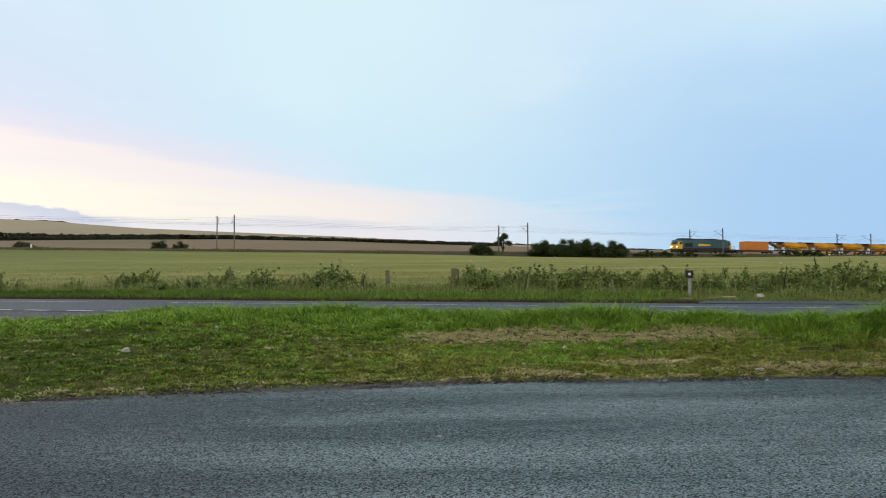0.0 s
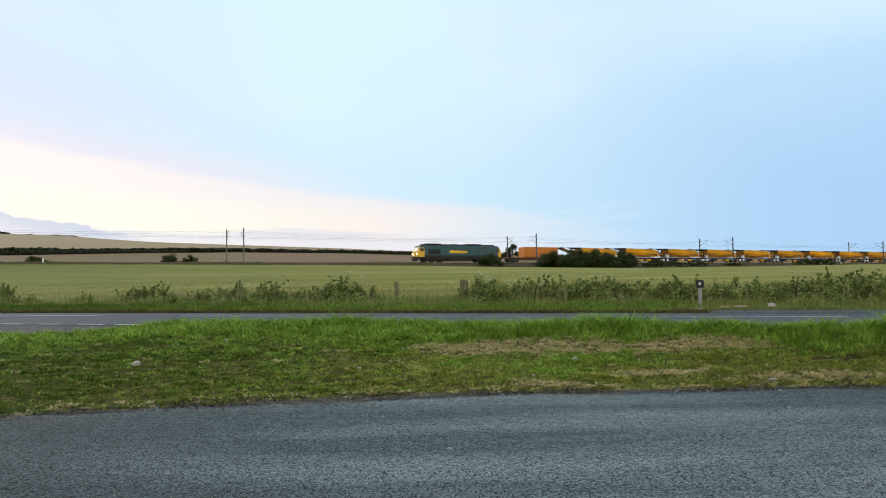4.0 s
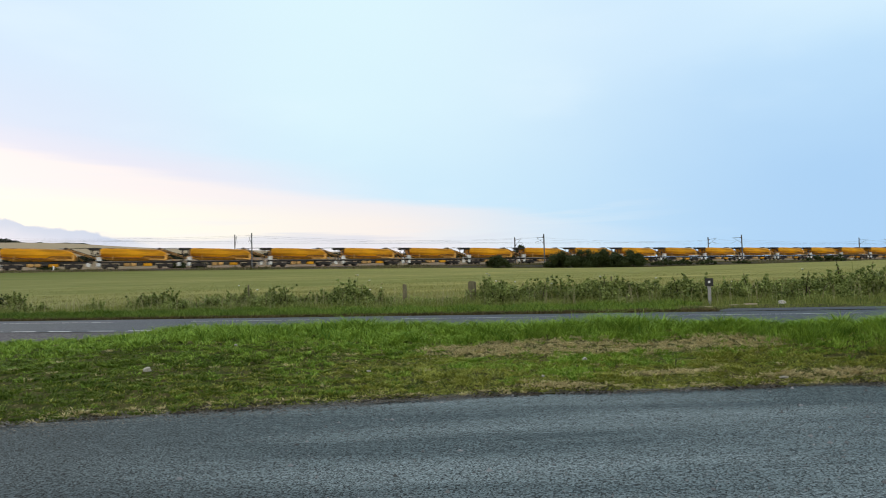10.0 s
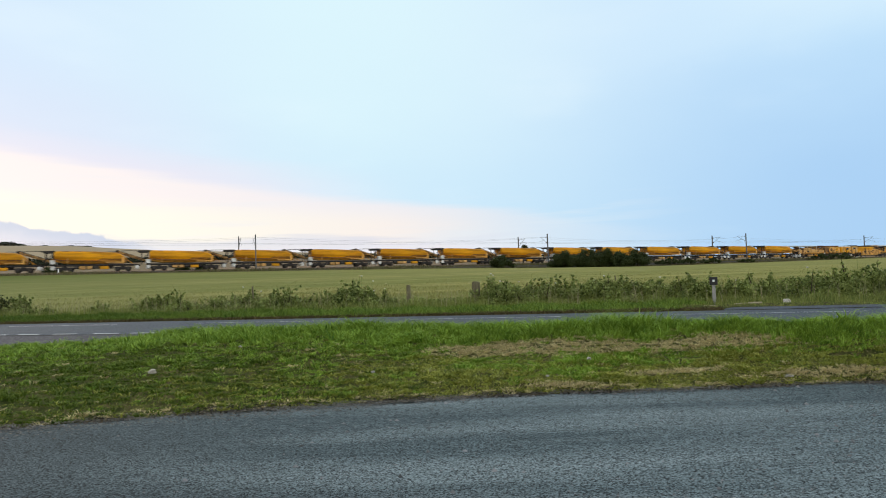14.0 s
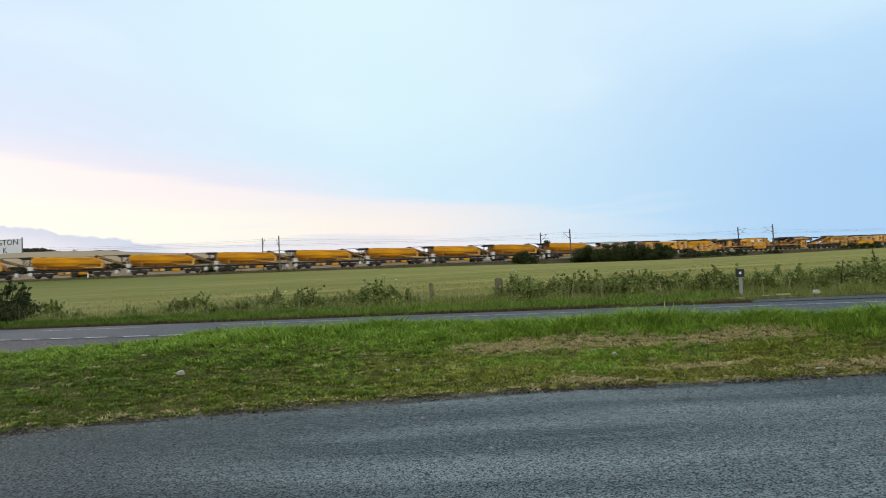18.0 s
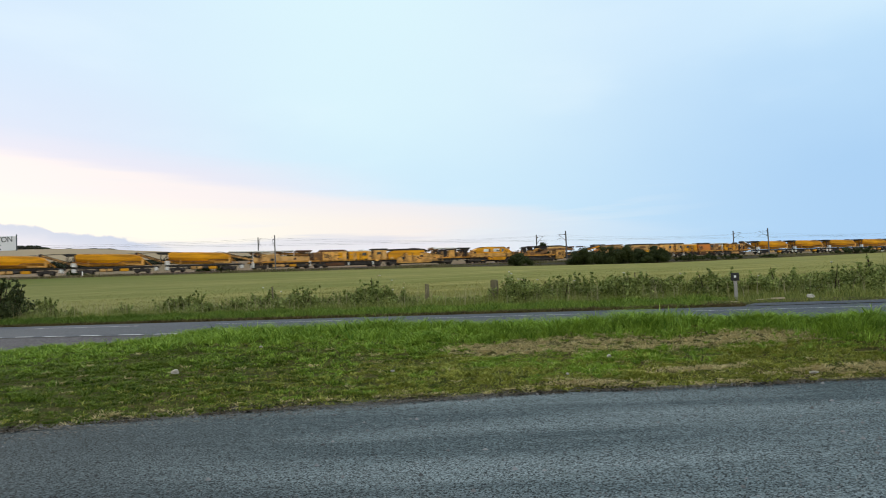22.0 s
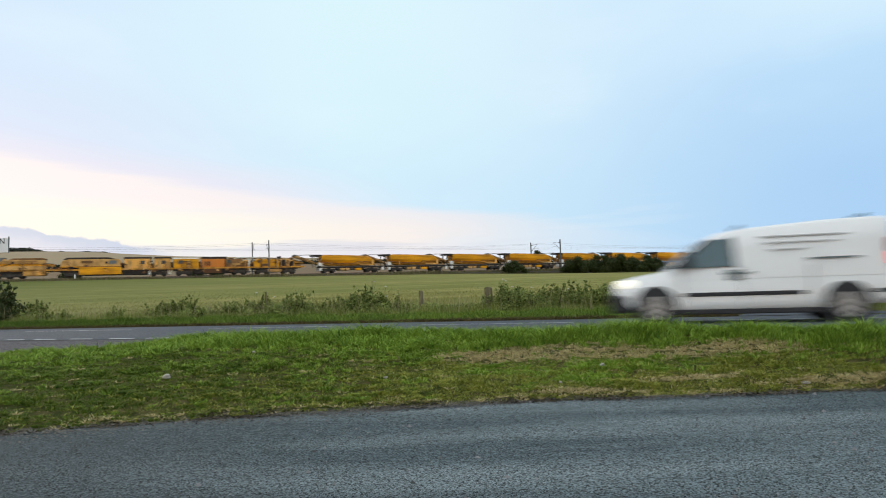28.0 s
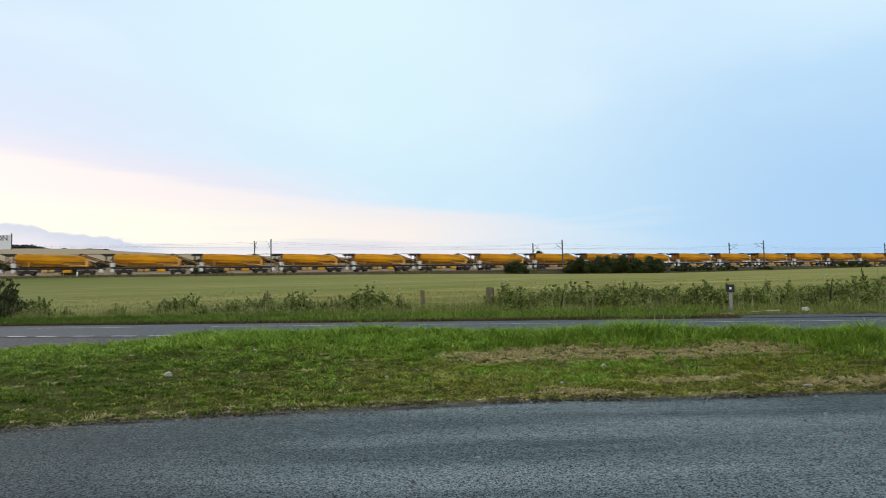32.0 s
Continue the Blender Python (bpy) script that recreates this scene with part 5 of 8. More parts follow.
    slab(t, "chain_drum", "under_grey", 11.2, 11.9, 0.6, 1.6, 1.3)
    for x in (0.4, 2.0, 3.8, 5.2):
        slab(t, "roof_post", "dark_steel", x, x + 0.12, 1.2, 3.2, 1.15)
    pipes(t, 0.4, 6.5, 2.6, 12, 6)
    conveyor(t, 12.4, 1.45, 20.4, 3.25, 2.0, "wagon_yellow", "stacker")
    shape(t, "stacker_hood", "galvanised", [(19.2, 3.05), (19.0, 3.5), (22.2, 3.5), (22.0, 3.0)], 0.9, label="grey hood")

    # tank and conveyor unit
    t = coach("conveyor_unit", 380.4, "yellow brown conveyor unit with a long roof", "rail machine", group)
    works(t, 5.6, 15.2, 76, (14.8, 2.35, 7.2, 2.75), 2.3)
    chassis(t, 0.2, 13.8, bogies=(2.4, 8.6), axles=3)
    shape(t, "lower_body", "wagon_tan", [(0.3, 1.2), (0.3, 1.42), (5.2, 1.55), (6.4, 2.05), (13.8, 2.1), (13.8, 1.2)], 1.36)
    shape(t, "frame_arm", "wagon_yellow", [(6.2, 2.0), (7.2, 2.55), (10.6, 2.75), (13.6, 2.3), (13.6, 2.1), (6.8, 2.0)], 1.2)
    shape(t, "roof", "wagon_brown", [(8.5, 3.05), (9.0, 3.35), (13.4, 3.40), (13.8, 3.2)], 1.1)
    shape(t, "upper_body", "wagon_tan", [(7.2, 2.5), (7.6, 2.95), (8.6, 3.1), (13.6, 3.1), (13.6, 2.4)], 1.25)
    slab(t, "step_box", "wagon_yellow_pale", 10.6, 13.7, 0.5, 1.2, 1.34)
    pipes(t, 6.5, 12.0, 2.4, 12, 7), rails_along(t, 7.5, 12.5, 2.1, 2.8)

    # crew and workshop unit
    t = coach("crew_unit", 395.5, "long tan crew unit with twin driving cabs", "rail machine", group)
    works(t, -0.6, 16.8, 77, None, 2.2)
    chassis(t, 0.1, 17.2, bogies=(2.0, 15.2), axles=2)
    b = shape(t, "cabin", "wagon_tan", [(0.2, 1.9), (0.4, 2.9), (1.4, 3.1), (8.9, 3.12), (9.2, 2.8), (9.2, 1.9)], 1.32)
    pane(b, 3.2, 5.0, 2.4, 2.85, 1.32, "wagon_brown", "hatch"), pane(b, 7.4, 8.5, 2.3, 2.85, 1.32, "window_grey")
    shape(t, "roof", "dark_steel", [(0.6, 3.12), (1.2, 3.42), (7.4, 3.42), (8.2, 3.2)], 1.1)
    shape(t, "lower_body", "wagon_yellow", [(2.9, 0.5), (2.9, 1.7), (0.2, 1.7), (0.2, 1.95), (9.3, 1.95), (9.3, 0.5)], 1.37)
    shape(t, "band", "wagon_brown", [(0.2, 1.9), (9.3, 1.9), (9.3, 1.78), (0.2, 1.78)], 1.40)
    for x0, x1, wx in ((9.75, 13.9, 12.2), (14.5, 17.1, 15.5)):
        b = slab(t, "driving_cab", "wagon_yellow_pale", x0, x1, 1.25, 3.1, 1.36)
        pane(b, wx, wx + 0.75, 2.15, 2.75)
        pane(b, x0 + 0.5, x0 + 1.1, 1.35, 2.8, 1.36, "wagon_tan", "door")
        slab(t, "cab_roof", "dark_steel", x0 - 0.1, x1 + 0.2, 3.1, 3.42, 1.1)
        slab(t, "end_step", "white_steel", x1 - 0.4, x1, 0.35, 1.0, 1.36)

    # second power house
    t = coach("power_wagon", 412.4, "yellow and orange power wagon with machinery", "rail machine", group)
    works(t, 0.0, 13.6, 78, (13.6, 2.3, 9.4, 2.85), 2.6)
    chassis(t, 0.1, 13.4, bogies=(1.9, 11.4))
    b = slab(t, "cabin", "wagon_yellow", 0.2, 4.35, 1.25, 3.0, 1.36)
    pane(b, 0.9, 1.75, 2.15, 2.75), pane(b, 2.4, 3.0, 1.35, 2.8, 1.36, "wagon_yellow_pale", "door")
    slab(t, "cabin_roof", "canopy_white", 0.1, 4.4, 3.0, 3.2, 1.2, label="white roof")
    b = slab(t, "engine_house", "container", 4.85, 8.8, 1.5, 2.95, 1.36)
    vents(b, 5.2, 6.4, 1.7, 2.5, 6)
    slab(t, "exhaust_hood", "dark_steel", 4.9, 9.2, 2.95, 3.38, 1.0)
    slab(t, "fuel_tank", "rust_frame", 5.2, 8.2, 0.4, 1.2, 1.3)
    b = slab(t, "pump_house", "wagon_brown", 8.95, 11.9, 1.3, 2.9, 1.25)
    pane(b, 9.2, 9.9, 2.2, 2.75, 1.25), pane(b, 10.1, 11.5, 1.8, 2.2, 1.25, "wagon_tan", "panel")
    rails_along(t, 9.0, 13.2, 1.3, 2.2), pipes(t, 8.8, 13.4, 2.5, 12, 8)
    slab(t, "canopy", "canopy_white", 11.0, 16.5, 3.1, 3.25, 1.15)
    slab(t, "end_post", "white_steel", 12.9, 13.3, 0.4, 2.9, 1.2)

    # hopper end of the machine
    t = coach("feeder_wagon", 425.7, "tan feeder wagon with boxes under a thin canopy", "rail machine", group)
    works(t, 0.2, 9.4, 79, (5.2, 2.95, 9.6, 2.2), 2.7)
    chassis(t, 0.2, 8.4, bogies=(2.0, 6.8))
    shape(t, "body", "wagon_yellow", [(0.4, 1.3), (0.3, 2.4), (1.0, 2.8), (4.6, 2.75), (5.0, 2.2), (5.0, 1.3)], 1.34)
    for x in (1.5, 2.9, 4.2):
        slab(t, "post", "wagon_brown", x, x + 0.3, 1.3, 3.0, 1.38)
    slab(t, "hatch", "wagon_brown", 1.7, 2.9, 1.5, 2.0, 1.38)
    b = slab(t, "tower", "wagon_tan", 5.3, 7.0, 1.3, 2.85, 1.2)
    pane(b, 5.5, 6.1, 1.5, 2.7, 1.2, "dark_steel", "opening"), pane(b, 6.4, 6.8, 1.8, 2.6, 1.2, "wagon_brown", "panel")
    slab(t, "end_frame", "dark_steel", 7.2, 7.6, 1.2, 3.0, 1.15)
    slab(t, "equipment_box", "wagon_tan", 2.9, 5.4, 0.45, 0.95, 1.3)
    pipes(t, 0.3, 8.2, 2.7, 10, 9)


machine()
for _k, (_name, _a, _b) in enumerate((("transfer_wagon", 0.8, 11.4), ("generator_wagon", 0.2, 14.6), ("screening_unit", 0.6, 17.4), ("control_unit", 0.2, 12.4), ("excavating_unit", 0.2, 12.8),
                                      ("conveyor_unit", 0.3, 13.4), ("crew_unit", 0.2, 16.8), ("power_wagon", 0.2, 13.2), ("feeder_wagon", 0.3, 8.0))):
    apparatus(bpy.data.objects[_name], _a, _b, 60 + _k, int(2.6 * (_b - _a)))


# ---------------------------------------------------------------- road vehicles
ROAD_TURN = math.degrees(math.atan(ROAD_M))
TRAFFIC = []                       # (thing, wheels, lane, [(seconds, metres along the road)], way, wheel radius)


def loft(bm, rings, cap=True):
    rows = [[bm.verts.new(p) for p in ring] for ring in rings]
    for a, b in zip(rows, rows[1:]):
        for i in range(len(a) - 1):
            bm.faces.new((a[i], a[i + 1], b[i + 1], b[i]))
    if cap:
        bm.faces.new(rows[0][::-1])
        bm.faces.new(rows[-1])
    return bm


def shell(name, mat, stations, parent):
    """The lower body: stations of x, sill, shoulder, top, half width."""
    bm = B()
    rings = []
    for x, zb, zs, zt, w in stations:
        half = [(w * 0.92, zb), (w * 0.995, zb + 0.07), (w, zb + 0.16), (w * 0.985, zs), (w * 0.90, zt - 0.015), (w * 0.6, zt), (0.0, zt + 0.008)]
        rings.append([(x, -y, z) for y, z in half] + [(x, y, z) for y, z in half[-2::-1]] + [(x, -w * 0.90, zb)])
    loft(bm, rings)
    bmesh.ops.remove_doubles(bm, verts=bm.verts, dist=0.0005)
    bmesh.ops.recalc_face_normals(bm, faces=bm.faces)
    ob = part(name, bm, mat, parent)
    ob.data.shade_smooth()
    return ob


def house(name, mat, stations, parent, label=""):
    """Cabin: stations of x, base, top, half width at the base and at the top."""
    bm = B()
    rings = []
    for x, zb, zt, wb, wt in stations:
        half = [(wb, zb), (wb + (wt - wb) * 0.55, zb + (zt - zb) * 0.6), (wt, zt - 0.07), (wt * 0.86, zt - 0.012), (wt * 0.5, zt + 0.006), (0, zt + 0.012)]
        rings.append([(x, -y, z) for y, z in half] + [(x, y, z) for y, z in half[-2::-1]])
    loft(bm, rings)
    bmesh.ops.recalc_face_normals(bm, faces=bm.faces)
    ob = part(name, bm, mat, parent, label)
    ob.data.shade_smooth()
    return ob


def road_wheel(parent, x, y, r, spokes, width=0.2):
    side = -1 if y < 0 else 1
    bm = B()
    rod(bm, (0, -width / 2, 0), (0, width / 2, 0), r, 28)
    edges = [e for e in bm.edges if abs(e.verts[0].co.y) > width / 2 - 0.01 and abs(e.verts[1].co.y) > width / 2 - 0.01]
    bmesh.ops.bevel(bm, geom=edges, offset=0.03, segments=2, affect="EDGES")
    tyre = part("wheel", bm, "black_rubber", parent)
    tyre.matrix_basis = pose(x, y, r)
    bm = B()
    rod(bm, (0, side * (width / 2 - 0.01), 0), (0, side * (width / 2 + 0.012), 0), r * 0.66, 24)
    part("rim", bm, "under_grey", tyre)
    bm = B()
    for k in range(spokes):
        a = 2 * math.pi * k / spokes
        bar(bm, (r * 0.10 * math.cos(a), side * (width / 2 + 0.02), r * 0.10 * math.sin(a)), (r * 0.64 * math.cos(a), side * (width / 2 + 0.02), r * 0.64 * math.sin(a)), 0.05, 0.075)
    rod(bm, (0, side * (width / 2 + 0.005), 0), (0, side * (width / 2 + 0.035), 0), r * 0.17, 12)
    part("spokes", bm, "alloy", tyre)
    ring = B()
    n = 24
    rows = []
    for k in range(n + 1):
        a = 2 * math.pi * k / n
        rows.append([ring.verts.new((q * math.cos(a), side * (width / 2 + d), q * math.sin(a))) for q, d in ((r * 0.58, 0.014), (r * 0.6, 0.03), (r * 0.68, 0.03), (r * 0.7, 0.005))])
    for a, b in zip(rows, rows[1:]):
        for i in range(3):
            ring.faces.new((a[i], a[i + 1], b[i + 1], b[i]))
    part("rim_lip", ring, "alloy", tyre)
    return tyre


def arch(parent, x, r, half):
    for y in (-half - 0.012, half - 0.09):
        bm = B()
        rod(bm, (x, y, r + 0.03), (x, y + 0.10, r + 0.03), r + 0.06, 26)
        part("wheel_arch", bm, "black_plastic", parent)


def side_pane(parent, profile, half0, half1, z0, z1, mat="glass_dark", name="side_window"):
    """A side window that leans with the cabin's side: half0 at z0, half1 at z1."""
    for side in (-1, 1):
        bm = B()
        lean = lambda z: half0 + (half1 - half0) * (z - z0) / (z1 - z0)
        a = [bm.verts.new((x, side * (lean(z) + 0.012), z)) for x, z in profile]
        b = [bm.verts.new((x, side * (lean(z) - 0.03), z)) for x, z in profile]
        n = len(a)
        bm.faces.new(a if side < 0 else a[::-1])
        for i in range(n):
            bm.faces.new((a[i], b[i], b[(i + 1) % n], a[(i + 1) % n]))
        bmesh.ops.recalc_face_normals(bm, faces=bm.faces)
        part(name, bm, mat, parent)


def cross_pane(parent, x0, z0, w0, x1, z1, w1, mat="glass_dark", name="windscreen", out=0.015):
    """A screen across the car from a lower edge to an upper edge."""
    bm = B()
    d = Vector((x1 - x0, 0, z1 - z0)).normalized()
    nrm = Vector((-d.z, 0, d.x)) * (out if x1 > x0 else -out)
    p = [Vector((x0, -w0, z0)), Vector((x0, w0, z0)), Vector((x1, w1, z1)), Vector((x1, -w1, z1))]
    a = [bm.verts.new(q + nrm) for q in p]
    b = [bm.verts.new(q - nrm) for q in p]
    bm.faces.new(a), bm.faces.new(b[::-1])
    for i in range(4):
        bm.faces.new((a[i], b[i], b[(i + 1) % 4], a[(i + 1) % 4]))
    bmesh.ops.recalc_face_normals(bm, faces=bm.faces)
    part(name, bm, mat, parent)


def blocks(parent, name, mat, boxes, bevel=0.02, label=""):
    for b in boxes:
        bm = B()
        box(bm, *b, bevel)
        part(name, bm, mat, parent, label)


def vehicle(name, label, category, lane, way, rows):
    ob = thing(name, Matrix.Identity(4), label, category)
    TRAFFIC.append((ob, [], lane, rows, way))
    return ob


def white_van():
    v = vehicle("panel_van", "white panel van, dusty sides, dark lower bumpers, lamps lit", "van", 14.1, -1,
                [(27.8, 9.6), (28.0, 5.85), (28.2, 2.4), (28.5, -2.75), (28.7, -6.2), (29.0, -11.2)])
    n = -2.34
    X = lambda x: x + n
    body = shell("body", "van_white", [(X(0.08), 0.42, 0.60, 0.76, 0.66), (X(0.20), 0.30, 0.60, 0.84, 0.78), (X(0.5), 0.26, 0.62, 0.90, 0.84), (X(0.95), 0.24, 0.72, 0.97, 0.875),
                                       (X(1.3), 0.24, 0.80, 1.01, 0.88), (X(3.6), 0.26, 0.80, 1.03, 0.885), (X(4.4), 0.32, 0.80, 1.03, 0.88), (X(4.72), 0.42, 0.80, 1.03, 0.85)], v)
    cab = house("cabin", "van_white", [(X(0.98), 0.94, 0.985, 0.80, 0.70), (X(1.3), 0.80, 1.27, 0.868, 0.72), (X(1.65), 0.80, 1.53, 0.872, 0.73), (X(1.95), 0.80, 1.645, 0.874, 0.74),
                                       (X(2.4), 0.80, 1.71, 0.876, 0.78), (X(3.6), 0.80, 1.79, 0.878, 0.79), (X(4.5), 0.80, 1.81, 0.872, 0.78), (X(4.68), 0.82, 1.77, 0.85, 0.74)], v)
    cross_pane(cab, X(1.03), 1.01, 0.72, X(1.62), 1.50, 0.64)
    side_pane(cab, [(X(1.20), 1.015), (X(2.14), 1.03), (X(2.12), 1.53), (X(1.78), 1.50)], 0.882, 0.765, 1.015, 1.53, "window_grey")
    side_pane(cab, [(X(1.10), 1.0), (X(1.22), 1.02), (X(1.80), 1.52), (X(1.72), 1.53)], 0.884, 0.767, 1.0, 1.53, "black_plastic", "door_pillar")
    side_pane(cab, [(X(2.13), 1.0), (X(2.19), 1.0), (X(2.16), 1.56), (X(2.10), 1.56)], 0.882, 0.76, 1.0, 1.56, "black_plastic", "window_seal")
    side_pane(cab, [(X(1.30), 1.12), (X(1.42), 1.10), (X(1.44), 1.30), (X(1.36), 1.29)], 0.892, 0.78, 1.02, 1.53, "black_plastic", "mirror_mount")
    cross_pane(cab, X(4.73), 1.12, 0.62, X(4.69), 1.60, 0.56, "van_white", "rear_door", 0.012)
    blocks(cab, "door_gap", "black_plastic", [(X(4.735), X(4.745), -0.008, 0.008, 0.75, 1.7)], 0)
    blocks(body, "bumper", "black_plastic", [(X(0.0), X(0.42), -0.80, 0.80, 0.22, 0.56), (X(4.48), X(4.78), -0.85, 0.85, 0.32, 0.50)], 0.06, "dark plastic bumper")
    blocks(body, "side_moulding", "black_plastic", [(X(1.30), X(3.25), -0.905, -0.86, 0.50, 0.57), (X(1.30), X(3.25), 0.86, 0.905, 0.50, 0.57), (X(4.30), X(4.6), -0.90, -0.86, 0.50, 0.57)], 0.015)
    blocks(body, "sill", "black_plastic", [(X(1.1), X(3.5), -0.86, 0.86, 0.18, 0.27)], 0.02)
    blocks(body, "headlamp", "head_lamp", [(X(0.12), X(0.46), -0.80, -0.52, 0.68, 0.83), (X(0.12), X(0.46), 0.52, 0.80, 0.68, 0.83)], 0.05, "lit headlamp")
    blocks(cab, "tail_lamp", "tail_lamp", [(X(4.58), X(4.74), -0.875, -0.73, 0.98, 1.18), (X(4.58), X(4.74), 0.73, 0.875, 0.98, 1.18)], 0.03, "lit red tail lamp")
    blocks(cab, "tail_lens", "tail_lens", [(X(4.58), X(4.735), -0.86, -0.73, 1.18, 1.42), (X(4.58), X(4.735), 0.73, 0.86, 1.18, 1.42)], 0.03)
    blocks(body, "plate_recess", "black_plastic", [(X(4.68), X(4.745), -0.62, 0.62, 0.92, 1.05)], 0.01)
    blocks(body, "number_plate", "number_plate", [(X(4.74), X(4.755), -0.26, 0.26, 0.935, 1.035), (X(-0.02), X(0.0), -0.26, 0.26, 0.40, 0.51)], 0.004)
    blocks(body, "door_handle", "window_grey", [(X(1.98), X(2.10), -0.90, -0.87, 0.88, 0.92), (X(2.30), X(2.42), -0.90, -0.87, 0.88, 0.92)], 0.01)
    blocks(body, "emblem", "window_grey", [(X(2.05), X(2.26), -0.892, -0.875, 0.78, 0.96)], 0.004)
    # unreadable lettering as plain bars
    blocks(cab, "lettering_bar", "faded_print", [(X(2.60), X(3.95), -0.845, -0.815, 1.51, 1.535), (X(2.65), X(3.8), -0.86, -0.835, 1.40, 1.425), (X(2.75), X(3.3), -0.875, -0.85, 1.28, 1.30)], 0.003)
    blocks(cab, "lettering_bar", "window_grey", [(X(3.35), X(4.1), -0.893, -0.87, 1.10, 1.13)], 0.003)
    blocks(body, "door_gap", "black_plastic", [(X(1.26), X(1.272), -0.886, -0.87, 0.35, 1.0), (X(2.28), X(2.292), -0.888, -0.87, 0.35, 1.0), (X(3.38), X(3.392), -0.89, -0.87, 0.35, 1.0)], 0)
    for x in (2.3, 4.3):
        bm = B()
        rod(bm, (X(x), -0.62, 1.855 if x > 3 else 1.765), (X(x), 0.62, 1.855 if x > 3 else 1.765), 0.014, 8)
        for y in (-0.58, 0.58):
            bar(bm, (X(x), y, 1.70), (X(x), y, 1.855 if x > 3 else 1.765), 0.03)
        part("roof_bar", bm, "black_plastic", cab)
    for y in (-0.97, 0.97):
        bm = B()
        box(bm, X(1.26), X(1.44), y - 0.1, y + 0.1, 1.02, 1.24, 0.04)
        part("mirror", bm, "black_plastic", cab)
    for x in (0.80, 3.90):
        arch(body, X(x), 0.31, 0.88)
        for y in (-0.78, 0.78):
            TRAFFIC[-1][1].append(road_wheel(v, X(x), y, 0.31, 7))


def silver_coupe():
    v = vehicle("coupe", "silver two-door coupe with dark windows, tail lamps lit", "car", 14.4, -1,
                [(30.0, 3.82), (30.2, 0.55), (30.5, -3.85), (30.7, -6.95), (31.0, -11.75)])
    X = lambda x: x - 2.32
    body = shell("body", "silver_paint", [(X(0.0), 0.30, 0.52, 0.66, 0.70), (X(0.10), 0.22, 0.56, 0.72, 0.82), (X(0.35), 0.18, 0.60, 0.78, 0.875), (X(0.7), 0.18, 0.64, 0.83, 0.90), (X(1.4), 0.18, 0.70, 0.90, 0.905),
                                          (X(2.2), 0.18, 0.74, 0.93, 0.91), (X(3.2), 0.19, 0.78, 0.97, 0.915), (X(3.9), 0.22, 0.80, 0.98, 0.90), (X(4.35), 0.30, 0.78, 0.98, 0.84), (X(4.62), 0.40, 0.70, 0.92, 0.74)], v)
    cab = house("cabin", "silver_paint", [(X(1.30), 0.86, 0.89, 0.74, 0.60), (X(1.7), 0.88, 1.10, 0.78, 0.60), (X(2.1), 0.88, 1.29, 0.80, 0.59), (X(2.5), 0.88, 1.36, 0.80, 0.59), (X(2.9), 0.90, 1.37, 0.80, 0.59),
                                          (X(3.35), 0.92, 1.31, 0.79, 0.58), (X(3.75), 0.94, 1.17, 0.76, 0.57), (X(4.15), 0.94, 1.02, 0.72, 0.60), (X(4.3), 0.94, 0.985, 0.70, 0.62)], v)
    cross_pane(cab, X(1.40), 0.935, 0.62, X(2.10), 1.28, 0.54)
    cross_pane(cab, X(4.14), 1.035, 0.58, X(3.40), 1.305, 0.50, "glass_dark", "rear_window")
    side_pane(cab, [(X(1.62), 0.95), (X(2.62), 0.965), (X(2.60), 1.30), (X(2.2), 1.25), (X(1.9), 1.12)], 0.80, 0.645, 0.95, 1.30, "window_grey")
    side_pane(cab, [(X(2.68), 0.965), (X(3.62), 1.0), (X(3.5), 1.12), (X(3.15), 1.26), (X(2.66), 1.305)], 0.80, 0.645, 0.965, 1.305, name="rear_side_window")
    side_pane(cab, [(X(2.61), 0.97), (X(2.69), 0.97), (X(2.67), 1.30), (X(2.59), 1.30)], 0.801, 0.646, 0.97, 1.30, "black_plastic", "door_pillar")
    blocks(body, "sill", "black_plastic", [(X(1.2), X(3.3), -0.86, 0.86, 0.15, 0.22), (X(4.2), X(4.6), -0.70, 0.70, 0.26, 0.42)], 0.02)
    blocks(body, "headlamp", "head_lens", [(X(0.08), X(0.42), -0.80, -0.45, 0.56, 0.68), (X(0.08), X(0.42), 0.45, 0.80, 0.56, 0.68)], 0.04)
    blocks(body, "grille", "black_plastic", [(X(-0.01), X(0.1), -0.36, 0.36, 0.42, 0.60)], 0.02)
    blocks(body, "tail_lamp", "tail_lamp", [(X(4.22), X(4.62), -0.82, -0.50, 0.74, 0.87), (X(4.22), X(4.62), 0.50, 0.82, 0.74, 0.87)], 0.03, "lit red tail lamp")
    blocks(body, "number_plate", "number_plate", [(X(4.655), X(4.67), -0.26, 0.26, 0.60, 0.71)], 0.004)
    blocks(body, "boot_lip", "silver_paint", [(X(4.15), X(4.50), -0.66, 0.66, 0.955, 0.99)], 0.012)
    blocks(body, "door_gap", "black_plastic", [(X(1.55), X(1.565), -0.916, -0.90, 0.3, 0.9), (X(2.85), X(2.865), -0.92, -0.905, 0.3, 0.93)], 0)
    blocks(body, "door_handle", "silver_paint", [(X(2.58), X(2.80), -0.93, -0.90, 0.78, 0.81)], 0.008)
    for y in (-0.93, 0.93):
        bm = B()
        box(bm, X(1.66), X(1.84), y - 0.09, y + 0.09, 0.93, 1.05, 0.035)
        part("mirror", bm, "black_plastic", cab)
    for x in (0.68, 3.50):
        arch(body, X(x), 0.33, 0.905)
        for y in (-0.80, 0.80):
            TRAFFIC[-1][1].append(road_wheel(v, X(x), y, 0.33, 5, 0.22))


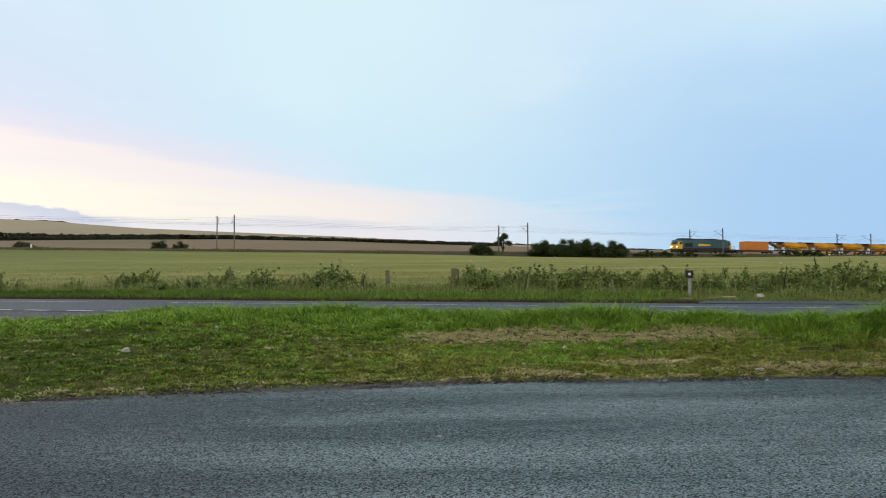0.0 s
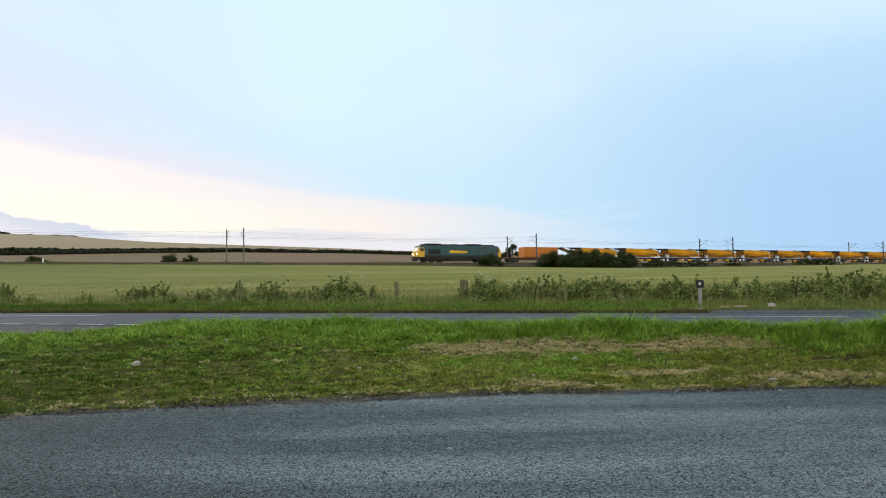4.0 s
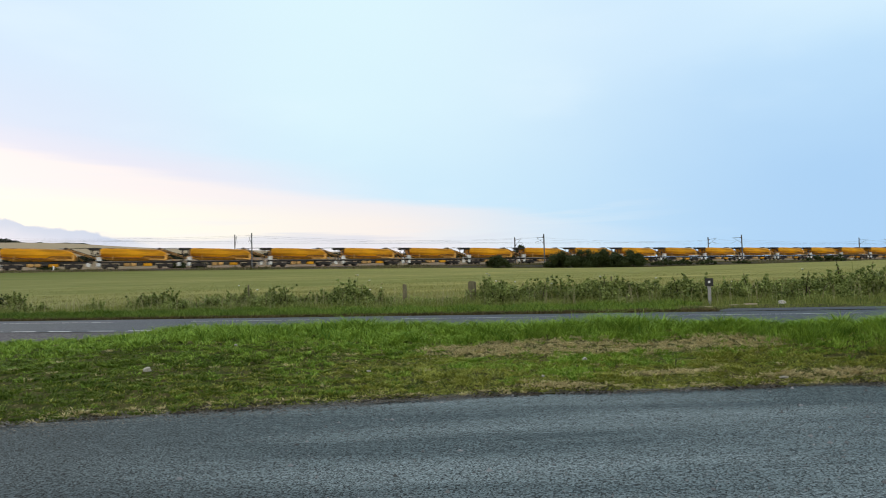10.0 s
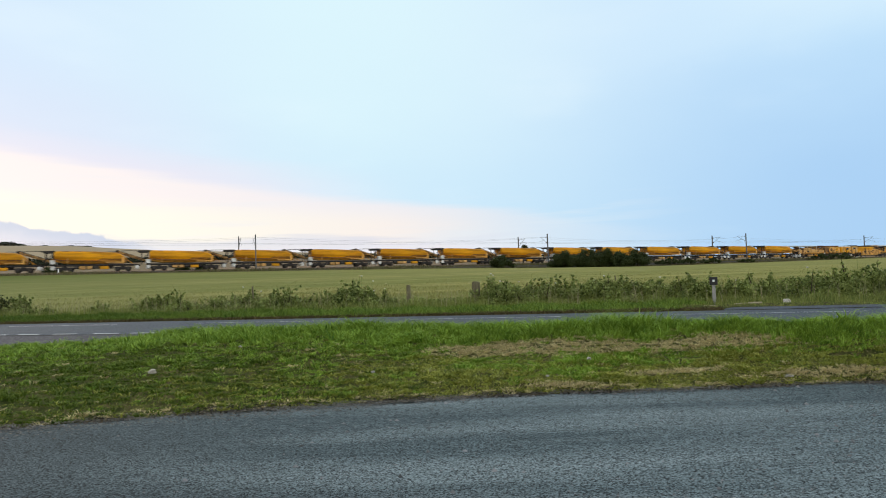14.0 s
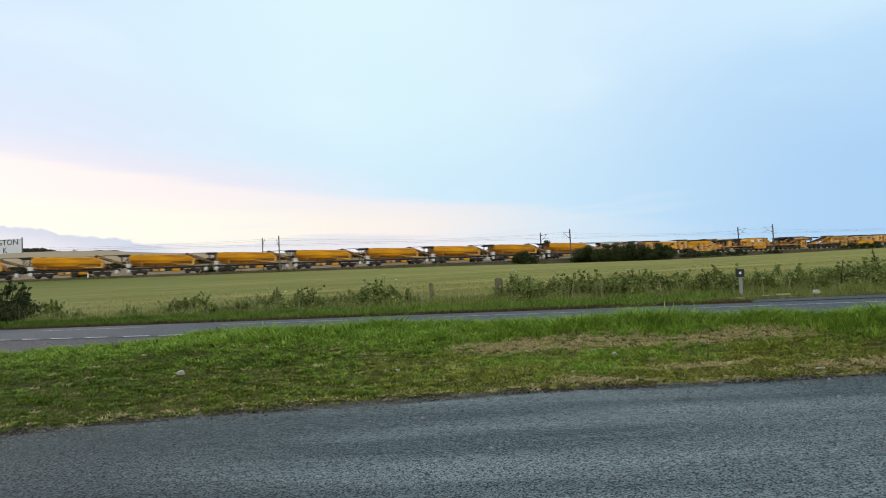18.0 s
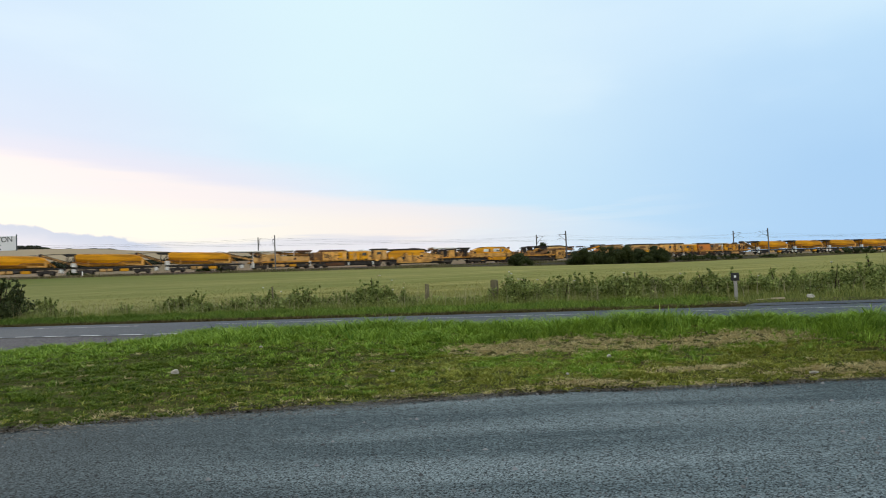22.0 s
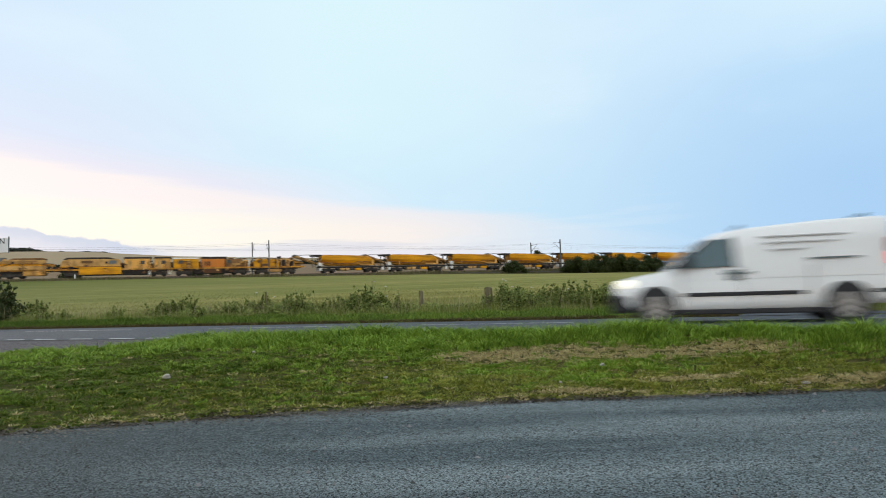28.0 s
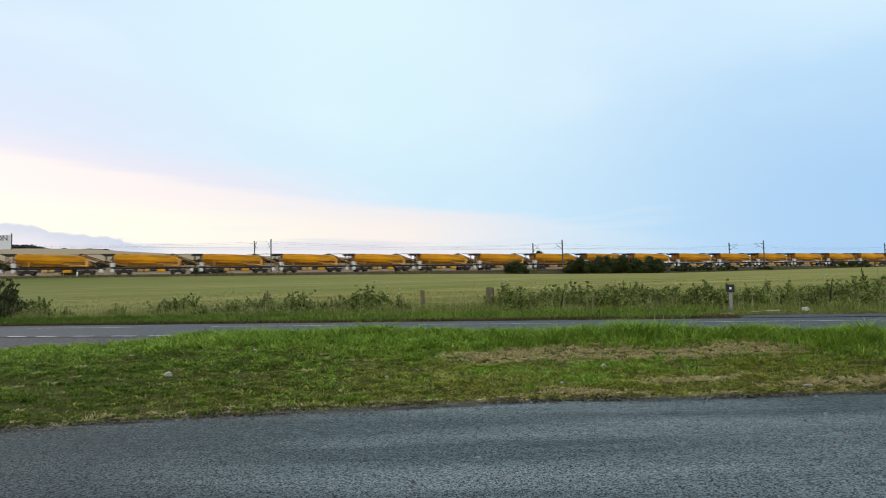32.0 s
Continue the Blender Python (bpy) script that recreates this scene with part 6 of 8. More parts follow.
def black_hatchback():
    v = vehicle("hatchback", "black small hatchback with silver wheels, headlamps lit", "car", 16.7, 1,
                [(24.4, -15.0), (24.6, -11.75), (24.9, -6.7), (25.0, -5.1), (25.2, -1.75), (25.4, 1.6), (25.5, 3.25)])
    X = lambda x: 0.945 * (x - 1.95) - 0.02
    body = shell("body", "black_paint", [(X(0.05), 0.36, 0.50, 0.66, 0.62), (X(0.2), 0.24, 0.55, 0.76, 0.76), (X(0.6), 0.20, 0.62, 0.86, 0.82), (X(1.0), 0.18, 0.70, 0.93, 0.83),
                                         (X(2.0), 0.18, 0.74, 0.95, 0.835), (X(3.2), 0.20, 0.76, 0.98, 0.83), (X(3.7), 0.28, 0.74, 0.98, 0.79), (X(3.88), 0.36, 0.66, 0.92, 0.70)], v)
    cab = house("cabin", "black_paint", [(X(0.95), 0.90, 0.93, 0.74, 0.62), (X(1.3), 0.92, 1.17, 0.77, 0.60), (X(1.65), 0.92, 1.38, 0.79, 0.59), (X(2.1), 0.92, 1.46, 0.79, 0.59), (X(2.9), 0.93, 1.45, 0.79, 0.59),
                                         (X(3.4), 0.95, 1.38, 0.78, 0.58), (X(3.65), 0.95, 1.20, 0.76, 0.58), (X(3.82), 0.95, 1.0, 0.72, 0.60)], v)
    cross_pane(cab, X(1.02), 0.965, 0.64, X(1.64), 1.37, 0.54, "window_grey")
    cross_pane(cab, X(3.80), 1.02, 0.62, X(3.46), 1.37, 0.52, "glass_dark", "rear_window")
    side_pane(cab, [(X(1.35), 0.99), (X(2.05), 1.0), (X(2.05), 1.37), (X(1.75), 1.32)], 0.80, 0.655, 0.99, 1.37, "window_grey")
    side_pane(cab, [(X(2.12), 1.0), (X(2.95), 1.01), (X(2.95), 1.36), (X(2.12), 1.375)], 0.80, 0.655, 1.0, 1.375, "window_grey")
    side_pane(cab, [(X(3.02), 1.02), (X(3.42), 1.04), (X(3.28), 1.30), (X(3.02), 1.35)], 0.80, 0.655, 1.02, 1.35, "window_grey", "rear_side_window")
    blocks(body, "side_moulding", "black_plastic", [(X(1.0), X(3.0), -0.855, -0.82, 0.50, 0.58), (X(1.0), X(3.0), 0.82, 0.855, 0.50, 0.58)], 0.012)
    blocks(body, "headlamp", "head_lamp", [(X(0.10), X(0.42), -0.76, -0.42, 0.60, 0.74), (X(0.10), X(0.42), 0.42, 0.76, 0.60, 0.74)], 0.05, "lit headlamp")
    blocks(body, "number_plate", "number_plate", [(X(0.01), X(0.03), -0.26, 0.26, 0.40, 0.51)], 0.004)
    blocks(body, "grille", "black_plastic", [(X(0.02), X(0.15), -0.40, 0.40, 0.54, 0.66)], 0.02)
    blocks(body, "tail_lens", "tail_lens", [(X(3.72), X(3.86), -0.73, -0.52, 0.78, 0.95), (X(3.72), X(3.86), 0.52, 0.73, 0.78, 0.95)], 0.03)
    blocks(body, "door_gap", "black_plastic", [(X(1.08), X(1.095), 0.822, 0.842, 0.3, 0.93), (X(2.08), X(2.095), 0.826, 0.845, 0.3, 0.95)], 0)
    for y in (-0.86, 0.86):
        bm = B()
        box(bm, X(1.36), X(1.52), y - 0.09, y + 0.09, 0.96, 1.10, 0.035)
        part("mirror", bm, "black_paint", cab)
    for x in (0.74, 3.20):
        arch(body, X(x), 0.30, 0.825)
        for y in (-0.73, 0.73):
            TRAFFIC[-1][1].append(road_wheel(v, X(x), y, 0.30, 9))


white_van()
silver_coupe()
black_hatchback()


# ---------------------------------------------------------------- grass, crop, shrubs and trees
RNG = np.random.default_rng(11)


def blades(name, x, y, z, h, w, lean, mat, label, category, out=None):
    """Grass blades at the given roots: each a bent, tapered strip of two quads."""
    n = len(x)
    a = RNG.uniform(0, 2 * np.pi, n)
    b = RNG.uniform(0, 2 * np.pi, n) if out is None else out + RNG.normal(0, 0.5, n)
    ln = lean * h * RNG.uniform(0.2, 1.2, n)
    root = np.stack([x, y, z], 1)
    side = np.stack([np.cos(a), 0.35 * np.sin(a), np.zeros(n)], 1) * (w / 2)[:, None]
    bend = np.stack([np.cos(b) * ln, np.sin(b) * ln, np.zeros(n)], 1)
    up = np.stack([np.zeros(n), np.zeros(n), h], 1)
    mid = root + up * 0.6 + bend * 0.35
    tip = root + up * (1 - 0.12 * lean) + bend
    q1 = np.stack([root - side, root + side, mid + side * 0.8, mid - side * 0.8], 1)
    q2 = np.stack([mid - side * 0.8, mid + side * 0.8, tip + side * 0.12, tip - side * 0.12], 1)
    v = np.concatenate([q1, q2], 1).reshape(-1, 3)
    # shared middle vertices keep each blade one island
    base = (np.arange(n) * 8)[:, None]
    idx = np.concatenate([base + np.array([[0, 1, 2, 3]]), base + np.array([[3, 2, 6, 7]])], 1).reshape(-1)
    me = bpy.data.meshes.new(name)
    me.vertices.add(len(v))
    me.vertices.foreach_set("co", v.astype(np.float32).ravel())
    me.loops.add(len(idx))
    me.loops.foreach_set("vertex_index", idx.astype(np.int32))
    me.polygons.add(2 * n)
    me.polygons.foreach_set("loop_start", np.arange(0, 8 * n, 4, dtype=np.int32))
    me.polygons.foreach_set("loop_total", np.full(2 * n, 4, dtype=np.int32))
    me.materials.append(M[mat])
    me.update(calc_edges=True)
    ob = new(name, me)
    return tagged(ob, label, category, kind="stuff")


def field_noise(x, y, sc, seed):
    """Smooth values of about -1 to 1, from sums of sines."""
    r = np.random.default_rng(seed)
    out = np.zeros_like(x)
    for k in range(7):
        f = sc * (0.6 + 1.5 * r.random()) * (1 + 0.5 * k)
        a = r.uniform(0, 2 * np.pi)
        out += np.sin((x * np.cos(a) + y * np.sin(a)) * f + r.uniform(0, 6.28)) / (1 + 0.5 * k)
    return out / 2.2


def verge_height(x, y):
    return np.array([verge_z(a, b) for a, b in zip(x, y)])


# worn or bare places of the verge: x, y, half length, half depth
BARE = [(1.35, 8.44, 1.25, 0.30), (0.55, 8.55, 0.7, 0.20), (3.3, 8.14, 0.9, 0.24), (3.95, 8.06, 0.6, 0.20), (2.4, 8.2, 0.5, 0.09),
        (2.75, 7.42, 0.6, 0.07), (1.45, 7.2, 0.6, 0.07), (4.6, 7.22, 1.3, 0.10)]
# dark hollows of bare soil
HOLES = [(-3.0, 7.9, 0.36, 0.07), (-2.45, 7.92, 0.30, 0.06), (-1.05, 7.64, 0.34, 0.06), (-0.75, 7.35, 0.34, 0.06), (-4.6, 6.95, 0.3, 0.07), (-4.0, 6.75, 0.35, 0.06), (0.5, 7.55, 0.4, 0.05), (3.0, 7.75, 0.35, 0.06), (4.9, 7.6, 0.4, 0.06)]


def lay_edge(x):
    """The y of the lay-by's far edge."""
    q = np.maximum(0, 2 - x / 0.857)
    return 0.857 * (8.22 - np.where(q < 9, 0.0215 * q ** 2, 1.74 + 0.387 * (q - 9)))


def verge_far(x):
    return np.interp(x, [p[0] for p in APRON], [p[1] for p in APRON]) + ROAD_M * x - 0.04


def wear(x, y, spots=BARE):
    out = np.zeros_like(x)
    for bx, by, hx, hy in spots:
        out = np.maximum(out, 1.25 - ((x - bx) / hx) ** 2 - ((y - by) / hy) ** 2)
    return out


def tufts(n, per, radius, seed):
    """Roots in clumps: their places, the clump of each root and how far out it stands."""
    r = np.random.default_rng(seed)
    cx = r.uniform(-9.5, 9.5, n)
    e, f = lay_edge(cx), verge_far(cx)
    cy = e - 0.03 + (f - e + 0.06) * r.random(n)
    ok = np.abs(cx) < 0.80 * cy + 0.6
    cx, cy = cx[ok], cy[ok]
    count = r.integers(per[0], per[1], len(cx))
    own = np.repeat(np.arange(len(cx)), count)
    rad = r.uniform(radius[0], radius[1], len(cx))[own] * np.sqrt(r.random(len(own)))
    ang = r.uniform(0, 2 * np.pi, len(own))
    x, y = cx[own] + rad * np.cos(ang), cy[own] + rad * np.sin(ang) * 0.8
    return r, cx, cy, own, x, y, ang


def verge_grass():
    r, cx, cy, own, x, y, ang = tufts(14500, (14, 32), (0.025, 0.08), 5)
    k = (cy - lay_edge(cx)) / (verge_far(cx) - lay_edge(cx))
    broad, mid = field_noise(cx, cy * 1.8, 1.2, 5), field_noise(cx, cy * 1.8, 3.4, 6)
    worn = wear(cx, cy)
    rich = k + 0.20 * broad + 0.22 * mid + 0.09 * r.normal(0, 1, len(cx)) - 0.14 * np.clip((cx - 1) / 4, 0, 1) + 0.10 * np.clip((-1 - cx) / 3, 0, 1)
    dry = np.clip(worn, 0, 1) * 0.9 + np.where(k < 0.05, 0.24, 0.0) + 0.015 + 0.03 * np.clip(-mid, 0, 1) * (k < 0.5)
    pick = r.random(len(cx))
    kind = np.where(pick < dry, 2, np.where(rich > 0.36, 0, 1))
    deep = np.clip((0.3 - cx) / 4.2, 0, 1) * np.clip((1.0 - k) / 0.5, 0, 1) * 0.9
    kind = np.where((kind < 2) & (r.random(len(cx)) < deep), 3, kind)
    gone = r.random(len(cx)) < 0.95 * np.clip(wear(cx, cy, HOLES), 0, 1) + np.clip(0.10 * worn, 0, 0.15) + np.where(kind == 1, 0.04 + 0.30 * np.clip(-broad - 0.25, 0, 1), 0.02) + 0.35 * np.clip(-field_noise(cx * 0.55, (cy + 0.3 * cx) * 3.2, 2.6, 16) - 0.45, 0, 0.6) * (k < 0.85)
    # ragged rows, drawn out along the road
    row = field_noise(cx * 0.55, (cy + 0.3 * cx) * 3.2, 2.6, 16)
    tall = np.clip(0.80 + 0.45 * field_noise(cx, cy * 1.5, 4.6, 15) + 0.55 * row, 0.18, 1.9)
    ridge = np.clip((k - 0.60) / 0.25, 0, 1) * np.clip((cx + 5.0) / 1.0, 0.3, 1)
    size = np.choose(kind, [0.036 * tall + 0.094 * ridge * (0.30 + 0.70 * tall), 0.030 * tall, np.full_like(cx, 0.026), 0.034 * tall]) * r.uniform(0.5, 1.7, len(cx))
    z = verge_height(cx, cy)[own]
    h = size[own] * r.uniform(0.55, 1.25, len(own))
    show = ~gone[own]
    for code, name, mat, lean, label in ((0, "verge_grass", "grass_lush", 1.55, "lush green tufted grass on the roadside bank"),
                                         (1, "worn_grass", "grass_short", 2.0, "short worn olive grass by the lay-by"),
                                         (3, "olive_grass", "grass_deep", 1.8, "dark olive grass low on the roadside bank"),
                                         (2, "dry_grass", "straw", 2.2, "dry straw-coloured grass on bare patches")):
        m = show & (kind[own] == code)
        blades(name, x[m], y[m], z[m], h[m], r.uniform(0.006, 0.0155, m.sum()), lean, mat, label, "grass", out=ang[m])
    # a carpet of very short blades under the tufts
    n = 110000
    x = RNG.uniform(-9.5, 9.5, n)
    e, f = lay_edge(x), verge_far(x)
    y = e + (f - e) * RNG.random(n)
    ok = (np.abs(x) < 0.80 * y + 0.6) & (RNG.random(n) > 0.9 * np.clip(wear(x, y), 0, 1)) & (wear(x, y, HOLES) < 0.2) & (field_noise(x, y * 2, 5.0, 27) > -0.75)
    x, y = x[ok], y[ok]
    left = RNG.random(len(x)) < np.clip((0.5 - x) / 5, 0, 0.85)
    for m, mat, label in ((left, "grass_deep", "short dark olive turf of the bank"), (~left, "grass_short", "short yellow green turf of the bank")):
        blades("short_turf", x[m], y[m], verge_height(x[m], y[m]), RNG.uniform(0.012, 0.030, m.sum()), RNG.uniform(0.006, 0.013, m.sum()), 1.6, mat, label, "grass")
    # thatch: thin flat blades between the tufts
    n = 26000
    x = RNG.uniform(-9.5, 9.5, n)
    e, f = lay_edge(x), verge_far(x)
    y = e - 0.02 + (f - e) * RNG.random(n) ** 1.5
    ok = (np.abs(x) < 0.80 * y + 0.6) & (field_noise(x, y * 2, 3.0, 26) > -0.35)
    x, y = x[ok], y[ok]
    blades("thatch", x, y, verge_height(x, y), RNG.uniform(0.008, 0.022, len(x)), RNG.uniform(0.005, 0.010, len(x)), 3.0, "thatch", "brown and yellow dead grass between the tufts", "grass")
    # trodden straw over the bare places
    px, py = [], []
    for bx, by, hx, hy in BARE:
        m = int(4000 * hx * max(hy, 0.15))
        px.append(bx + RNG.normal(0, 0.55, m) * hx), py.append(by + RNG.normal(0, 0.55, m) * hy)
    px, py = np.concatenate(px), np.concatenate(py)
    blades("trodden_straw", px, py, verge_height(px, py) + 0.004, RNG.uniform(0.010, 0.026, len(px)), RNG.uniform(0.006, 0.012, len(px)), 3.2, "straw", "flattened pale straw on the worn bank", "grass")
    # tall tufts along the top of the bank
    tx, ty, th = [], [], []
    for c in (-5.6, -4.9, -4.4, -3.5, -2.9, -1.2, -0.3, 0.25, 0.7, 1.0, 2.0, 2.4, 2.9, 4.2, 4.7, 5.3, 6.3, 6.8, 7.6, 8.2):
        m = int(RNG.integers(30, 120))
        tx.append(c + RNG.normal(0, 0.13, m)), ty.append(near_c(c) - 0.40 + ROAD_M * c + RNG.normal(0, 0.12, m)), th.append(RNG.uniform(0.08, 0.19, m))
    tx, ty, th = (np.concatenate(v) for v in (tx, ty, th))
    blades("tall_grass_tufts", tx, ty, verge_height(tx, ty), th, RNG.uniform(0.006, 0.012, len(tx)), 0.6, "grass_lush", "tall green grass tufts along the road edge", "grass")


def far_verge_grass():
    n = 240000
    x = RNG.uniform(-24, 20, n)
    c = 17.72 + 3.9 * RNG.random(n) ** 0.9
    y = c + ROAD_M * x
    keep = np.abs(x) < 0.86 * y + 0.5
    x, y, c = x[keep], y[keep], c[keep]
    p, q = field_noise(x, y, 0.9, 8), field_noise(x, y, 3.2, 18)
    z = np.interp(c, [17.75, 18.2, 19.0, 21.3], [0.53, 0.60, 0.63, 0.62]) - 0.03
    mown = c < 19.75 + 0.3 * p
    # trodden round the kerb stones
    bare = (x > 6.2) & (x < 13.8) & (c > 17.7) & (c < 19.2)
    paved = (x > 6.75) & (x < 13.9) & (c < 18.05)
    a = mown & (x < 7.0 + p) & ~bare
    h = np.where(mown, RNG.uniform(0.06, 0.20, len(x)) * (1 + 0.55 * q), RNG.uniform(0.12, 0.34, len(x)) * (1 + 0.25 * p + 0.4 * q))
    h = np.where(bare, RNG.uniform(0.02, 0.09, len(x)), h)
    w = RNG.uniform(0.012, 0.026, len(x))
    low = (RNG.random(len(x)) < 0.95) & (c > 17.80 + 0.07 * q)
    blades("roadside_grass", x[a & low], y[a & low], z[a & low], h[a & low], w[a & low], 0.8, "grass_strip", "green mown grass strip beyond the road", "grass")
    b = ~a & ~paved & (RNG.random(len(x)) < np.where(bare, 0.45, np.where(mown, 0.5, 0.3)))
    blades("seeding_grass", x[b], y[b], z[b], h[b], w[b] * 0.9, 0.45, "grass_tall", "tall seeding grass under the hedge plants", "grass")
    # dead grass coloured dark for the shadow line at the strip's foot
    m = 26000
    x = RNG.uniform(-24, 7.0, m)
    y = 17.70 + np.abs(RNG.normal(0, 0.14, m)) + ROAD_M * x
    blades("edge_thatch", x, y, np.full(m, 0.53) + np.clip((y - ROAD_M * x - 17.7) * 0.15, 0, 0.06), RNG.uniform(0.03, 0.10, m), RNG.uniform(0.012, 0.026, m), 1.2, "edge_thatch", "dead grass and painted shade, dark brown, along the far road edge", "grass")
    m = 1800
    x = RNG.uniform(-20, 17, m)
    y = RNG.uniform(19.6, 22.2, m) + ROAD_M * x
    blades("grass_stems", x, y, np.full(m, 0.6), RNG.uniform(0.40, 0.85, m), RNG.uniform(0.007, 0.013, m), 0.35, "pale_stem", "pale dry grass stems among the hedge plants", "grass")


def crop_field():
    n = 120000
    # single plants near the road only
    u = RNG.random(n)
    az = RNG.uniform(-42, 42, n)
    sn, cs = np.sin(np.radians(az)), np.cos(np.radians(az))
    r0 = 20.6 / (cs - ROAD_M * sn)
    r1 = (-8.6 + TY * SX - TX * SY) / (SX * cs - SY * sn)
    r = r0 * (np.minimum(r1, 70.0) / r0) ** u
    ok = RNG.random(n) < np.clip((66 - r) / 44, 0, 1) ** 1.4
    r, sn, cs = r[ok], sn[ok], cs[ok]
    n = len(r)
    x, y = r * sn, r * cs
    z = np.array([field_z(a, b) for a, b in zip(x, y)])
    p = field_noise(x * 0.25, y, 0.55, 9)
    near = np.clip((40 - r) / 16, 0, 1)
    h = RNG.uniform(0.11, 0.16, n) * (1 + 0.3 * p) + 0.16 * near * RNG.random(n)
    w = np.clip(0.0007 * r, 0.012, 0.16)
    blades("barley_crop", x, y, z - 0.08, h, w * RNG.uniform(0.6, 1.3, n), 0.5, "crop_ears", "pale green ripening barley across the whole field", "crop")


def leaf_cloud(centres, radii, per, size, squash=0.8, rnd=None):
    """Leaf quads strewn through a set of lobes, mostly near their skins."""
    r = rnd or RNG
    out = []
    for c, rad, m in zip(centres, radii, per):
        d = r.normal(0, 1, (m, 3))
        d /= np.linalg.norm(d, axis=1)[:, None]
        q = rad * (r.random(m) ** 0.45)[:, None] * d * np.array([1, 1, squash]) * (1 + 0.25 * r.normal(0, 1, (m, 1)).clip(-1, 1.4))
        pos = np.asarray(c) + q
        s = size * r.uniform(0.6, 1.35, m)
        a = r.normal(0, 1, (m, 3))
        a /= np.linalg.norm(a, axis=1)[:, None]
        b = np.cross(a, d + 0.3 * r.normal(0, 1, (m, 3)))
        b /= np.linalg.norm(b, axis=1)[:, None] + 1e-6
        u, v = a * s[:, None], b * (s * 0.62)[:, None]
        out.append(np.stack([pos - u, pos - v * 0.9, pos + u, pos + v * 0.9], 1))
    return np.concatenate(out)


def shrub(x, y, z, width, height, leaf, count, mat, name, label, category, group, seed, umbels=0, depth=None, stems=7, reach=0.0):
    """A bush: woody stems, a crown of leaves in uneven lobes, now and then flower umbels."""
    r = np.random.default_rng(seed)
    t = thing(name, pose(x, y, z), label, category, group)
    depth = depth or width * 0.7
    lobes = max(4, int(5 + width * 2.5))
    cen, rad = [], []
    for k in range(lobes):
        q = (k + 0.5) / lobes - 0.5
        top = height * (1 - 7.0 * q ** 4) * r.uniform(0.48, 0.88)
        rr = height * r.uniform(0.15, 0.27)
        cen.append((q * width + r.normal(0, 0.06) * width, r.normal(0, 0.25) * depth, max(rr * 0.8, top - rr)))
        rad.append(rr)
    for k in range(lobes):
        q = r.uniform(-0.5, 0.5)
        rr = height * r.uniform(0.18, 0.32)
        cen.append((q * width * 0.9, r.normal(0, 0.25) * depth, rr * 0.8))
        rad.append(rr)
    # leafy shoots that stand out of the crown
    for k in range(int(4 + width * 6)):
        q = r.uniform(-0.55, 0.55)
        foot = height * (0.9 - 5.0 * q ** 4) * r.uniform(0.45, 0.80)
        lean, run = r.normal(0, 0.6), height * r.uniform(0.14, 0.42)
        for j in range(4):
            cen.append((q * width + lean * run * j / 3, r.normal(0, 0.2) * depth if j == 0 else cen[-1][1], foot + run * j / 3))
            rad.append(height * (0.085 - 0.014 * j))
    wts = np.array(rad) ** 1.7
    per = np.maximum(6, (count * wts / wts.sum()).astype(int))
    quads("crown", leaf_cloud(cen, rad, per, leaf, 0.85, r), mat, t)
    for k in range(stems):
        bm = B()
        c = cen[int(r.integers(0, len(cen)))]
        foot = (c[0] * 0.55, c[1] * 0.5, -0.05)
        mid = ((foot[0] + c[0]) / 2 + r.normal(0, 0.05), (foot[1] + c[1]) / 2, c[2] * 0.55)
        th = 0.006 + 0.012 * height
        rod(bm, foot, mid, th, 5, th * 0.75), rod(bm, mid, (c[0], c[1], c[2] + rad[0] * 0.5), th * 0.75, 5, th * 0.3)
        part("woody_stem", bm, "bark", t)
    for k in range(umbels):
        ux, uy, uz = r.uniform(-0.5, 0.5) * width, r.normal(0, 0.2), height * r.uniform(0.75, 1.12)
        bm = B()
        for j in range(8):
            a = 2 * math.pi * j / 8
            rod(bm, (ux, uy, uz), (ux + 0.03 * math.cos(a), uy + 0.03 * math.sin(a), uz + 0.025), 0.004, 4, 0.011)
        head = part("umbel", bm, "umbel" if k % 2 == 0 else "straw", t)
        bm = B()
        rod(bm, (ux * 0.8, uy, 0), (ux, uy, uz), 0.005, 4)
        part("stalk", bm, "bramble", head)
    return t


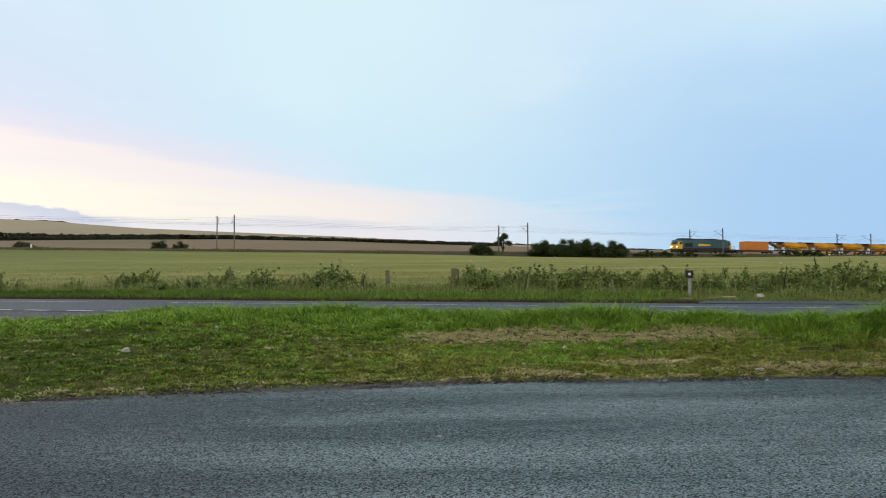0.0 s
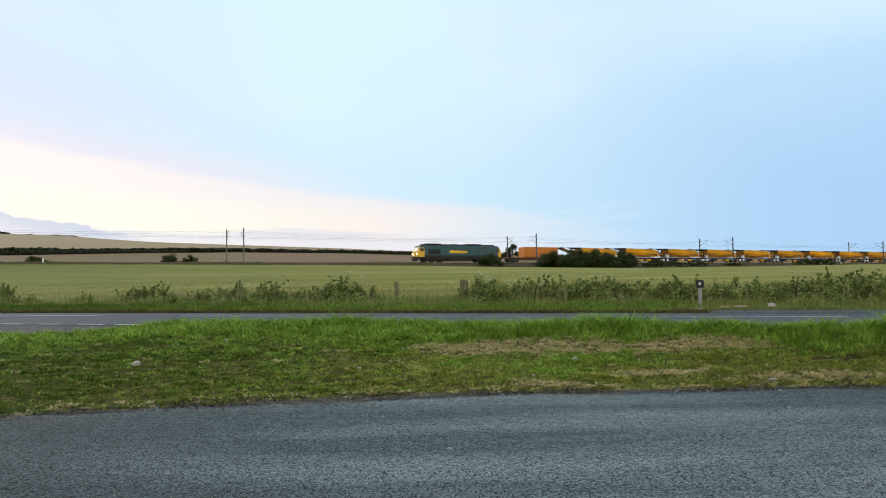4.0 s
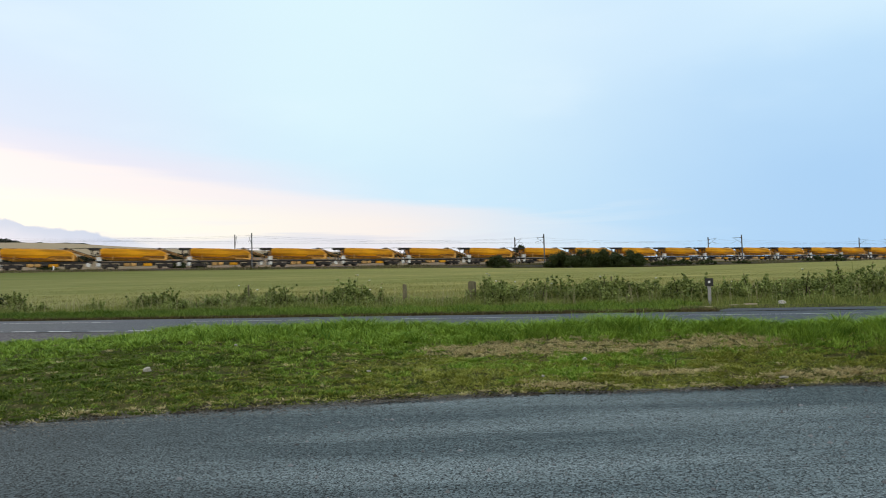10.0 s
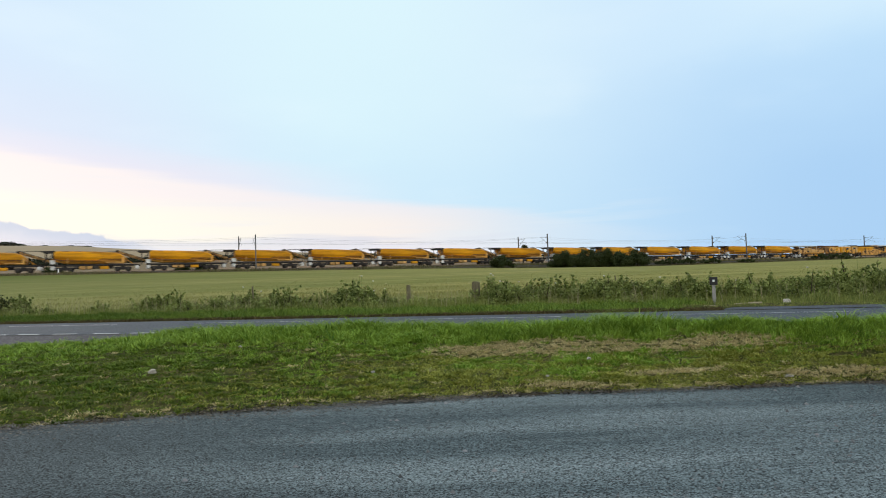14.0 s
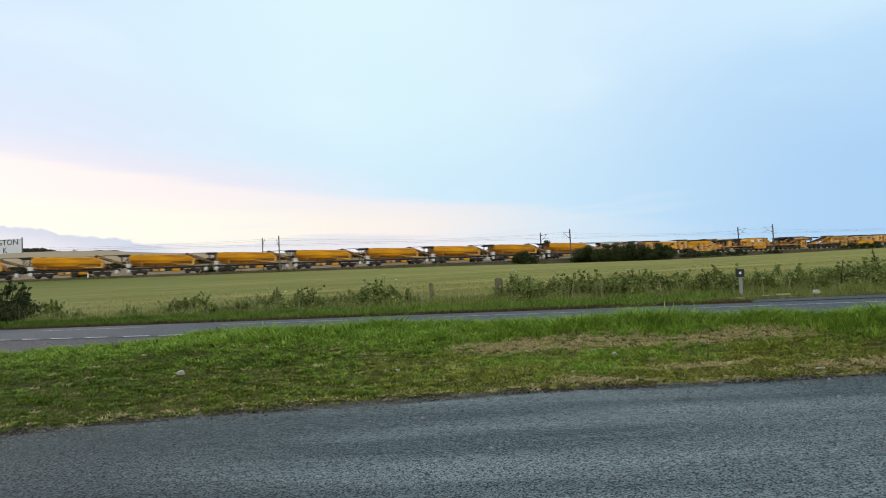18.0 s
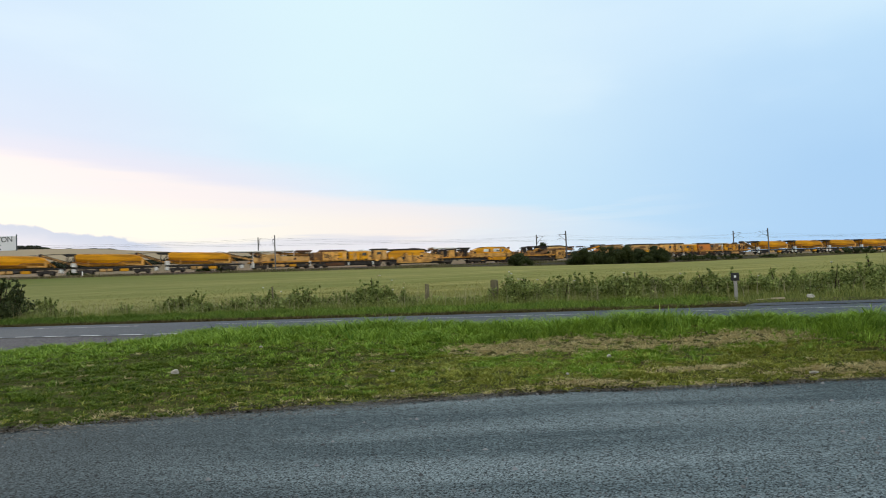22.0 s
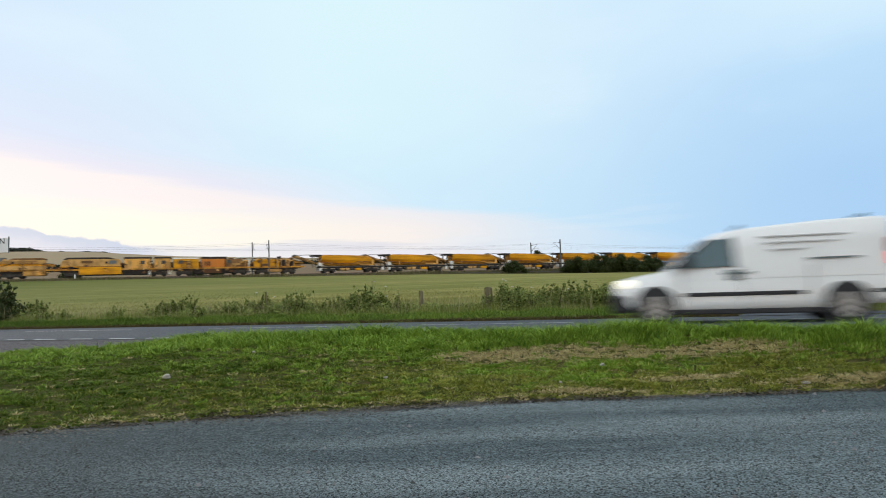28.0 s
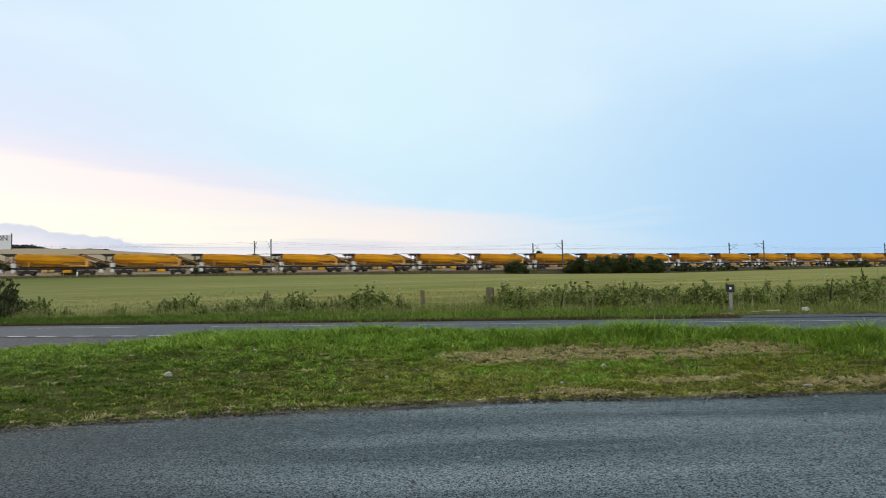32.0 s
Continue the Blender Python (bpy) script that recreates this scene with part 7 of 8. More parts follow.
def hedge():
    # x along the hedge line, height, width, leaves, umbels
    rows = [(-17.95, 1.95, 2.1, 2100, 0), (-16.4, 0.95, 1.3, 800, 0), (-14.6, 0.50, 1.0, 300, 0), (-12.3, 0.55, 0.6, 260, 0), (-9.9, 0.80, 1.7, 1200, 0), (-8.3, 0.50, 1.2, 420, 0), (-7.1, 0.68, 1.1, 520, 0), (-6.3, 0.78, 0.9, 520, 2),
            (-5.0, 0.86, 1.3, 700, 1), (-3.9, 0.62, 1.2, 520, 0), (-3.1, 0.72, 0.8, 420, 0), (-2.4, 1.05, 1.05, 760, 3), (-1.7, 0.72, 1.0, 420, 4), (2.05, 0.92, 0.7, 480, 2), (2.3, 0.92, 1.1, 640, 3),
            (3.2, 0.84, 1.3, 800, 1), (4.1, 0.80, 1.4, 860, 1), (5.0, 0.96, 1.2, 860, 1), (5.9, 0.80, 1.2, 700, 0), (6.7, 0.80, 1.0, 560, 1), (7.4, 0.86, 0.9, 560, 0), (8.2, 0.72, 1.1, 560, 0),
            (9.2, 0.78, 1.2, 640, 1), (10.1, 0.70, 1.0, 460, 0), (10.9, 0.80, 1.2, 700, 1), (11.8, 0.98, 1.2, 900, 1), (12.9, 0.95, 1.4, 900, 1), (14.2, 0.9, 1.6, 900, 0), (16.0, 0.9, 1.6, 800, 0)]
    for k, (x, h, w, n, u) in enumerate(rows):
        h *= 1.0 if k == 0 else 1.06
        w *= 1.15
        c = (20.3 if k == 0 else 20.9 + 0.35 * math.sin(k * 2.1))
        big = k == 0
        shrub(x, c + ROAD_M * x, 0.58, w, h, 0.040 if not big else 0.05, int(n * (8 if not big else 5)), "bramble" if not big else "hedge_leaf", "hawthorn_bush" if big else "bramble_bush",
              "dark green hawthorn bush beside the road" if big else "low bramble and nettle clump along the field edge", "bush", "" if big else "bushes along the field edge", 40 + k, u, stems=9)
    # low weeds knit the clumps together
    m = 70000
    x = np.where(RNG.random(m) < 0.72, RNG.uniform(1.2, 17, m), RNG.uniform(-10.5, 1.2, m))
    y = 20.6 + 0.9 * RNG.random(m) + ROAD_M * x
    z = 0.60 + (0.55 + 0.22 * field_noise(x, y, 2.2, 17)) * RNG.random(m) ** 1.3 * np.where(x > 1.2, 1.0, 0.6)
    pos = np.stack([x, y, z], 1)
    a = RNG.normal(0, 1, (m, 3))
    a /= np.linalg.norm(a, axis=1)[:, None]
    b = np.cross(a, RNG.normal(0, 1, (m, 3)))
    b /= np.linalg.norm(b, axis=1)[:, None]
    s = RNG.uniform(0.02, 0.045, m)[:, None]
    tagged(quads("hedge_weeds", np.stack([pos - a * s, pos - b * s * 0.5, pos + a * s, pos + b * s * 0.5], 1), "bramble"),
           "tangled green weeds between the bramble clumps", "weeds", kind="stuff")


def tree(s, off, z, height, width, count, leaf, seed, label, airy=False, mat="hedge_leaf", name="hawthorn_tree", low=0.0):
    """A small tree: tapered trunk, forked limbs, and an uneven crown of leaves with gaps."""
    r = np.random.default_rng(seed)
    x, y, _ = on_track(s, off, 0)
    t = thing(name, pose(x, y, z), label, "tree", "trees beside the line")
    bm = B()
    rod(bm, (0, 0, -0.3), (r.normal(0, 0.1), 0, height * 0.35), 0.05 * height ** 0.8, 8, 0.035 * height ** 0.8)
    part("trunk", bm, "bark", t)
    cen, rad = [], []
    lobes = 24 if not airy else 11
    for k in range(lobes):
        a = 2.4 * k
        q = math.sqrt((k + 0.5) / lobes)
        hx = 0.46 * width * q * math.cos(a)
        top = low + (height - low) * (1 - 0.75 * (abs(hx) / (0.5 * width)) ** 2.2)
        zz = r.uniform(0.12 if not airy else 0.5, 0.86) * top
        rr = height * r.uniform(0.19, 0.30) * (0.5 if airy else 1.0)
        cen.append((hx, 0.4 * width * q * math.sin(a), max(rr * 0.7, zz)))
        rad.append(rr)
    for k in range(len(cen)):
        bm = B()
        c = cen[k]
        rod(bm, (0, 0, height * 0.2), (c[0] * 0.5, c[1] * 0.5, (height * 0.3 + c[2]) / 2), 0.02 * height, 6, 0.013 * height)
        rod(bm, (c[0] * 0.5, c[1] * 0.5, (height * 0.3 + c[2]) / 2), c, 0.013 * height, 5, 0.004 * height)
        if k < 7:
            part("limb", bm, "bark", t)
        else:
            bm.free()
    per = np.maximum(20, (count * np.array(rad) ** 2 / (np.array(rad) ** 2).sum()).astype(int))
    quads("crown", leaf_cloud(cen, rad, per, leaf, 0.8, r), mat, t)
    return t


def lineside():
    dark = "dark green hawthorn beside the railway line"
    tree(77.2, -8, 4.3, 2.6, 5.2, 9000, 0.12, 1, dark, name="hawthorn_bush")
    tree(93.2, -8.0, 3.9, 3.9, 7.4, 16000, 0.13, 2, dark)
    tree(98.8, -8.3, 3.8, 4.3, 6.4, 17000, 0.13, 3, dark)
    tree(103.6, -7.8, 3.8, 4.2, 6.0, 17000, 0.13, 4, dark)
    tree(109.0, -8.0, 3.9, 3.5, 5.4, 14000, 0.13, 5, dark)
    tree(113.4, -8.2, 3.95, 4.0, 5.4, 14000, 0.13, 6, dark)
    tree(93.6, 9.5, 4.9, 5.9, 4.6, 4500, 0.11, 7, "thin airy hawthorn beyond the railway line", airy=True)
    for s, w, h, k in ((123.5, 6.5, 1.5, 21), (129.5, 5.0, 1.3, 22), (137.5, 5.5, 1.2, 23), (150, 5.0, 0.9, 25), (183.0, 12.5, 2.1, 24), (236, 10, 1.8, 26)):
        tree(s, -7.5, 4.35 if s < 160 else 4.5, h, w, int(1300 * w), 0.11, k, "low dark scrub beside the railway line", name="lineside_scrub")
    tree(16.9, 14, 5.0, 2.6, 3.4, 3600, 0.11, 31, "dark round bush beyond the railway line", name="round_bush")
    tree(20.6, 14, 5.0, 2.2, 3.2, 3000, 0.11, 32, "dark round bush beyond the railway line", name="round_bush")
    tree(-5.9, 15, 5.0, 2.2, 3.8, 2700, 0.11, 33, "dark round bush beyond the railway line", name="round_bush")
    # rough growth on the railway bank
    m = 26000
    s = RNG.uniform(-40, 270, m)
    off = RNG.uniform(-8.8, -4.2, m)
    x, y = TX + s * SX - off * SY, TY + s * SY + off * SX
    z = np.array([field_z(a, b) for a, b in zip(x, y)]) - 0.05
    z = np.maximum(z, np.where(off > -6.0, 4.75 + 0.1 * (off + 6), z))
    h = RNG.uniform(0.15, 0.55, m) * (1 + 0.5 * field_noise(s, off, 0.25, 12))
    blades("bank_grass", x, y, z, h, RNG.uniform(0.06, 0.16, m), 0.6, "bank_growth", "rough brown green grass on the railway bank", "grass")


def far_growth(name, label, category, rows, leaf, density, mat="far_leaf", thick=3.0):
    """Far hedges and woods: rows of azimuth, range, ground height, height."""
    r = np.random.default_rng(77)
    out = []
    for (a0, r0, z0, h0), (a1, r1, z1, h1) in zip(rows, rows[1:]):
        m = int(density * abs(a1 - a0))
        q = r.random(m)
        az = np.radians(a0 + (a1 - a0) * q)
        rr = r0 + (r1 - r0) * q + r.normal(0, thick, m)
        dg = np.degrees(az)
        wob = 0.82 + 0.13 * field_noise(dg * 2.3, dg * dg * 0.02, 1.0, 3) + 0.07 * field_noise(dg * 11, np.sin(dg) * 5, 1.0, 4) + 0.06 * r.normal(0, 1, m)
        z = z0 + (z1 - z0) * q + (h0 + (h1 - h0) * q) * np.clip(wob, 0.25, 1.1) * r.random(m) ** 0.7
        pos = np.stack([rr * np.sin(az), rr * np.cos(az), z], 1)
        a = r.normal(0, 1, (m, 3))
        a[:, 2] *= 0.6
        a /= np.linalg.norm(a, axis=1)[:, None]
        b = np.cross(a, r.normal(0, 1, (m, 3)))
        b /= np.linalg.norm(b, axis=1)[:, None]
        s = (leaf * r.uniform(0.5, 1.4, m))[:, None]
        out.append(np.stack([pos - a * s, pos - b * s * 0.7, pos + a * s, pos + b * s * 0.7], 1))
    tagged(quads(name, np.concatenate(out), mat), label, category, kind="stuff")


def far_land():
    zh = lambda az: 1.4 + table(HEDGEROW_AZ, az) * 380 * math.cos(radians(max(-58, min(58, az))))
    zc = lambda az: 1.4 + table(CREST_AZ, az) * 800 * math.cos(radians(max(-58, min(58, az))))
    far_growth("field_hedge", "long dark hedge between the brown and the pale field", "hedge",
               [(a, 376, zh(a) - 0.8, h) for a, h in ((-42, 4.7), (-36, 4.4), (-31, 4.0), (-24, 3.1), (-15, 2.7), (-6, 2.3), (0, 2.4), (5, 2.2), (8, 1.8))], 0.6, 2400)
    far_growth("lower_hedge", "thin dark hedge across the brown field", "hedge", [(-42, 290, zh(-40) * 0.80, 1.0), (-31, 290, zh(-31) * 0.815, 0.9), (-22, 300, zh(-22) * 0.83, 0.6), (-19, 310, zh(-20) * 0.84, 0.2)], 0.35, 260)
    far_growth("hilltop_wood", "dark wood along the hill's crest", "wood",
               [(-40, 812, zc(-40) - 2, 8), (-34, 812, zc(-34) - 2, 8.5), (-33.2, 810, zc(-33) - 2, 8.0), (-32, 808, zc(-32) - 2, 7.0), (-31.3, 806, zc(-31.3) - 1, 2.0), (-30.7, 806, zc(-30.7) - 1, 0.5), (-30.1, 806, zc(-30) - 1, 2.6),
                (-29.6, 806, zc(-29.6) - 1, 0.6), (-28.3, 806, zc(-28.3) - 1, 2.6), (-27, 806, zc(-27) - 1, 2.8), (-26.6, 806, zc(-26.6) - 1, 0.6), (-26.0, 806, zc(-26) - 1, 0.3)], 1.0, 1500)
    far_growth("far_trees", "far dark trees on the skyline", "wood",
               [(-7, 806, zc(-7) - 1, 1.2), (-3.5, 806, zc(-3.5) - 1, 3.0), (2.5, 806, zc(2.5) - 1, 3.5), (5.8, 806, zc(5.8) - 1, 4.0), (8, 806, zc(8) - 1, 4), (14, 806, zc(14) - 1, 4.5),
                (18.5, 806, zc(18.5) - 1, 4.5), (20.5, 806, zc(20.5) - 1, 4.5), (23, 806, zc(23) - 1, 3.0), (30, 806, zc(30) - 1, 3.0), (40, 806, zc(40) - 1, 3.0)], 0.9, 330)


verge_grass()
far_verge_grass()
crop_field()
hedge()
lineside()
far_land()


# ---------------------------------------------------------------- signs, posts and litter
def lettering(text, size, x, z, y, parent, name="lettering"):
    cu = bpy.data.curves.new(name, "FONT")
    cu.body, cu.size, cu.align_x, cu.extrude = text, size, "RIGHT", 0.002
    tmp = bpy.data.objects.new(name, cu)
    scene.collection.objects.link(tmp)
    me = bpy.data.meshes.new_from_object(tmp.evaluated_get(bpy.context.evaluated_depsgraph_get()))
    bpy.data.objects.remove(tmp)
    me.materials.clear()
    me.materials.append(M["sign_black"])
    ob = new(name, me)
    ob.parent = parent
    ob.matrix_basis = pose(x, y, z, 90, 0, 0)
    return ob


def village_sign():
    """A white board on two posts beyond the road; only its right end comes into view."""
    s = thing("road_sign", pose(-16.87, 25.56, 0.6, 0, 0, -4), "white board sign with dark lettering on two posts", "sign")
    bm = B()
    box(bm, -2.2, 0.0, -0.015, 0.015, 2.80, 3.37, 0.008)
    part("board", bm, "sign_white", s)
    for x in (-1.95, -1.25):
        bm = B()
        rod(bm, (x, 0.05, -0.3), (x, 0.05, 3.40), 0.035, 10)
        part("post", bm, "galvanised", s)
    bm = B()
    box(bm, -0.003, 0.022, -0.025, 0.025, 2.78, 3.42, 0.006)
    part("edge_strip", bm, "galvanised", s)
    lettering("GTON", 0.31, -0.13, 3.14, -0.022, s)
    lettering("K", 0.31, -0.60, 2.83, -0.022, s)


def marker_post():
    m = thing("marker_post", pose(7.52, 17.34, 0.55, 0, 0, -20), "short grey post with a black square marker plate", "marker post")
    bm = B()
    box(bm, -0.042, 0.042, -0.03, 0.03, -0.2, 0.62, 0.01)
    part("post", bm, "concrete", m)
    bm = B()
    box(bm, -0.10, 0.10, -0.05, -0.032, 0.58, 0.79, 0.012)
    plate = part("plate", bm, "sign_black", m)
    bm = B()
    box(bm, -0.028, 0.028, -0.058, -0.052, 0.66, 0.72, 0.004)
    part("reflector", bm, "sign_white", plate, "white square reflector")


def wooden_post(x, c, h, w, label="weathered wooden fence post in the verge", lean=0.0):
    p = thing("fence_post", pose(x, c + ROAD_M * x, 0.58, 0, lean, -16), label, "post", "posts along the field edge")
    bm = B()
    prism(bm, [(-w / 2, -0.3), (-w / 2, h - 0.03), (-w / 4, h), (w / 3, h - 0.01), (w / 2, h - 0.04), (w / 2, -0.3)], -w / 2, w / 2, 0.008)
    part("post", bm, "timber", p)


def rubble(name, x, y, z, sx, sy, sz, mat, label, category, seed, turn=0.0):
    r = random.Random(seed)
    bm = B()
    bmesh.ops.create_icosphere(bm, subdivisions=2, radius=1.0)
    for v in bm.verts:
        k = 0.72 + 0.5 * r.random()
        v.co = Vector((v.co.x * sx * k, v.co.y * sy * k, max(-0.5 * sz, v.co.z * sz * k)))
    ob = part(name, bm, mat)
    ob.matrix_basis = pose(x, y, z, 0, 0, turn)
    tagged(ob, label, category)


def slab_stone(x, y, z, sx, sy, sz, turn, seed):
    r = random.Random(seed)
    bm = B()
    box(bm, -sx, sx, -sy, sy, -0.05, sz, 0.02)
    for v in bm.verts:
        v.co += Vector((r.uniform(-1, 1), r.uniform(-1, 1), r.uniform(-1, 1))) * 0.012
    ob = part("kerb_stone", bm, "chalk")
    ob.matrix_basis = pose(x, y, z, r.uniform(-3, 3), r.uniform(-3, 3), turn)
    tagged(ob, "pale broken kerb stone lying at the road edge", "stone", "kerb stones at the road edge")


village_sign()
marker_post()
wooden_post(-0.71, 21.0, 0.82, 0.11)
wooden_post(1.42, 20.95, 0.86, 0.21, "broad weathered wooden post in the verge")
wooden_post(-6.2, 21.2, 0.95, 0.05, "thin wooden stake in the hedge")
wooden_post(5.55, 21.3, 0.9, 0.035, "thin wooden stake in the hedge")
slab_stone(6.97, 16.62, 0.555, 0.27, 0.09, 0.07, -17, 1)
slab_stone(7.93, 16.76, 0.58, 0.13, 0.08, 0.07, -14, 2)
slab_stone(8.27, 16.66, 0.57, 0.16, 0.09, 0.10, -18, 3)
rubble("litter_bag", 9.0, 16.50, 0.67, 0.095, 0.06, 0.065, "litter_white", "crumpled cream bag in the roadside grass", "bag", 5)
rubble("crumpled_paper", -3.36, 8.0, 0.46, 0.05, 0.03, 0.034, "litter_white", "crumpled pale paper lying in the grass", "litter", 6)
rubble("paper_scrap", 1.28, 7.4, 0.33, 0.020, 0.018, 0.018, "litter_white", "small white scrap of paper by the lay-by", "litter", 7)
rubble("paper_cup", 1.86, 7.85, 0.45, 0.026, 0.024, 0.026, "litter_white", "small white cup in the grass", "litter", 8)
rubble("torn_bag", 3.88, 7.16, 0.27, 0.055, 0.03, 0.018, "litter_white", "flat pale torn bag at the asphalt's edge", "litter", 9, -12)
rubble("paper_scrap", -2.67, 9.25, 0.62, 0.025, 0.02, 0.014, "litter_white", "small pale scrap of paper in the grass", "litter", 10)
rubble("paper_scrap", -0.70, 7.74, 0.40, 0.028, 0.02, 0.014, "litter_white", "small pale scrap of paper in the grass", "litter", 11)


def line_marker():
    p = thing("white_post", pose(*on_track(-3.0, -6.0, 5.0), 0, 0, TRACK_TURN), "white painted post beside the railway", "post")
    bm = B()
    box(bm, -0.1, 0.1, -0.08, 0.08, -0.4, 0.75, 0.02)
    part("post", bm, "sign_white", p)


line_marker()


def crumbs():
    """Dark soil and dead leaves strewn in patches along the lay-by's edge."""
    n = 15000
    x = RNG.uniform(-7.5, 7.5, n)
    y = lay_edge(x) - 0.045 + RNG.normal(0, 0.06, n)
    ok = field_noise(x, x * 0.3, 2.4, 31) + 0.25 * RNG.normal(0, 1, n) > 0.05
    x, y = x[ok], y[ok]
    n = len(x)
    s = RNG.uniform(0.005, 0.021, n)[:, None]
    pos = np.stack([x, y, LAYBY + 0.004 + 0.03 * np.clip((y - lay_edge(x)) / 0.08 + 0.3, 0, 1) + RNG.uniform(0, 0.008, n)], 1)
    a = RNG.normal(0, 1, (n, 3)) * np.array([1, 1, 0.35])
    a /= np.linalg.norm(a, axis=1)[:, None]
    b = np.cross(a, np.array([0, 0, 1.0]) + 0.3 * RNG.normal(0, 1, (n, 3)))
    b /= np.linalg.norm(b, axis=1)[:, None]
    tagged(quads("edge_debris", np.stack([pos - a * s, pos - b * s * 0.7, pos + a * s, pos + b * s * 0.7], 1), "crumb"),
           "dark soil crumbs and dead leaves along the asphalt edge", "debris", kind="stuff")


def chippings():
    """Loose stone chips on the lay-by, thicker along its edge."""
    n = 9000
    x = RNG.uniform(-8, 8, n)
    e = 0.857 * (8.22 - np.where(np.maximum(0, 2 - x / 0.857) < 9, 0.0215 * np.maximum(0, 2 - x / 0.857) ** 2, 1.74 + 0.387 * (np.maximum(0, 2 - x / 0.857) - 9)))
    y = np.where(RNG.random(n) < 0.45, e - np.abs(RNG.normal(0, 0.25, n)) + 0.1, RNG.uniform(3.0, 7.2, n))
    ok = (y < e + 0.12) & (np.abs(x) < 0.8 * y + 0.5)
    x, y = x[ok], y[ok]
    n = len(x)
    s = RNG.uniform(0.003, 0.010, n) * (1 + 1.4 * (RNG.random(n) < 0.06))
    corner = np.array([(1, 0, 0), (0, 1, 0), (-1, 0, 0), (0, -1, 0), (0, 0, 0.9)])
    a = RNG.uniform(0, 6.28, n)
    rot = np.stack([np.stack([np.cos(a), -np.sin(a)], 1), np.stack([np.sin(a), np.cos(a)], 1)], 1)
    c2 = np.einsum("nij,kj->nki", rot, corner[:, :2]) * s[:, None, None] * RNG.uniform(0.7, 1.4, (n, 5, 1))
    z = corner[None, :, 2] * (s * RNG.uniform(0.6, 1.2, n))[:, None] + LAYBY + 0.004
    v = np.concatenate([c2 + np.stack([x, y], 1)[:, None, :], z[:, :, None]], 2).reshape(-1, 3)
    f = [(5 * i + p, 5 * i + q, 5 * i + 4) for i in range(n) for p, q in ((0, 1), (1, 2), (2, 3), (3, 0))]
    tagged(raw("loose_chippings", v.tolist(), f, "loose_chip"), "loose pale and dark stone chips on the lay-by", "chippings", kind="stuff")


M["loose_chip"] = material("loose_chip", rgb(0.20, 0.20, 0.20), rgb(0.11, 0.115, 0.12), scale=40, rough=0.9, island=0.55)
chippings()


def edge_gravel():
    """Soil and grit washed over the lay-by's edge, in uneven tongues, widest towards the left."""
    n = 60000
    x = RNG.uniform(-8.0, 8.0, n)
    reach = 0.10 + 0.16 * np.clip((1.0 - x) / 5, 0, 1) + 0.30 * np.clip((x - 0.5) / 3, 0, 1) * np.clip(0.3 + field_noise(x, x * 0.3, 0.9, 43), 0, 1) + 0.10 * np.clip(field_noise(x, x * 0.2, 1.3, 41), 0, 1)
    y = lay_edge(x) + 0.10 - np.abs(RNG.normal(0, 1, n)) * reach
    ok = field_noise(x * 0.6, y * 4, 2.2, 42) + 0.5 * RNG.normal(0, 1, n) > -0.1
    x, y = x[ok], y[ok]
    n = len(x)
    s = RNG.uniform(0.004, 0.013, n)[:, None]
    pos = np.stack([x, y, LAYBY + 0.008 + 0.10 * np.clip(y - lay_edge(x), 0, 1) + RNG.uniform(0, 0.006, n)], 1)
    a = RNG.normal(0, 1, (n, 3)) * np.array([1, 1, 0.15])
    a /= np.linalg.norm(a, axis=1)[:, None]
    b = np.cross(a, np.array([0, 0, 1.0]) + 0.2 * RNG.normal(0, 1, (n, 3)))
    b /= np.linalg.norm(b, axis=1)[:, None]
    tagged(quads("edge_gravel", np.stack([pos - a * s, pos - b * s * 0.8, pos + a * s, pos + b * s * 0.8], 1), "grit"),
           "brown grit and soil washed over the asphalt edge", "gravel", kind="stuff")


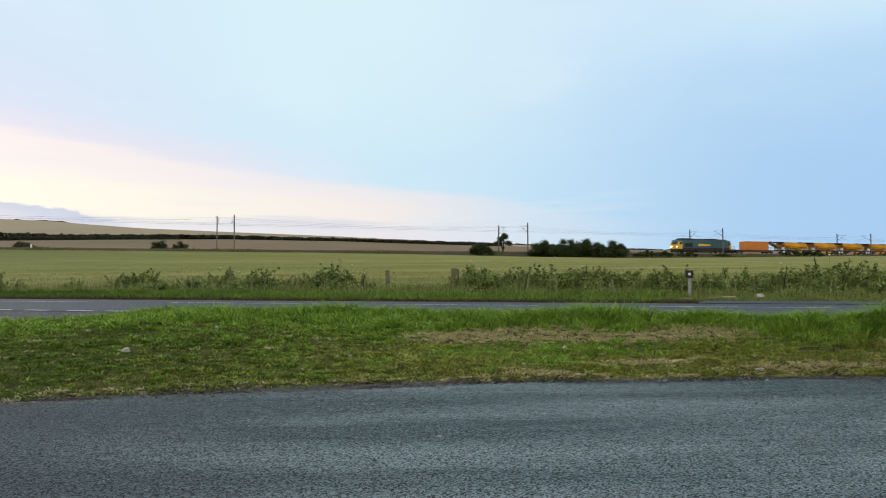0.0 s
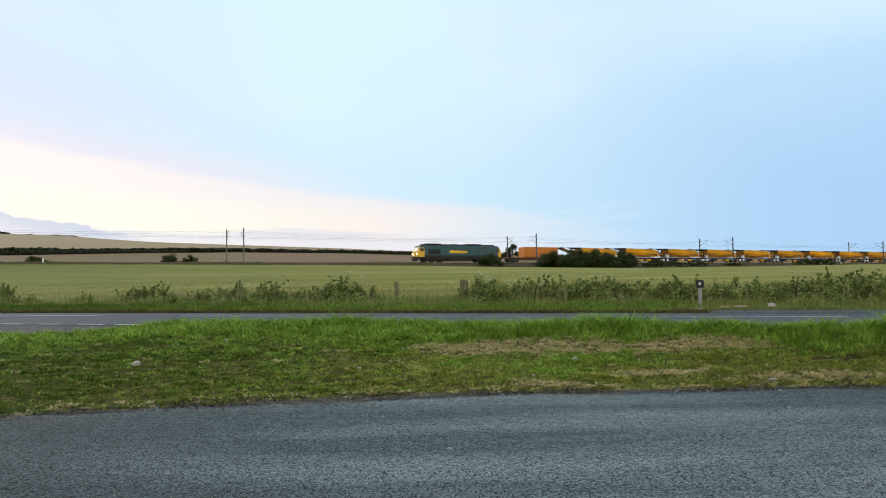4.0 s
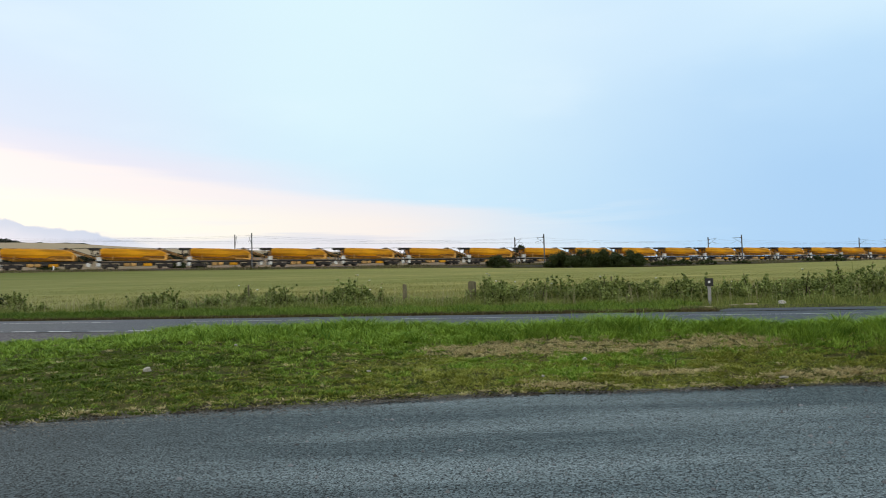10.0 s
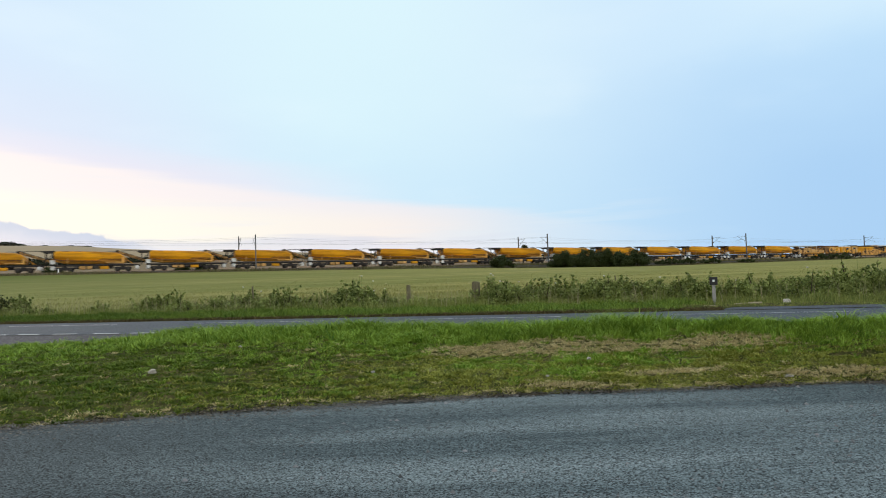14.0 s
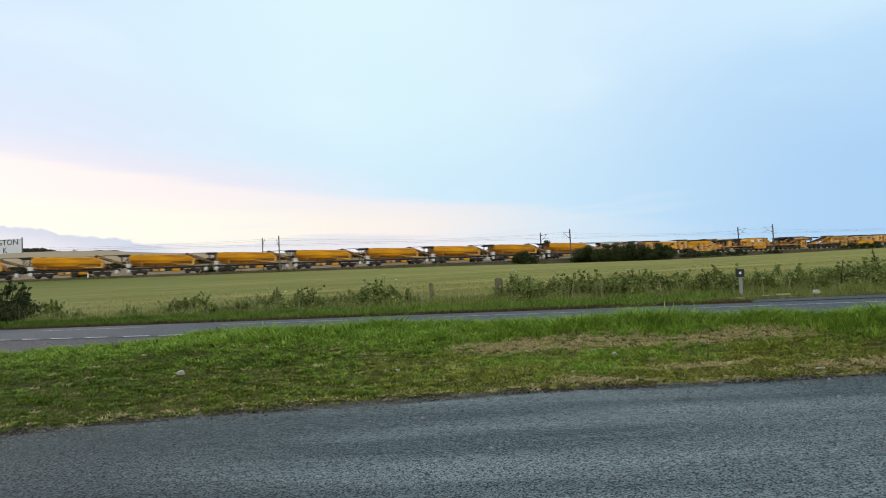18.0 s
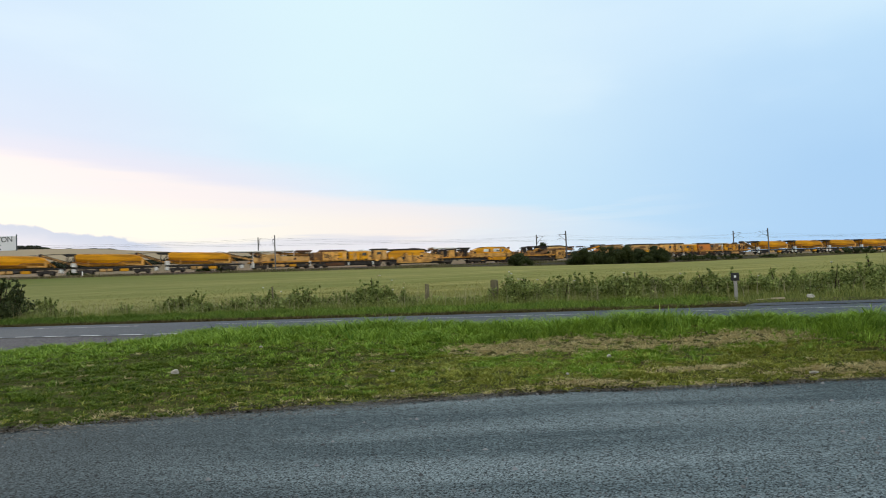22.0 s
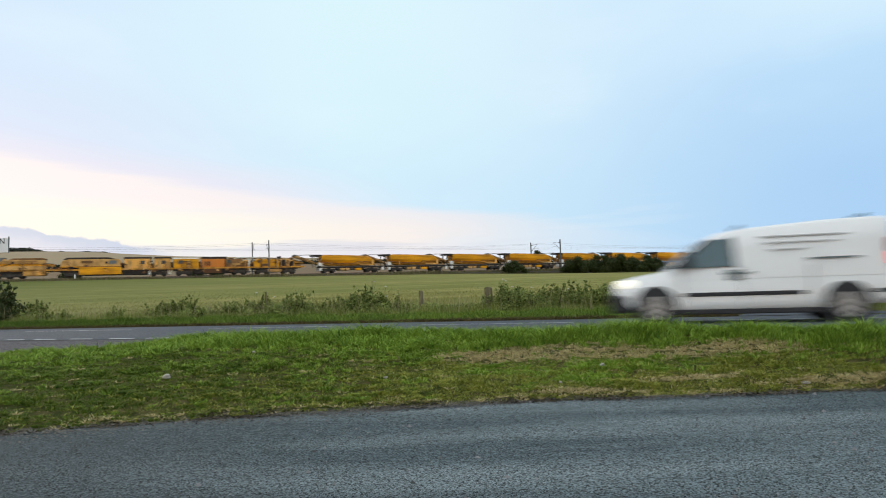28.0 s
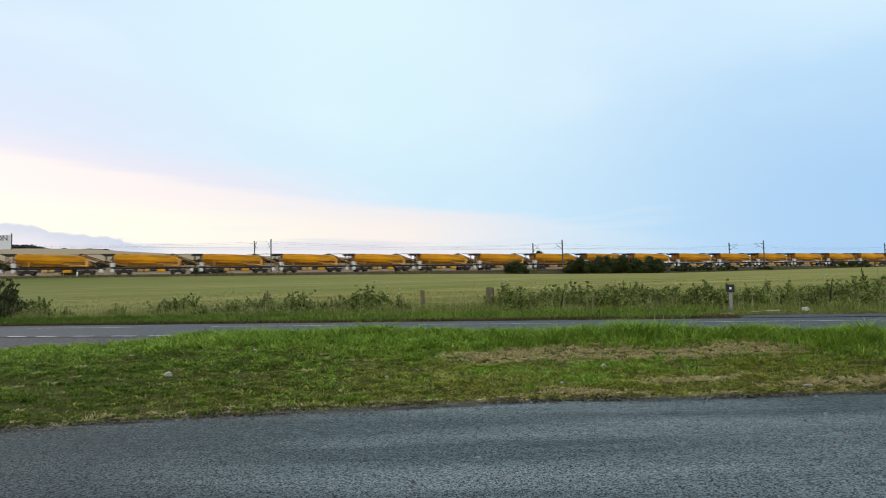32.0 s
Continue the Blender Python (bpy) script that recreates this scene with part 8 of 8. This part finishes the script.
M["grit"] = leafy("brown_grit", rgb(0.042, 0.037, 0.029), rgb(0.190, 0.172, 0.140), island=0.6, trans=0.0)
edge_gravel()
M["crumb"] = leafy("soil_crumb", rgb(0.018, 0.016, 0.014), rgb(0.085, 0.068, 0.045), island=0.6, trans=0.0)
crumbs()


# ---------------------------------------------------------------- what moves
def road_pose(a, lane, way):
    x = a / 1.044
    return pose(x, lane + ROAD_M * x, road_z(lane, x) + 0.004, 0, 0, ROAD_TURN + (0 if way < 0 else 180))


def motions():
    for ob, behind in MOVING:
        rows = []
        for k in range(33):
            s = START + behind - SPEED * k
            # a touch faster once clear of the rise on the left
            d = min(130.0, max(0.0, 65.0 - s))
            rows.append((float(k), pose(*on_track(s - 0.00024 * d * d, 0, RAIL), 0, 0, TRACK_TURN)))
        walk(ob, rows)
    for ob, wheels, lane, spots, way in TRAFFIC:
        v0 = (spots[1][1] - spots[0][1]) / (spots[1][0] - spots[0][0])
        v1 = (spots[-1][1] - spots[-2][1]) / (spots[-1][0] - spots[-2][0])
        first, last = spots[0], spots[-1]
        far0 = first[1] - v0 * min(first[0], 22.0)
        rows = [(0.0, far0), (first[0] - 22.0, far0)] if first[0] > 22.0 else [(0.0, far0)]
        rows += [(first[0] - 1.5, first[1] - v0 * 1.5)] + spots + [(min(32.0, last[0] + 0.7), last[1] + v1 * min(0.7, 32.0 - last[0]))]
        if last[0] + 0.7 < 32.0:
            rows.append((32.0, last[1] + v1 * (32.0 - last[0])))
        walk(ob, [(t, road_pose(a, lane, way)) for t, a in rows])
        # the wheels turn while the vehicle is in view
        f0, f1 = frame(first[0] - 0.6), frame(last[0] + 0.7)
        for w in wheels:
            at = w.matrix_basis.translation.copy()
            turn = [(0.0, 0.0)] + [((f - 1) / FPS, -82.0 * (f - f0)) for f in range(f0, min(f1, frame(32.0)) + 1)]
            if turn[-1][0] < 32.0:
                turn.append((32.0, turn[-1][1]))
            walk(w, [(t, pose(at.x, at.y, at.z, 0, a, 0)) for t, a in turn])


motions()
